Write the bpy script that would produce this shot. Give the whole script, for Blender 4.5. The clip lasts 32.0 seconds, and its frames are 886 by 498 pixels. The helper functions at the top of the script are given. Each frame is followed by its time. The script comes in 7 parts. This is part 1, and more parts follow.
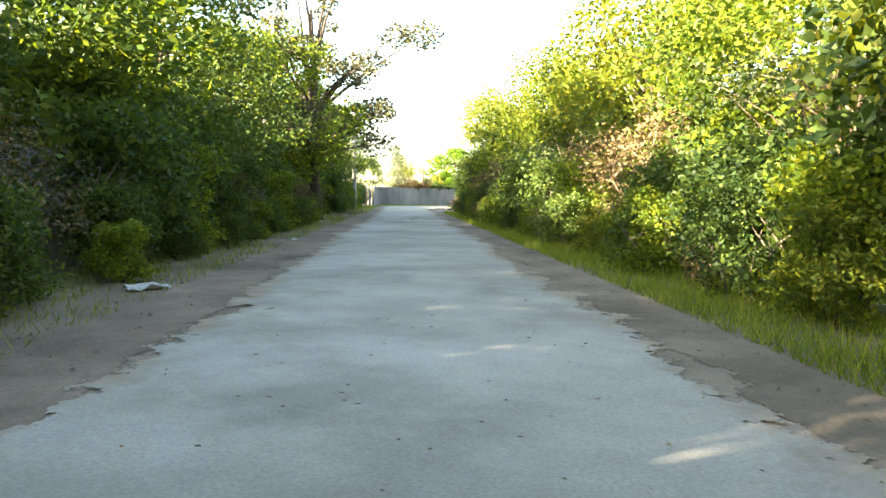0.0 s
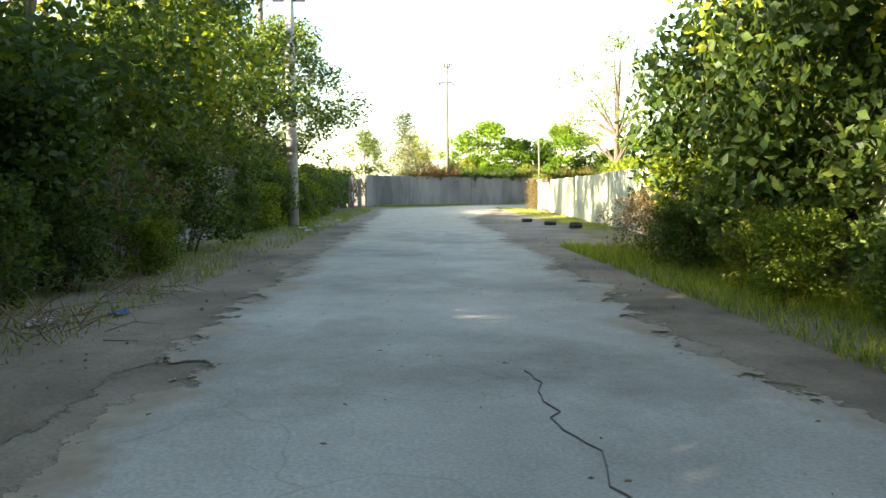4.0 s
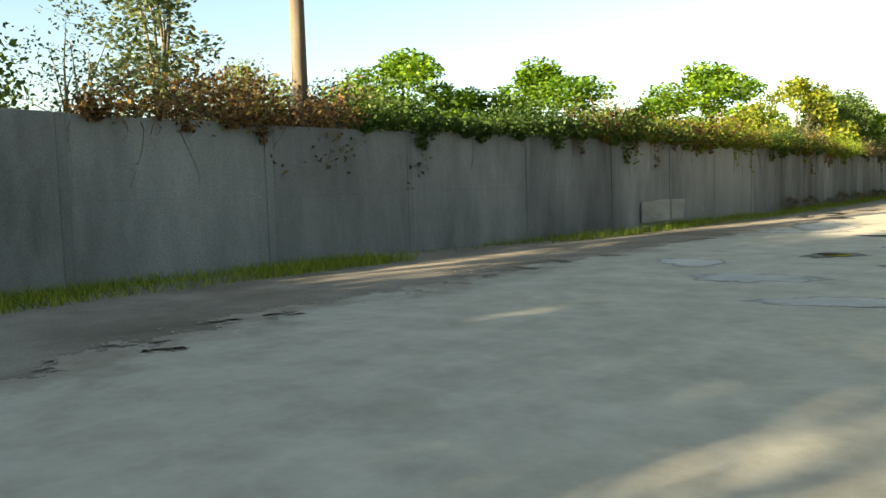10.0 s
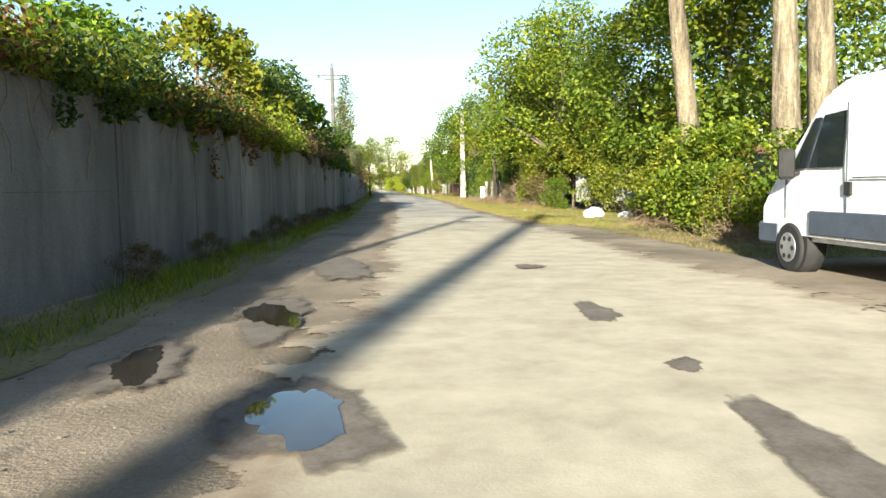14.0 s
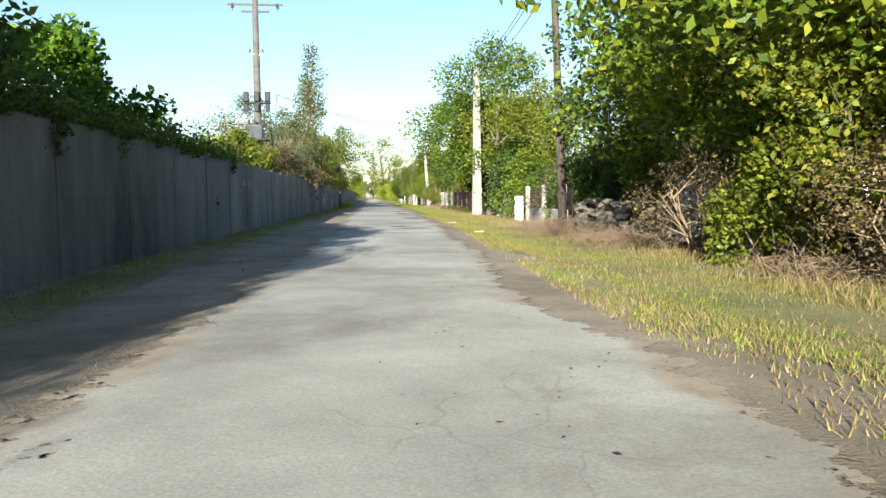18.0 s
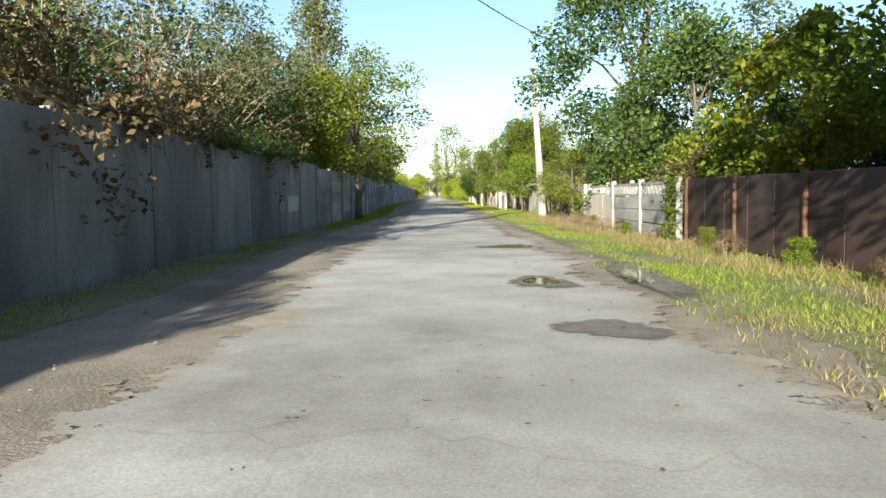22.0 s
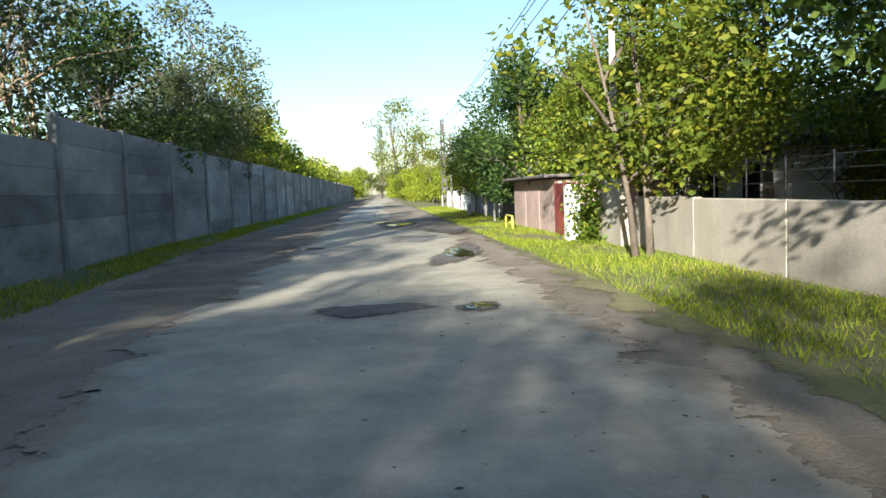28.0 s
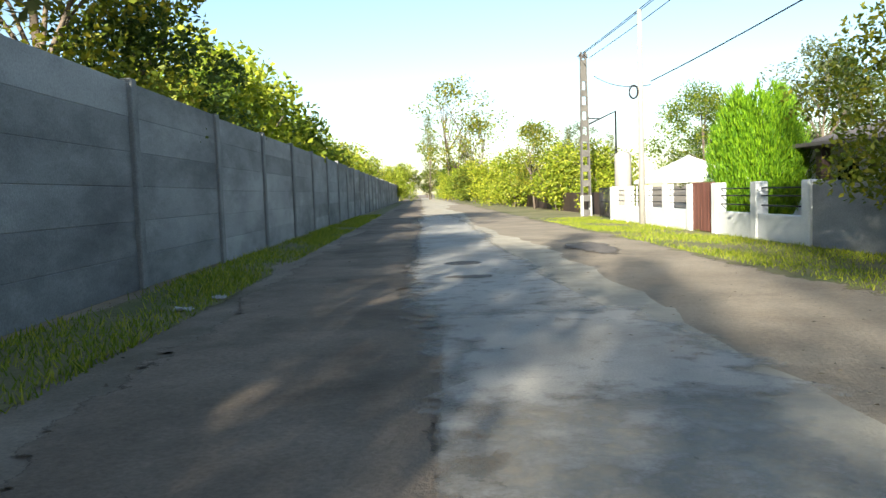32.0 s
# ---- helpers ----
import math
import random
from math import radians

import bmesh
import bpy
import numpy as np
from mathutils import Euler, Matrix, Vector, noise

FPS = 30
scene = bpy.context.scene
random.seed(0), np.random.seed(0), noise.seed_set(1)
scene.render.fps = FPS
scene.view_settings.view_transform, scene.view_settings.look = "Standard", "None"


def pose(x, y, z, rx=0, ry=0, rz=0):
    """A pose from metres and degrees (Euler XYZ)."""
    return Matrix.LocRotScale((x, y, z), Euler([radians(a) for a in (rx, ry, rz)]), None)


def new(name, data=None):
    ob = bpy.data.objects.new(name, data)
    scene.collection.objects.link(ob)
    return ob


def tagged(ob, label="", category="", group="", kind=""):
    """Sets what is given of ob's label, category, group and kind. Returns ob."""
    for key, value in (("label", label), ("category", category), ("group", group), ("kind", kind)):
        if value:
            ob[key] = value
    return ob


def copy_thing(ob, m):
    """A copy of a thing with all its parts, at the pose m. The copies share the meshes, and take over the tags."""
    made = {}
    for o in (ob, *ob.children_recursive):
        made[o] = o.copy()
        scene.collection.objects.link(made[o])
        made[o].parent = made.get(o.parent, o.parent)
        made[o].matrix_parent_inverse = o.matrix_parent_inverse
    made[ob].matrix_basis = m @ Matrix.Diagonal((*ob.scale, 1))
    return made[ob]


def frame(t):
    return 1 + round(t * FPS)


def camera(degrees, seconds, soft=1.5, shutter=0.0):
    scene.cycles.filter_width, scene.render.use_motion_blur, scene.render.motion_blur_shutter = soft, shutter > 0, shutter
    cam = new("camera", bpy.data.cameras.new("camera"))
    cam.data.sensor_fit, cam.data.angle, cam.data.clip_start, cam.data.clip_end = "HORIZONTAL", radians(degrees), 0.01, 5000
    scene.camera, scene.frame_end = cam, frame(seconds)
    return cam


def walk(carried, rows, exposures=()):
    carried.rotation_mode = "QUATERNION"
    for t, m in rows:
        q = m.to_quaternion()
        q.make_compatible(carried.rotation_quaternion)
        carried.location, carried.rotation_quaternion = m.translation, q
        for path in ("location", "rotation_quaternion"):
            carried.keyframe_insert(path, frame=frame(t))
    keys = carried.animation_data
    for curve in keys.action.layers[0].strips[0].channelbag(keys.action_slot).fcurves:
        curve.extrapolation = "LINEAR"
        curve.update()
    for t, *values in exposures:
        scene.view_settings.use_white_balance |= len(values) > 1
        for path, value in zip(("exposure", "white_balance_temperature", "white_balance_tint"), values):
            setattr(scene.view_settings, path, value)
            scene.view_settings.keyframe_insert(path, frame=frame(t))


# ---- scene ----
cam = camera(60.9, 32.0)
PATH = [
    (0.0, pose(40.27, -59.28, 1.2, 86.04, -0.54, 44.18)),
    (0.5, pose(36.84, -56.02, 1.2, 85.86, -0.45, 43.74)),
    (1.0, pose(33.41, -52.74, 1.2, 85.41, -0.14, 43.70)),
    (1.5, pose(29.93, -49.40, 1.2, 85.65, 0.69, 44.09)),
    (2.0, pose(26.31, -45.96, 1.2, 85.45, 1.07, 44.48)),
    (2.5, pose(22.53, -42.47, 1.2, 85.09, 0.93, 44.86)),
    (3.0, pose(18.60, -38.94, 1.2, 85.43, 0.37, 45.07)),
    (3.5, pose(14.73, -35.54, 1.2, 85.61, 0.52, 45.27)),
    (5.5, pose(-1.06, -21.04, 1.2, 85.49, -0.76, 44.37)),
    (6.0, pose(-4.77, -17.61, 1.2, 85.63, -0.66, 44.40)),
    (6.5, pose(-8.22, -14.42, 1.2, 85.64, -1.47, 44.23)),
    (7.0, pose(-11.34, -11.52, 1.2, 85.57, -2.02, 43.97)),
    (7.5, pose(-14.00, -8.75, 1.2, 85.23, -2.42, 44.16)),
    (8.0, pose(-16.47, -6.06, 1.2, 85.37, -2.47, 44.43)),
    (8.5, pose(-18.69, -3.52, 1.2, 85.52, -2.32, 43.39)),
    (9.0, pose(-20.64, -1.07, 1.2, 85.54, -1.03, 41.39)),
    (9.5, pose(-22.33, 1.29, 1.2, 86.02, 0.95, 39.49)),
    (10.0, pose(-23.75, 3.65, 1.2, 85.58, 1.75, 36.72)),
    (10.5, pose(-24.86, 6.02, 1.2, 86.20, 2.85, 32.54)),
    (11.0, pose(-25.67, 8.39, 1.2, 86.08, 2.38, 27.15)),
    (11.5, pose(-26.33, 10.82, 1.2, 85.71, 3.19, 22.09)),
    (12.0, pose(-26.88, 13.45, 1.2, 85.54, 3.04, 16.60)),
    (12.5, pose(-27.35, 16.20, 1.2, 85.93, 2.80, 11.23)),
    (13.0, pose(-27.52, 19.19, 1.2, 85.99, 2.81, 5.49)),
    (13.5, pose(-27.44, 22.14, 1.2, 85.38, 1.69, 0.37)),
    (14.0, pose(-27.25, 24.82, 1.2, 85.28, 0.95, -4.08)),
    (14.5, pose(-26.99, 27.24, 1.2, 86.43, -2.17, -7.15)),
    (16.5, pose(-25.57, 42.37, 1.2, 85.98, -0.22, -5.04)),
    (17.0, pose(-25.35, 46.96, 1.2, 85.92, 0.13, -4.55)),
    (17.5, pose(-25.21, 51.57, 1.2, 85.91, 0.35, -4.25)),
    (18.0, pose(-25.10, 56.21, 1.2, 85.97, 0.52, -4.20)),
    (18.5, pose(-24.97, 60.95, 1.2, 85.78, 1.02, -4.37)),
    (19.0, pose(-24.83, 66.02, 1.2, 85.67, 1.37, -4.51)),
    (19.5, pose(-24.58, 71.19, 1.2, 86.16, 0.69, -4.47)),
    (20.0, pose(-24.48, 76.59, 1.2, 85.88, 0.87, -3.86)),
    (20.5, pose(-24.45, 81.65, 1.2, 85.93, 0.93, -1.80)),
    (21.0, pose(-24.69, 87.14, 1.2, 86.04, 1.78, 0.69)),
    (21.5, pose(-25.02, 92.47, 1.2, 85.80, 0.70, 0.97)),
    (22.0, pose(-25.34, 97.75, 1.2, 85.88, 0.89, 0.73)),
    (22.5, pose(-25.50, 102.84, 1.2, 85.67, 1.12, 0.26)),
    (23.0, pose(-25.63, 107.95, 1.2, 85.84, 1.35, -0.27)),
    (23.5, pose(-25.82, 113.11, 1.2, 86.04, 1.96, -1.13)),
    (24.0, pose(-25.87, 118.46, 1.2, 85.83, 1.84, -2.02)),
    (24.5, pose(-25.76, 123.57, 1.2, 85.89, 1.33, -2.67)),
    (25.0, pose(-25.67, 128.61, 1.2, 85.70, 1.20, -3.06)),
    (25.5, pose(-25.60, 133.25, 1.2, 85.46, 1.44, -3.27)),
    (27.5, pose(-26.21, 151.18, 1.2, 85.65, 2.14, -5.32)),
    (28.0, pose(-26.18, 155.38, 1.2, 85.63, 2.13, -3.31)),
    (28.5, pose(-26.32, 159.17, 1.2, 85.20, 1.73, -0.27)),
    (29.0, pose(-26.63, 162.69, 1.2, 85.77, 2.86, 2.75)),
    (29.5, pose(-27.09, 166.11, 1.2, 86.06, 3.04, 5.54)),
    (30.0, pose(-27.51, 169.32, 1.2, 85.88, 2.16, 6.40)),
    (30.5, pose(-27.89, 172.87, 1.2, 86.02, 0.97, 5.74)),
    (31.0, pose(-28.43, 176.50, 1.2, 86.31, 1.46, 4.01)),
    (31.5, pose(-28.72, 180.43, 1.2, 86.14, 1.20, 1.91)),
    (32.0, pose(-28.96, 184.10, 1.2, 85.78, 2.01, -0.46)),
]
walk(cam, PATH, [(0, 3.9, 7300, 10), (3.5, 3.55, 7300, 10), (6, 2.35, 7300, 8), (7, 2.0, 7300, 8), (8.5, 2.05, 7300, 6), (9.5, 2.3, 7400, 4), (11, 2.3, 7300, 3), (13, 2.0, 6500, 5), (14.3, 1.9, 6150, 7), (16.5, 1.8, 5800, 8), (25, 1.7, 5750, 8), (29, 1.7, 5700, 8), (32, 1.9, 6100, 8)])

# ---- light ----
SUN_EL, SUN_YAW = 16.0, 165.0      # the sun stands low, behind the long street
world = bpy.data.worlds.new("sky")
scene.world = world
world.use_nodes = True
wn = world.node_tree
sky = wn.nodes.new("ShaderNodeTexSky")
sky.sky_type = 'NISHITA'
sky.sun_disc = False
sky.sun_elevation = radians(SUN_EL)
sky.sun_rotation = radians(-SUN_YAW)
sky.dust_density = 0.6
sky.air_density = 1.0
wn.links.new(sky.outputs[0], wn.nodes["Background"].inputs[0])
wn.nodes["Background"].inputs[1].default_value = 0.066
sun = new("sun", bpy.data.lights.new("sun", 'SUN'))
sun.data.energy = 5.0
sun.data.angle = radians(0.6)
sun.data.color = (1.0, 0.91, 0.75)
sun.rotation_euler = (radians(90 - SUN_EL), 0, radians(SUN_YAW + 180))

# ---- the plan: two street lines ----
def B(s, d, z=0.0):
    """Long street: s along it, d to the right of the concrete wall's line."""
    return Vector((-28.1 - 0.0225 * (s - 20) + d, s, z))


def Bm(s, d, z=0.0, turn=0.0, k=1.0, kz=None):
    p = B(s, d, z)
    return pose(p.x, p.y, p.z, 0, 0, 1.29 + turn) @ Matrix.Diagonal((k, k, kz or k, 1))


def A(u, v, z=0.0):
    """First street: u along it from the start, v to the right."""
    return Vector((40.27 - 0.7324 * u + 0.6809 * v, -59.28 + 0.6809 * u + 0.7324 * v, z))


def Am(u, v, z=0.0, turn=0.0, k=1.0, kz=None):
    p = A(u, v, z)
    return pose(p.x, p.y, p.z, 0, 0, 47.09 + turn) @ Matrix.Diagonal((k, k, kz or k, 1))


LEFT = [(2, -5.9), (6, -6.2), (9, -6.15), (14.6, -5.45), (16.9, -4.8), (19.6, -4.05), (23.2, -3.5), (26.8, -3.2), (33.4, -2.4), (40, -1.95), (60, -0.9), (95, -0.6), (124, -0.2), (145, 0.1), (160, -0.3), (175, -1.1), (215, -1.0), (420, -1.0)]


def left_d(s):
    for (a, da), (b, db) in zip(LEFT, LEFT[1:]):
        if s <= b:
            return da + (db - da) * (s - a) / (b - a)
    return LEFT[-1][1]


# ---- materials ----
def nodes(name, rough=0.9, metal=0.0):
    m = bpy.data.materials.new(name)
    m.use_nodes = True
    t = m.node_tree
    b = t.nodes["Principled BSDF"]
    b.inputs["Roughness"].default_value = rough
    b.inputs["Metallic"].default_value = metal
    b.inputs["Specular IOR Level"].default_value = 0.3
    return m, t, b


def noise_at(t, scale, detail=4.0, rough=0.6, stretch=(1, 1, 1), world_space=True):
    g = t.nodes.new("ShaderNodeNewGeometry") if world_space else t.nodes.new("ShaderNodeTexCoord")
    mp = t.nodes.new("ShaderNodeMapping")
    mp.inputs["Scale"].default_value = stretch
    t.links.new(g.outputs["Position" if world_space else "Object"], mp.inputs[0])
    n = t.nodes.new("ShaderNodeTexNoise")
    n.inputs["Scale"].default_value, n.inputs["Detail"].default_value, n.inputs["Roughness"].default_value = scale, detail, rough
    t.links.new(mp.outputs[0], n.inputs["Vector"])
    return n.outputs["Fac"]


def ramp(t, fac, stops):
    r = t.nodes.new("ShaderNodeValToRGB")
    while len(r.color_ramp.elements) < len(stops):
        r.color_ramp.elements.new(0.5)
    for e, (p, c) in zip(r.color_ramp.elements, stops):
        e.position, e.color = p, (*c, 1)
    t.links.new(fac, r.inputs[0])
    return r.outputs[0]


def blend(t, fac, a, b, kind='MIX'):
    x = t.nodes.new("ShaderNodeMix")
    x.data_type, x.blend_type = 'RGBA', kind
    for sock, val in ((x.inputs[0], fac), (x.inputs[6], a), (x.inputs[7], b)):
        if isinstance(val, (int, float)):
            sock.default_value = val
        elif isinstance(val, tuple):
            sock.default_value = (*val, 1)
        else:
            t.links.new(val, sock)
    return x.outputs[2]


def relief(t, b, fac, strength=0.3, dist=0.02):
    n = t.nodes.new("ShaderNodeBump")
    n.inputs["Strength"].default_value, n.inputs["Distance"].default_value = strength, dist
    t.links.new(fac, n.inputs["Height"])
    t.links.new(n.outputs[0], b.inputs["Normal"])


def surface(name, c1, c2, c3=None, scale=3.0, fine=40.0, rough=0.9, metal=0.0, stretch=(1, 1, 1), bump=0.3, dist=0.01, vary=0.0, stain=0.45):
    """A weathered surface: two tones at coarse scale, grain, and darker stains of a third tone."""
    m, t, b = nodes(name, rough, metal)
    coarse = noise_at(t, scale, 5, 0.65, stretch)
    grain = noise_at(t, fine, 3, 0.7)
    col = ramp(t, coarse, [(0.3, c1), (0.7, c2)])
    if c3:
        spots = noise_at(t, scale * 0.37, 6, 0.7, stretch)
        mask = ramp(t, spots, [(stain, (0, 0, 0)), (stain + 0.2, (1, 1, 1))])
        col = blend(t, mask, col, c3)
    g2 = ramp(t, grain, [(0.25, (0.72, 0.72, 0.72)), (0.75, (1.15, 1.15, 1.15))])
    col = blend(t, 1.0, col, g2, 'MULTIPLY')
    if vary:
        oi = t.nodes.new("ShaderNodeObjectInfo")
        v = ramp(t, oi.outputs["Random"], [(0, (1 - vary,) * 3), (1, (1 + vary,) * 3)])
        col = blend(t, 1.0, col, v, 'MULTIPLY')
    t.links.new(col, b.inputs["Base Color"])
    if bump:
        relief(t, b, grain, bump, dist)
    return m


def leafy(name, dark, mid, light, glow=0.4, rough=0.55):
    """Foliage: tone varies leaf by leaf and tree by tree; light passes through."""
    m, t, b = nodes(name, rough)
    g = t.nodes.new("ShaderNodeNewGeometry")
    oi = t.nodes.new("ShaderNodeObjectInfo")
    col = ramp(t, g.outputs["Random Per Island"], [(0.0, dark), (0.55, mid), (1.0, light)])
    v = ramp(t, oi.outputs["Random"], [(0, (0.75, 0.8, 0.75)), (1, (1.2, 1.12, 1.0))])
    col = blend(t, 1.0, col, v, 'MULTIPLY')
    t.links.new(col, b.inputs["Base Color"])
    tr = t.nodes.new("ShaderNodeBsdfTranslucent")
    t.links.new(blend(t, 1.0, col, (1.25, 1.15, 0.5), 'MULTIPLY'), tr.inputs[0])
    mx = t.nodes.new("ShaderNodeMixShader")
    mx.inputs[0].default_value = glow
    t.links.new(b.outputs[0], mx.inputs[1])
    t.links.new(tr.outputs[0], mx.inputs[2])
    t.links.new(mx.outputs[0], t.nodes["Material Output"].inputs[0])
    return m


def glassy(name, col, rough):
    m, t, b = nodes(name, rough)
    b.inputs["Base Color"].default_value = (*col, 1)
    b.inputs["Specular IOR Level"].default_value = 0.6
    return m


def cracked(m, scale=0.8, width=0.012, amount=0.3):
    """Fine crazing where a coarse noise allows it."""
    t = m.node_tree
    b = t.nodes["Principled BSDF"]
    old = b.inputs["Base Color"].links[0].from_socket
    g = t.nodes.new("ShaderNodeNewGeometry")
    n = t.nodes.new("ShaderNodeTexNoise")
    n.inputs["Scale"].default_value = 1.2
    t.links.new(g.outputs["Position"], n.inputs["Vector"])
    warp = blend(t, 1.0, g.outputs["Position"], n.outputs["Color"], 'ADD')
    v = t.nodes.new("ShaderNodeTexVoronoi")
    v.feature = 'DISTANCE_TO_EDGE'
    v.inputs["Scale"].default_value = scale
    t.links.new(warp, v.inputs["Vector"])
    line = ramp(t, v.outputs["Distance"], [(0.0, (1, 1, 1)), (width, (0, 0, 0))])
    mask = ramp(t, noise_at(t, 0.35, 3), [(0.5, (0, 0, 0)), (0.62, (amount,) * 3)])
    t.links.new(blend(t, blend(t, 1.0, line, mask, 'MULTIPLY'), old, (0.12, 0.105, 0.085)), b.inputs["Base Color"])
    return m


def dusty_edges(m):
    """Soil creeps over the asphalt's margins; the strip's own edge weight says how far."""
    t = m.node_tree
    b = t.nodes["Principled BSDF"]
    old = b.inputs["Base Color"].links[0].from_socket
    at = t.nodes.new("ShaderNodeAttribute")
    at.attribute_name = "edge"
    n = noise_at(t, 0.7, 6, 0.7)
    add = t.nodes.new("ShaderNodeMath")
    add.operation = 'ADD'
    t.links.new(at.outputs["Fac"], add.inputs[0])
    t.links.new(n, add.inputs[1])
    mask = ramp(t, add.outputs[0], [(0.84, (0, 0, 0)), (1.14, (1, 1, 1))])
    soil = ramp(t, noise_at(t, 3.0, 5, 0.7), [(0.3, (0.22, 0.172, 0.122)), (0.7, (0.36, 0.295, 0.215))])
    du = t.nodes.new("ShaderNodeAttribute")
    du.attribute_name = "dust"
    m2 = t.nodes.new("ShaderNodeMath")
    m2.operation = 'MULTIPLY_ADD'
    t.links.new(du.outputs["Fac"], m2.inputs[0])
    m2.inputs[1].default_value = 0.75
    t.links.new(noise_at(t, 0.4, 6, 0.72), m2.inputs[2])
    veil = ramp(t, m2.outputs[0], [(0.6, (0, 0, 0)), (1.1, (0.85, 0.85, 0.85))])
    sand = ramp(t, noise_at(t, 1.6, 5, 0.7), [(0.3, (0.34, 0.29, 0.205)), (0.7, (0.53, 0.465, 0.345))])
    track = noise_at(t, 0.16, 3, 0.6)
    old = blend(t, 1.0, old, ramp(t, track, [(0.35, (0.80, 0.79, 0.77)), (0.65, (1.1, 1.1, 1.1))]), 'MULTIPLY')
    old = blend(t, veil, old, sand)
    t.links.new(blend(t, mask, old, soil), b.inputs["Base Color"])
    return m


def ragged(m, lo=0.7, hi=0.9, scale=3.5):
    """The margin of a patch frays out by its own edge weight."""
    t = m.node_tree
    at = t.nodes.new("ShaderNodeAttribute")
    at.attribute_name = "edge"
    add = t.nodes.new("ShaderNodeMath")
    add.operation = 'ADD'
    t.links.new(at.outputs["Fac"], add.inputs[0])
    t.links.new(noise_at(t, scale, 6, 0.7), add.inputs[1])
    t.links.new(ramp(t, add.outputs[0], [(lo, (1, 1, 1)), (hi, (0, 0, 0))]), t.nodes["Principled BSDF"].inputs["Alpha"])
    return m


M_ROAD = surface("worn_asphalt", (0.31, 0.29, 0.25), (0.44, 0.415, 0.36), (0.22, 0.20, 0.168), 0.8, 45, 0.92, bump=0.35, dist=0.006, stain=0.5)
dusty_edges(cracked(M_ROAD))
M_DIRT = surface("dry_soil", (0.22, 0.175, 0.128), (0.34, 0.28, 0.21), (0.15, 0.122, 0.08), 0.8, 30, 0.97, bump=0.6, dist=0.02)
M_LOAM = surface("brown_loam", (0.185, 0.14, 0.098), (0.30, 0.236, 0.172), (0.115, 0.09, 0.062), 0.9, 30, 0.97, bump=0.6, dist=0.02)
M_SOIL = surface("grassy_soil", (0.17, 0.155, 0.068), (0.28, 0.24, 0.12), (0.12, 0.14, 0.042), 0.9, 25, 0.97, bump=0.6, dist=0.03)
M_PATCH = surface("dark_pothole_asphalt", (0.12, 0.10, 0.08), (0.20, 0.17, 0.14), None, 4.0, 30, 0.85, bump=0.25, dist=0.01)
ragged(M_PATCH, 0.62, 1.0)
M_SAND = surface("pale_sandy_dirt", (0.235, 0.188, 0.132), (0.37, 0.305, 0.22), (0.14, 0.112, 0.08), 0.7, 30, 0.97, bump=0.6, dist=0.02, stain=0.55)
for m in (M_ROAD, M_LOAM, M_SOIL, M_SAND):
    ragged(m, 0.98, 1.14, 1.3)
M_TAR = surface("dark_tarred_crack", (0.13, 0.12, 0.10), (0.21, 0.19, 0.165), None, 4.0, 50, 0.9, bump=0.4, dist=0.01)
M_REPAIR = surface("pale_asphalt_repair", (0.42, 0.385, 0.32), (0.53, 0.49, 0.42), (0.35, 0.315, 0.26), 1.2, 60, 0.9, bump=0.3, dist=0.005)
ragged(M_REPAIR, 0.6, 0.95)
M_WATER = ragged(glassy("puddle_water", (0.035, 0.03, 0.022), 0.03), 0.78, 0.84, 2.5)
M_WALL = surface("stained_concrete", (0.175, 0.173, 0.165), (0.315, 0.308, 0.288), (0.105, 0.103, 0.097), 0.55, 35, 0.93, stretch=(1, 1, 0.3), bump=0.4, vary=0.12)
M_SLAB = surface("grey_concrete_slab", (0.25, 0.248, 0.24), (0.385, 0.378, 0.36), (0.155, 0.153, 0.148), 0.8, 40, 0.93, stretch=(1, 0.6, 1.6), bump=0.4, vary=0.22)
M_POST = surface("grey_concrete_post", (0.16, 0.16, 0.155), (0.27, 0.265, 0.25), None, 2.0, 40, 0.93, bump=0.3, vary=0.15)
M_PALE = surface("pale_plaster", (0.37, 0.32, 0.245), (0.52, 0.455, 0.365), (0.24, 0.205, 0.15), 1.1, 45, 0.93, stretch=(1, 1, 0.5), bump=0.35, vary=0.06, stain=0.55)
M_PINK = surface("pink_plaster", (0.50, 0.34, 0.28), (0.60, 0.43, 0.36), (0.36, 0.27, 0.22), 1.0, 40, 0.93, bump=0.3)
M_CONC = surface("light_concrete", (0.24, 0.225, 0.195), (0.35, 0.325, 0.285), (0.16, 0.148, 0.125), 1.6, 50, 0.9, stretch=(1, 1, 0.4), bump=0.3, vary=0.06, stain=0.58)
M_OLDCON = surface("old_fence_concrete", (0.26, 0.245, 0.215), (0.40, 0.375, 0.33), (0.17, 0.16, 0.14), 1.4, 40, 0.93, stretch=(1, 0.5, 2), bump=0.45, vary=0.15)
M_STONE = surface("rubble_stone", (0.14, 0.115, 0.09), (0.25, 0.205, 0.16), None, 2.5, 25, 0.95, bump=0.5, vary=0.25)
M_WHITE = surface("white_paint", (0.66, 0.66, 0.62), (0.80, 0.79, 0.75), (0.5, 0.48, 0.42), 1.4, 50, 0.7, bump=0.1, stain=0.62)
M_FENCE = surface("pale_green_painted_sheet", (0.42, 0.44, 0.31), (0.52, 0.53, 0.38), (0.30, 0.30, 0.21), 0.8, 60, 0.6, stretch=(1, 1, 0.4), bump=0.08, stain=0.6, vary=0.05)
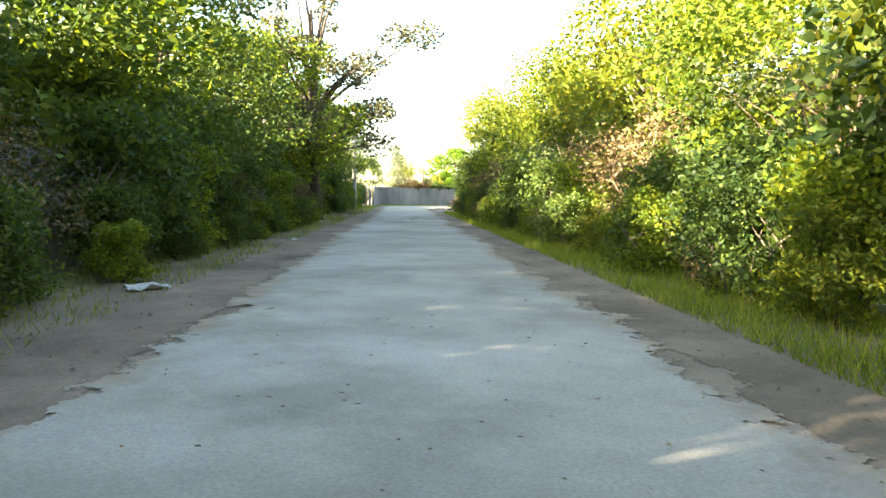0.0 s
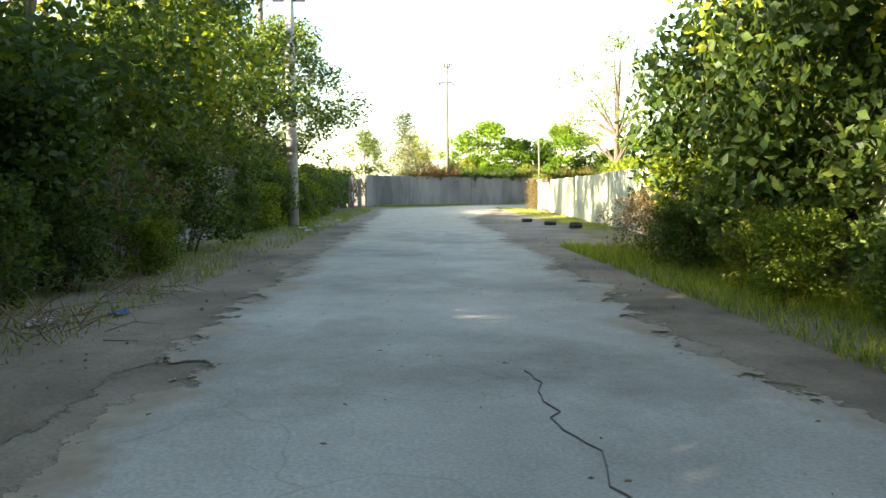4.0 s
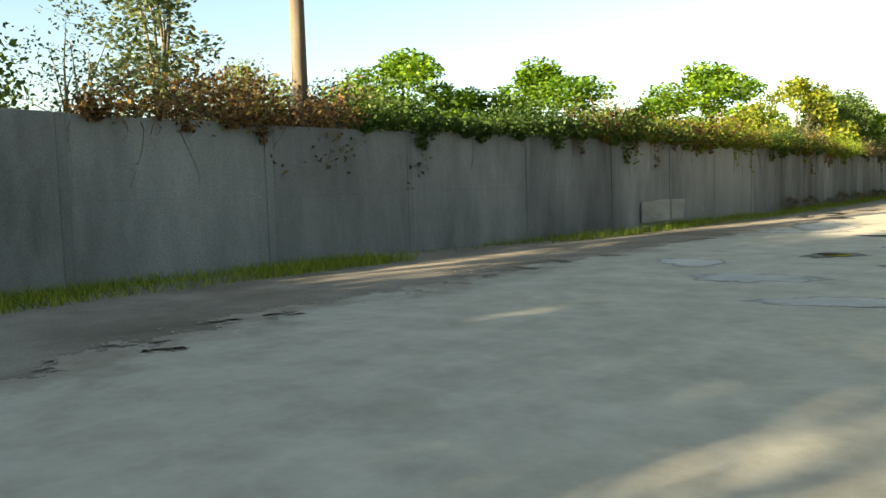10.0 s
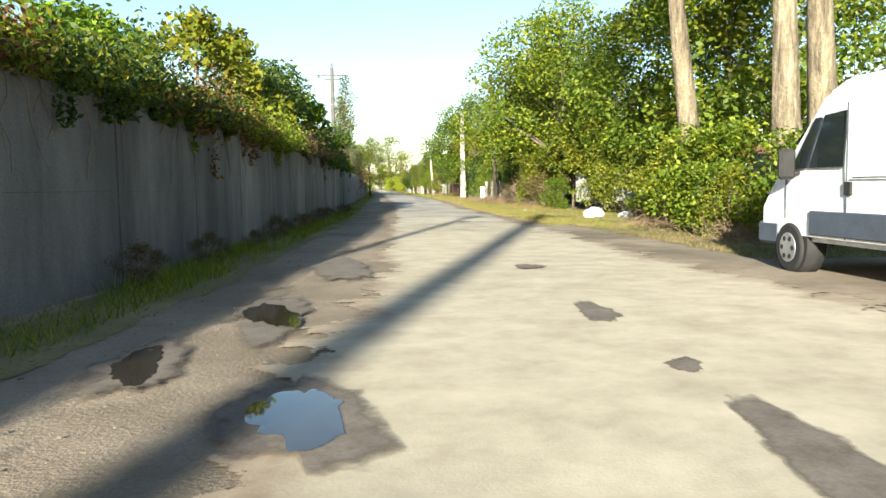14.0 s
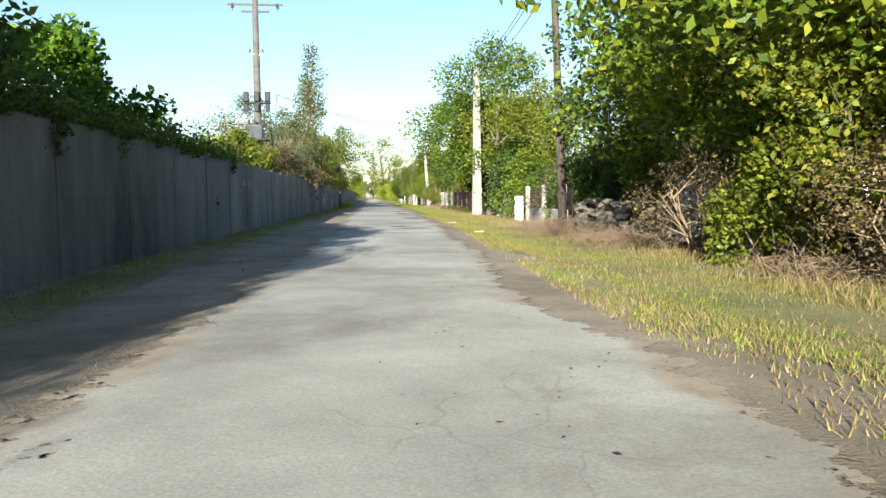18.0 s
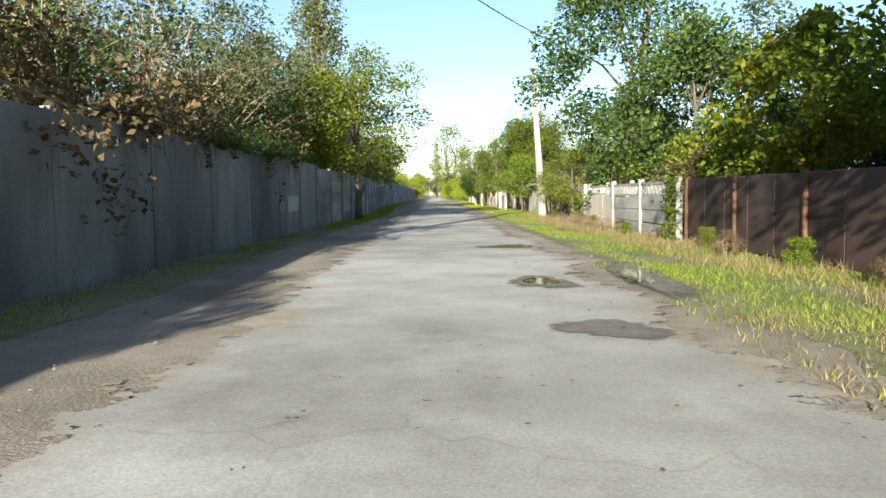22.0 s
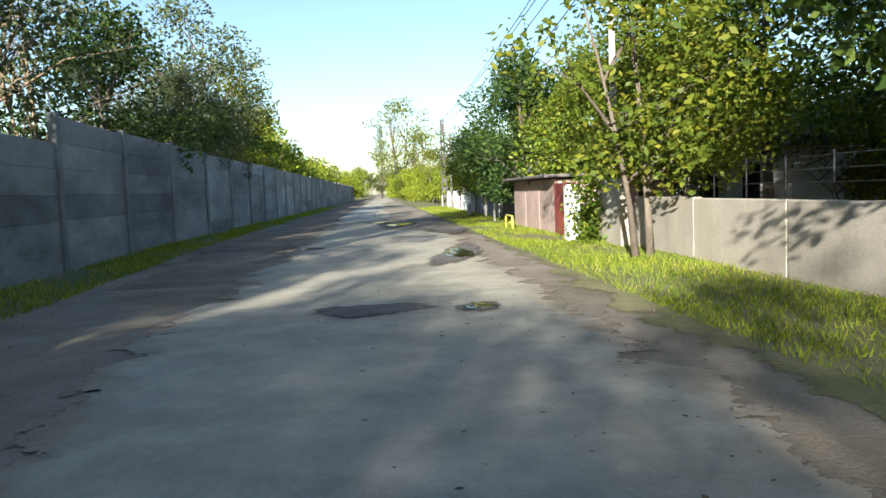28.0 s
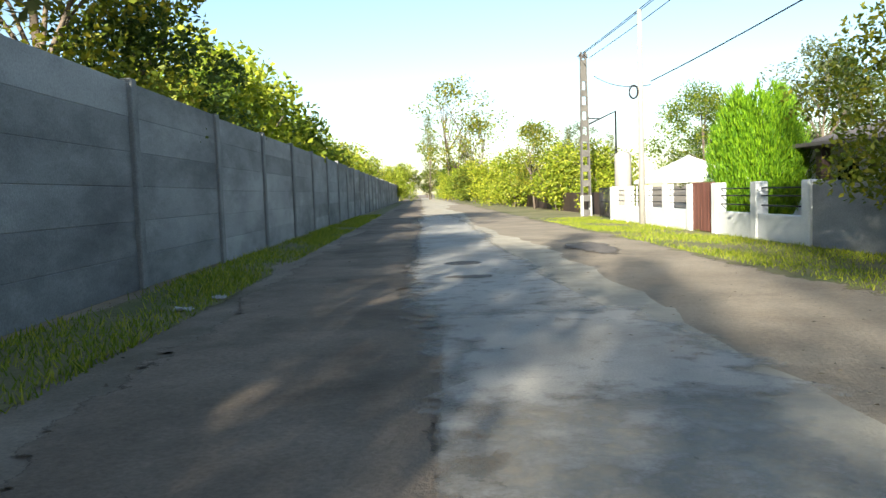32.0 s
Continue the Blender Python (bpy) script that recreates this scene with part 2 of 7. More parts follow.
M_ZINC = surface("weathered_white_sheet", (0.28, 0.28, 0.27), (0.40, 0.395, 0.375), (0.18, 0.155, 0.13), 1.2, 50, 0.55, 0.1, (1, 1, 0.4), 0.1, stain=0.6, vary=0.08)
M_BROWN = surface("brown_painted_sheet", (0.045, 0.028, 0.024), (0.082, 0.05, 0.04), (0.03, 0.022, 0.02), 1.6, 50, 0.6, 0.1, bump=0.15, vary=0.12)
M_RED = surface("faded_red_paint", (0.26, 0.05, 0.04), (0.36, 0.085, 0.065), (0.14, 0.045, 0.04), 1.8, 50, 0.6, bump=0.15)
M_GATE = surface("red_brown_boards", (0.13, 0.05, 0.035), (0.20, 0.078, 0.052), (0.09, 0.04, 0.03), 3, 40, 0.75, stretch=(3, 3, 0.3), bump=0.3, vary=0.12)
M_RUST = surface("rusty_steel", (0.10, 0.055, 0.035), (0.19, 0.10, 0.055), None, 5, 60, 0.8, 0.3, bump=0.3)
M_POLE = surface("dark_grey_brown_pole", (0.075, 0.07, 0.062), (0.14, 0.13, 0.115), None, 3, 40, 0.93, bump=0.3)
M_TANK = surface("grey_tank_paint", (0.045, 0.055, 0.065), (0.07, 0.08, 0.092), (0.04, 0.037, 0.034), 2, 60, 0.6, 0.0, bump=0.1)
M_DARK = surface("dark_steel", (0.009, 0.009, 0.010), (0.02, 0.02, 0.02), None, 5, 60, 0.6, 0.0, bump=0.1)
M_STEEL = surface("galvanised_steel", (0.32, 0.33, 0.34), (0.45, 0.46, 0.47), None, 4, 60, 0.45, 0.6, bump=0.1)
M_BARK = surface("grey_brown_bark", (0.10, 0.075, 0.055), (0.22, 0.175, 0.13), (0.07, 0.055, 0.04), 4, 30, 0.95, stretch=(2.5, 2.5, 0.4), bump=0.8, dist=0.03, vary=0.12)
M_DBARK = surface("dark_furrowed_bark", (0.045, 0.036, 0.028), (0.11, 0.085, 0.065), None, 4, 18, 0.95, stretch=(2.5, 2.5, 0.4), bump=0.9, dist=0.03)
M_PBARK = surface("pale_poplar_bark", (0.13, 0.105, 0.068), (0.32, 0.265, 0.175), (0.06, 0.048, 0.034), 5, 12, 0.95, stretch=(2.5, 2.5, 0.35), bump=0.9, dist=0.04)
M_LIME = surface("limewashed_bark", (0.33, 0.32, 0.29), (0.46, 0.445, 0.41), None, 4, 30, 0.95, bump=0.5)
M_TWIG = surface("dry_twigs", (0.17, 0.115, 0.07), (0.32, 0.23, 0.145), None, 6, 30, 0.95, bump=0.2, vary=0.15)
M_WOOD = surface("weathered_wood", (0.13, 0.098, 0.066), (0.23, 0.18, 0.125), (0.08, 0.06, 0.043), 3, 40, 0.9, stretch=(3, 3, 0.3), bump=0.4)
M_TILE = surface("old_roof_sheet", (0.11, 0.095, 0.085), (0.20, 0.175, 0.155), None, 2, 40, 0.85, bump=0.3)
M_RUBBER = surface("black_rubber", (0.02, 0.02, 0.02), (0.035, 0.034, 0.032), None, 6, 60, 0.8, bump=0.2)
M_VAN = surface("white_car_paint", (0.72, 0.73, 0.72), (0.78, 0.79, 0.78), None, 1, 8, 0.28, bump=0.0)
M_PLASTIC = surface("grey_blue_plastic", (0.06, 0.075, 0.10), (0.085, 0.10, 0.13), None, 4, 60, 0.55, bump=0.1)
M_GLASS = glassy("dark_window_glass", (0.015, 0.02, 0.025), 0.05)
M_YELLOW = surface("yellow_paint", (0.62, 0.52, 0.08), (0.75, 0.64, 0.14), None, 4, 50, 0.6, bump=0.1)
M_BAND = surface("faded_yellow_band", (0.40, 0.35, 0.16), (0.50, 0.45, 0.24), (0.30, 0.27, 0.2), 6, 50, 0.8, bump=0.1)
M_BLUE = surface("blue_plastic", (0.03, 0.12, 0.32), (0.05, 0.18, 0.42), None, 5, 30, 0.5, bump=0.2)
M_LITTER = surface("white_litter", (0.38, 0.38, 0.37), (0.52, 0.52, 0.50), None, 5, 30, 0.6, bump=0.3)
M_CERAM = surface("dark_insulator", (0.05, 0.035, 0.03), (0.10, 0.07, 0.06), None, 8, 60, 0.3, bump=0.0)
M_ROOF = surface("red_roof_tiles", (0.22, 0.085, 0.055), (0.33, 0.14, 0.09), None, 3, 30, 0.9, bump=0.3)
L_DARK = leafy("dark_leaves", (0.030, 0.060, 0.016), (0.066, 0.115, 0.028), (0.145, 0.195, 0.038), 0.47)
L_MID = leafy("green_leaves", (0.052, 0.098, 0.011), (0.125, 0.192, 0.018), (0.285, 0.315, 0.030), 0.47)
L_LIGHT = leafy("yellow_green_leaves", (0.065, 0.103, 0.010), (0.141, 0.179, 0.017), (0.271, 0.256, 0.027), 0.45)
L_BLUE = leafy("grey_green_leaves", (0.049, 0.076, 0.041), (0.105, 0.132, 0.061), (0.186, 0.193, 0.087))
L_DRY = leafy("dry_brown_leaves", (0.05, 0.04, 0.022), (0.12, 0.088, 0.045), (0.23, 0.165, 0.075), 0.3)
L_PINE = leafy("brownish_sparse_leaves", (0.045, 0.042, 0.03), (0.075, 0.075, 0.045), (0.12, 0.125, 0.05), 0.3)
L_POPLAR = leafy("olive_poplar_leaves", (0.06, 0.075, 0.022), (0.12, 0.14, 0.035), (0.22, 0.20, 0.06), 0.4)
L_THUJA = leafy("bright_thuja_leaves", (0.06, 0.15, 0.006), (0.15, 0.30, 0.008), (0.27, 0.42, 0.012), 0.4)
L_AIL = leafy("saturated_green_leaves", (0.04, 0.095, 0.008), (0.095, 0.185, 0.012), (0.22, 0.33, 0.02), 0.47)
# Brighter copy of the grass tones: extra sunlight put into the colour.
L_SUNLIT = leafy("sunlit_tone_leaves", (0.10, 0.15, 0.012), (0.24, 0.31, 0.022), (0.44, 0.45, 0.055), 0.47)
L_RUSTY = leafy("reddish_brown_creeper_leaves", (0.06, 0.032, 0.018), (0.15, 0.075, 0.032), (0.27, 0.17, 0.055), 0.35)
L_FALLEN = leafy("fallen_yellow_leaves", (0.20, 0.14, 0.03), (0.42, 0.30, 0.05), (0.55, 0.45, 0.10), 0.2)
L_GRASS = leafy("grass_blades", (0.08, 0.135, 0.014), (0.17, 0.245, 0.024), (0.38, 0.385, 0.07), 0.45, 0.6)
L_DRYGRASS = leafy("dry_grass_blades", (0.10, 0.078, 0.036), (0.205, 0.16, 0.072), (0.34, 0.275, 0.13), 0.3, 0.8)


# ---- building helpers ----
def mesh_of(name, bm, mat):
    me = bpy.data.meshes.new(name)
    bm.normal_update()
    bm.to_mesh(me)
    bm.free()
    me.materials.append(mat)
    return me


def part(name, bm, mat, parent=None, label=""):
    """One mesh object under a thing or a part."""
    ob = new(name, bm if isinstance(bm, bpy.types.Mesh) else mesh_of(name, bm, mat))
    ob.parent = parent
    if label:
        ob["label"] = label
    return ob


def thing(name, m, label, category, group="", kind=""):
    ob = new(name)
    ob.empty_display_size = 0.2
    ob.matrix_basis = m
    return tagged(ob, label, category, group, kind)


def put(ob, m):
    ob.matrix_basis = m
    return ob


def block(bm, x0, y0, z0, x1, y1, z1, bevel=0.0, m=None):
    r = bmesh.ops.create_cube(bm, size=1)
    vs = r["verts"]
    for v in vs:
        v.co = Vector(((x0 + x1) / 2 + v.co.x * (x1 - x0), (y0 + y1) / 2 + v.co.y * (y1 - y0), (z0 + z1) / 2 + v.co.z * (z1 - z0)))
    if bevel:
        es = list({e for v in vs for e in v.link_edges})
        vs = bmesh.ops.bevel(bm, geom=es, offset=bevel, segments=1, affect='EDGES')["verts"]
    if m:
        bmesh.ops.transform(bm, matrix=m, verts=vs)
    return bm


def cube(x0, y0, z0, x1, y1, z1, bevel=0.0, m=None):
    return block(bmesh.new(), x0, y0, z0, x1, y1, z1, bevel, m)


def tube(bm, pts, radii, seg=7, caps=True):
    """A tapered tube through points."""
    rings = []
    for i, p in enumerate(pts):
        p = Vector(p)
        a = Vector(pts[max(i - 1, 0)])
        c = Vector(pts[min(i + 1, len(pts) - 1)])
        q = (c - a).normalized().to_track_quat('Z', 'Y')
        rings.append([bm.verts.new(p + q @ Vector((math.cos(2 * math.pi * k / seg) * radii[i], math.sin(2 * math.pi * k / seg) * radii[i], 0))) for k in range(seg)])
    for r1, r2 in zip(rings, rings[1:]):
        for k in range(seg):
            f = bm.faces.new((r1[k], r1[(k + 1) % seg], r2[(k + 1) % seg], r2[k]))
            f.smooth = True
    if caps:
        bm.faces.new(rings[0][::-1])
        bm.faces.new(rings[-1])
    return bm


def rod(p, q, r, seg=7):
    return tube(bmesh.new(), [p, q], [r, r], seg)


def ngon(pts, z0, z1):
    """A flat slab from an outline."""
    bm = bmesh.new()
    top = [bm.verts.new((x, y, z1)) for x, y in pts]
    low = [bm.verts.new((x, y, z0)) for x, y in pts]
    bm.faces.new(top)
    bm.faces.new(low[::-1])
    n = len(pts)
    for i in range(n):
        bm.faces.new((low[i], low[(i + 1) % n], top[(i + 1) % n], top[i]))
    return bm


def quads_mesh(name, verts, mat, per=4):
    """A mesh of loose leaves or blades from an array (n, per, 3)."""
    n = len(verts)
    me = bpy.data.meshes.new(name)
    me.vertices.add(n * per)
    me.vertices.foreach_set("co", verts.astype(np.float32).ravel())
    me.loops.add(n * per)
    me.loops.foreach_set("vertex_index", np.arange(n * per, dtype=np.int32))
    me.polygons.add(n)
    me.polygons.foreach_set("loop_start", np.arange(0, n * per, per, dtype=np.int32))
    me.update(calc_edges=True)
    me.materials.append(mat)
    return me


def leaf_quads(rng, c, size, droop=0.3, slim=0.55):
    """Leaf blades at the centres c: a diamond each, hanging a little."""
    n = len(c)
    a = rng.normal(size=(n, 3))
    a[:, 2] = a[:, 2] * 0.6 - droop
    a /= np.linalg.norm(a, axis=1)[:, None]
    b = np.cross(a, rng.normal(size=(n, 3)))
    b /= np.linalg.norm(b, axis=1)[:, None]
    s = (size * rng.uniform(0.6, 1.35, n))[:, None]
    nrm = np.cross(a, b) * s * 0.12
    return np.stack([c - a * s * 0.5, c + b * s * slim * 0.5 + nrm, c + a * s * 0.5, c - b * s * slim * 0.5 + nrm], 1)

# ---- ground and roads ----
gb = bmesh.new()
bmesh.ops.create_grid(gb, x_segments=8, y_segments=8, size=1500)
tagged(part("ground", gb, M_DIRT), kind="structure", label="dry trodden soil with sparse weeds", category="ground")


def ribbon(name, edge, z, mat, label, wob=0.25, seed=1, taper=0, dust=None):
    """A strip of ground between two softly wavering edges, given as left and right points."""
    bm = bmesh.new()
    lay = bm.verts.layers.float.new("edge")
    lay2 = bm.verts.layers.float.new("dust")
    prev = None
    fine = []
    for (l0, r0), (l1, r1) in zip(edge, edge[1:]):
        fine += [(l0, r0), (l0.lerp(l1, 0.5), r0.lerp(r1, 0.5))]
    for i, (l, r) in enumerate(fine):
        across = (r - l).normalized()
        q = Vector((l.x * 0.35, l.y * 0.35, seed * 7.3))
        l = l + across * wob * (1.3 * noise.noise(q) + 0.7 * noise.noise(q * 4))
        q = Vector((r.x * 0.35, r.y * 0.35, seed * 3.1 + 50))
        r = r + across * wob * (1.3 * noise.noise(q) + 0.7 * noise.noise(q * 4))
        zz = z * (min(1, (i + 0.1) / taper, (len(fine) - i) / taper) if taper else 1)
        row = []
        for k, h, e in ((0, 0.0, 0.75), (0.05, zz, 0.6), (0.25, zz * 1.3, 0.1), (0.5, zz * 1.5, 0.0), (0.75, zz * 1.3, 0.1), (0.95, zz, 0.6), (1, 0.0, 0.75)):
            p = l.lerp(r, k)
            v = bm.verts.new((p.x, p.y, h))
            v[lay] = e
            v[lay2] = dust(i / len(fine)) if dust else 0.0
            row.append(v)
        if prev:
            for k in range(6):
                bm.faces.new((prev[k], prev[k + 1], row[k + 1], row[k])).smooth = True
        prev = row
    ob = part(name, bm, mat)
    return tagged(ob, label, "road" if "road" in name else "verge", kind="structure")


ribbon("road_first_street", [(A(u, -2.35 - 0.2 * min(1, max(0, (u - 45) / 15))), A(u, 2.5 + 0.2 * min(1, max(0, (u - 45) / 15)))) for u in range(-40, 86)], 0.013, M_ROAD, "worn pale grey asphalt lane between thickets", 0.3, seed=3, taper=6, dust=lambda k: min(1.0, max(0.0, (k * 126 - 92) / 20)))
ribbon("shoulder_left", [(A(u, -4.3), A(u, -1.7)) for u in range(-40, 70)], 0.005, M_LOAM, "brown loam shoulder beside the lane", 0.3, seed=13, taper=3)
ribbon("shoulder_right", [(A(u, 1.8), A(u, 4.4)) for u in range(-40, 60)], 0.005, M_LOAM, "brown loam shoulder beside the lane", 0.3, seed=14, taper=3)
# the bend widens into an open junction
def sampled(pts, n):
    """Points at even steps along a broken line."""
    cum = [0.0]
    for a, b in zip(pts, pts[1:]):
        cum.append(cum[-1] + (b - a).length)
    out = []
    for i in range(n):
        t = cum[-1] * i / (n - 1)
        k = max(q for q in range(len(pts) - 1) if cum[q] <= t + 1e-6)
        out.append(pts[k].lerp(pts[k + 1], (t - cum[k]) / (cum[k + 1] - cum[k])))
    return out


bend = list(zip(sampled([A(72, -2.4), A(84, -3.2), A(91, -3.5), B(8, -2.9), B(16, -2.2), B(26, -0.7), B(38, 0.9)], 34),
                sampled([A(72, 2.8), A(80, 4.6), A(85.5, 5.6), B(9, 7.4), B(20, 6.8), B(38, 6.0)], 34)))
ribbon("road_junction", bend, 0.017, M_ROAD, "dusty worn asphalt bend with potholes", 0.12, seed=4, taper=8, dust=lambda k: 1.0)
ribbon("road_long_street", [(B(s, 0.65 + 1.5 * min(1, max(0, (s - 36) / 40)) + (0.3 if s > 150 else 0)), B(s, 6.15 + 1.15 * min(1, max(0, (s - 64) / 30)))) for s in range(37, 420)], 0.013, M_ROAD, "sun-bleached cracked asphalt street", 0.3, seed=5, taper=4, dust=lambda k: max(0.0, 1 - k * 383 / 24) + 0.62 * min(1.0, max(0.0, (k * 383 - 112) / 16)))
ribbon("verge_right", [(B(s, 6.5 + (0.5 if s > 100 else 0)), B(s, 11.0)) for s in range(36, 300)], 0.007, M_SOIL, "grassy soil verge", 0.2, seed=6)
ribbon("verge_left", [(B(s, left_d(s) + 0.1), B(s, left_d(s) + 1.5)) for s in range(26, 300)], 0.007, M_SOIL, "weedy soil strip along the wall", 0.2, seed=7)
ribbon("verge_first_left", [(A(u, -9), A(u, -3.6)) for u in range(-40, 94)], 0.006, M_SOIL, "shaded weedy soil", 0.2, seed=8)
ribbon("verge_first_right", [(A(u, 3.6 + max(0, u - 52) * 0.06), A(u, 9)) for u in range(-40, 90)], 0.006, M_SOIL, "shaded weedy soil", 0.2, seed=9)


ribbon("dirt_left", [(B(s, left_d(s) + 1.6), B(s, 2.95 + 0.25 * math.sin(s * 0.31))) for s in range(166, 262)], 0.017, M_LOAM, "trodden brown dirt beside the asphalt repair", 0.3, seed=21, taper=6)
ribbon("dirt_right", [(B(s, 4.75 + 0.3 * math.sin(s * 0.23)), B(s, 7.7)) for s in range(177, 262)], 0.017, M_SAND, "trodden sandy dirt beside the asphalt repair", 0.3, seed=22, taper=6)


def blob_outline(rng, rx, ry, n=44):
    ph = [rng.uniform(0, 6.3) for _ in range(3)]
    return [((1 + 0.16 * math.sin(2 * a + ph[0]) + 0.12 * math.sin(3 * a + ph[1]) + 0.07 * math.sin(7 * a + ph[2]) + 0.05 * math.sin(13 * a + ph[0]) + 0.03 * math.sin(19 * a)) * rx * math.cos(a), (1 + 0.16 * math.sin(2 * a + ph[0]) + 0.12 * math.sin(3 * a + ph[1]) + 0.07 * math.sin(7 * a + ph[2]) + 0.05 * math.sin(13 * a + ph[0]) + 0.03 * math.sin(19 * a)) * ry * math.sin(a)) for a in [2 * math.pi * i / n for i in range(n)]]


def dish(outline, z):
    """A thin patch whose edge weight grows from its middle to its rim."""
    bm = bmesh.new()
    lay = bm.verts.layers.float.new("edge")
    rings = []
    for k, e, dz in ((1.25, 1.0, -0.006), (1.0, 0.45, 0.0), (0.8, 0.15, 0.001), (0.45, 0.0, 0.002)):
        ring = [bm.verts.new((x * k, y * k, z + dz)) for x, y in outline]
        for v in ring:
            v[lay] = e
        rings.append(ring)
    n = len(outline)
    for a, b in zip(rings, rings[1:]):
        for i in range(n):
            bm.faces.new((a[i], a[(i + 1) % n], b[(i + 1) % n], b[i]))
    bm.faces.new(rings[-1])
    return bm


rng = random.Random(11)
PATCHES = [  # street place, half sizes, wet
    (107.7, 5.9, 0.42, 0.75, 1), (108.4, 7.4, 0.42, 2.1, 1), (85.7, 4.9, 0.5, 0.4, 0), (84.0, 5.35, 0.62, 0.35, 0), (83.6, 2.9, 0.35, 0.5, 0),
    (96.5, 6.0, 0.5, 1.0, 0), (104.2, 6.0, 0.5, 0.45, 0), (49.8, 4.0, 0.26, 0.28, 0), (35.6, 3.2, 0.2, 0.35, 0), (31.6, 3.0, 0.2, 0.5, 0), (29.5, 2.95, 0.12, 0.2, 0), (27.9, 2.85, 0.22, 0.8, 0), (1.7, 8.6, 0.5, 0.9, 0), (142.5, 6.7, 0.55, 0.75, 0), (137.3, 6.55, 0.42, 0.6, 0), (147.5, 6.0, 0.6, 0.8, 0), (114.6, 6.1, 0.6, 0.7, 1),
    (162.9, 5.9, 0.25, 0.3, 1), (163.0, 4.8, 0.55, 0.45, 0), (169.6, 6.35, 0.45, 2.2, 1), (172.4, 3.4, 0.2, 0.3, 0), (183.3, 5.5, 0.8, 1.6, 1), (185.9, 4.8, 0.6, 0.8, 1), (178.5, 6.9, 0.7, 2.2, 0), (194.5, 3.5, 0.3, 0.25, 0), (188, 6.8, 0.7, 2.6, 0), (199, 6.2, 0.5, 1.5, 0),
    (16.5, 2.15, 0.42, 0.5, 1), (21.0, 2.4, 0.5, 0.32, 1), (22.7, 3.1, 0.9, 0.4, 0), (31.9, 0.0, 0.4, 1.2, 1), (30.0, -0.65, 0.3, 0.9, 1), (28.7, 0.55, 0.4, 0.9, 1), (26.4, 0.1, 0.35, 0.9, 0), (36, 0.5, 0.4, 1.8, 0), (19.0, 4.4, 0.6, 0.5, 0), (15.0, 3.6, 0.6, 0.45, 0), (157, 2.6, 0.9, 0.7, 0)]
for s, d, rx, ry, wet in PATCHES:
    p = B(s, d)
    ob = put(part("pothole_patch", dish(blob_outline(rng, rx, ry), 0.031 + (0.007 if s > 166 else 0)), M_PATCH), pose(p.x, p.y, 0, 0, 0, rng.uniform(-12, 12)))
    tagged(ob, "dark broken pothole patch in the asphalt" if not wet else "muddy rim of a rain puddle on the road", "pothole", "potholes in the street", "structure")
    if wet:
        pu = put(part("puddle", dish(blob_outline(rng, rx * 0.62, ry * 0.62), 0.036 + (0.007 if s > 166 else 0)), M_WATER), pose(p.x, p.y, 0, 0, 0, rng.uniform(-12, 12)))
        tagged(pu, "shallow dark rain puddle in a pothole", "puddle", "puddles in the street", "structure")
    if wet and 90 < s < 190:
        r_ = np.random.default_rng(int(s))
        n_ = 90
        c_ = np.stack([p.x + r_.normal(0, rx * 0.55, n_), p.y + r_.normal(0, ry * 0.5, n_), r_.uniform(0.05, 0.055, n_)], 1)
        lv = leaf_quads(r_, c_, 0.05, 0.0, 0.7)
        lv[:, :, 2] = 0.05 + (0.007 if s > 166 else 0) + (lv[:, :, 2] - lv[:, :, 2].mean(1, keepdims=True)) * 0.1
        tagged(part("fallen_leaves", quads_mesh("fallen_leaves", lv, L_FALLEN), L_FALLEN), "small yellow leaves fallen on the puddle", "leaves", kind="stuff")
# pale crusts of old asphalt left standing in the dirt of the bend
for s, d, rx, ry in ((24.6, 0.75, 0.85, 2.0), (22.2, 0.6, 0.9, 0.55), (13.2, 1.7, 0.7, 0.55), (14.8, 0.5, 0.5, 0.7), (18.3, 3.3, 0.6, 0.4), (16.0, 4.4, 0.5, 0.5), (11.6, 3.0, 0.8, 0.4)):
    p = B(s, d)
    ob = put(part("asphalt_crust", dish(blob_outline(rng, rx, ry), 0.029), M_REPAIR), pose(p.x, p.y, 0, 0, 0, rng.uniform(-15, 15)))
    tagged(ob, "ragged island of pale old asphalt in trodden dirt", "road", "asphalt crusts", "structure")
# pale repair of the last stretch and long cracks
for (s0, s1, d0, d1) in ((185, 228, 2.7, 4.7), (188, 191.5, 2.9, 5.0)):
    c0 = B((s0 + s1) / 2, (d0 + d1) / 2)
    pts = [(B(s, d0 + rng.uniform(-.2, .2)).x - c0.x, s - c0.y) for s in np.linspace(s0, s1, 14)] + [(B(s, d1 + rng.uniform(-.2, .2)).x - c0.x, s - c0.y) for s in np.linspace(s1, s0, 14)]
    tagged(put(part("asphalt_repair", dish(pts, 0.029 if s0 == 185 else 0.033), M_REPAIR), Matrix.Translation((c0.x, c0.y, 0))), "pale grey worn asphalt repair", "road", kind="structure")
for u0, v0, u1, v1 in ((37.5, 0.5, 41, 0.35), (41, 0.75, 45, 0.6), (39, -1.4, 42, -1.2)):
    pts = [(A(u0 + (u1 - u0) * k, v0 + (v1 - v0) * k + 0.12 * noise.noise(Vector((k * 9, u0, 0))) + rng.uniform(-.025, .025)).xy) for k in np.linspace(0, 1, 40)]
    pts = [(p.x, p.y) for p in pts] + [(p[0] + 0.004, p[1] + 0.005) for p in reversed(pts)]
    tagged(part("road_crack", ngon(pts, 0.004, 0.028), M_TAR), "dark tarred crack along the lane", "crack", "cracks in the lane", "structure")


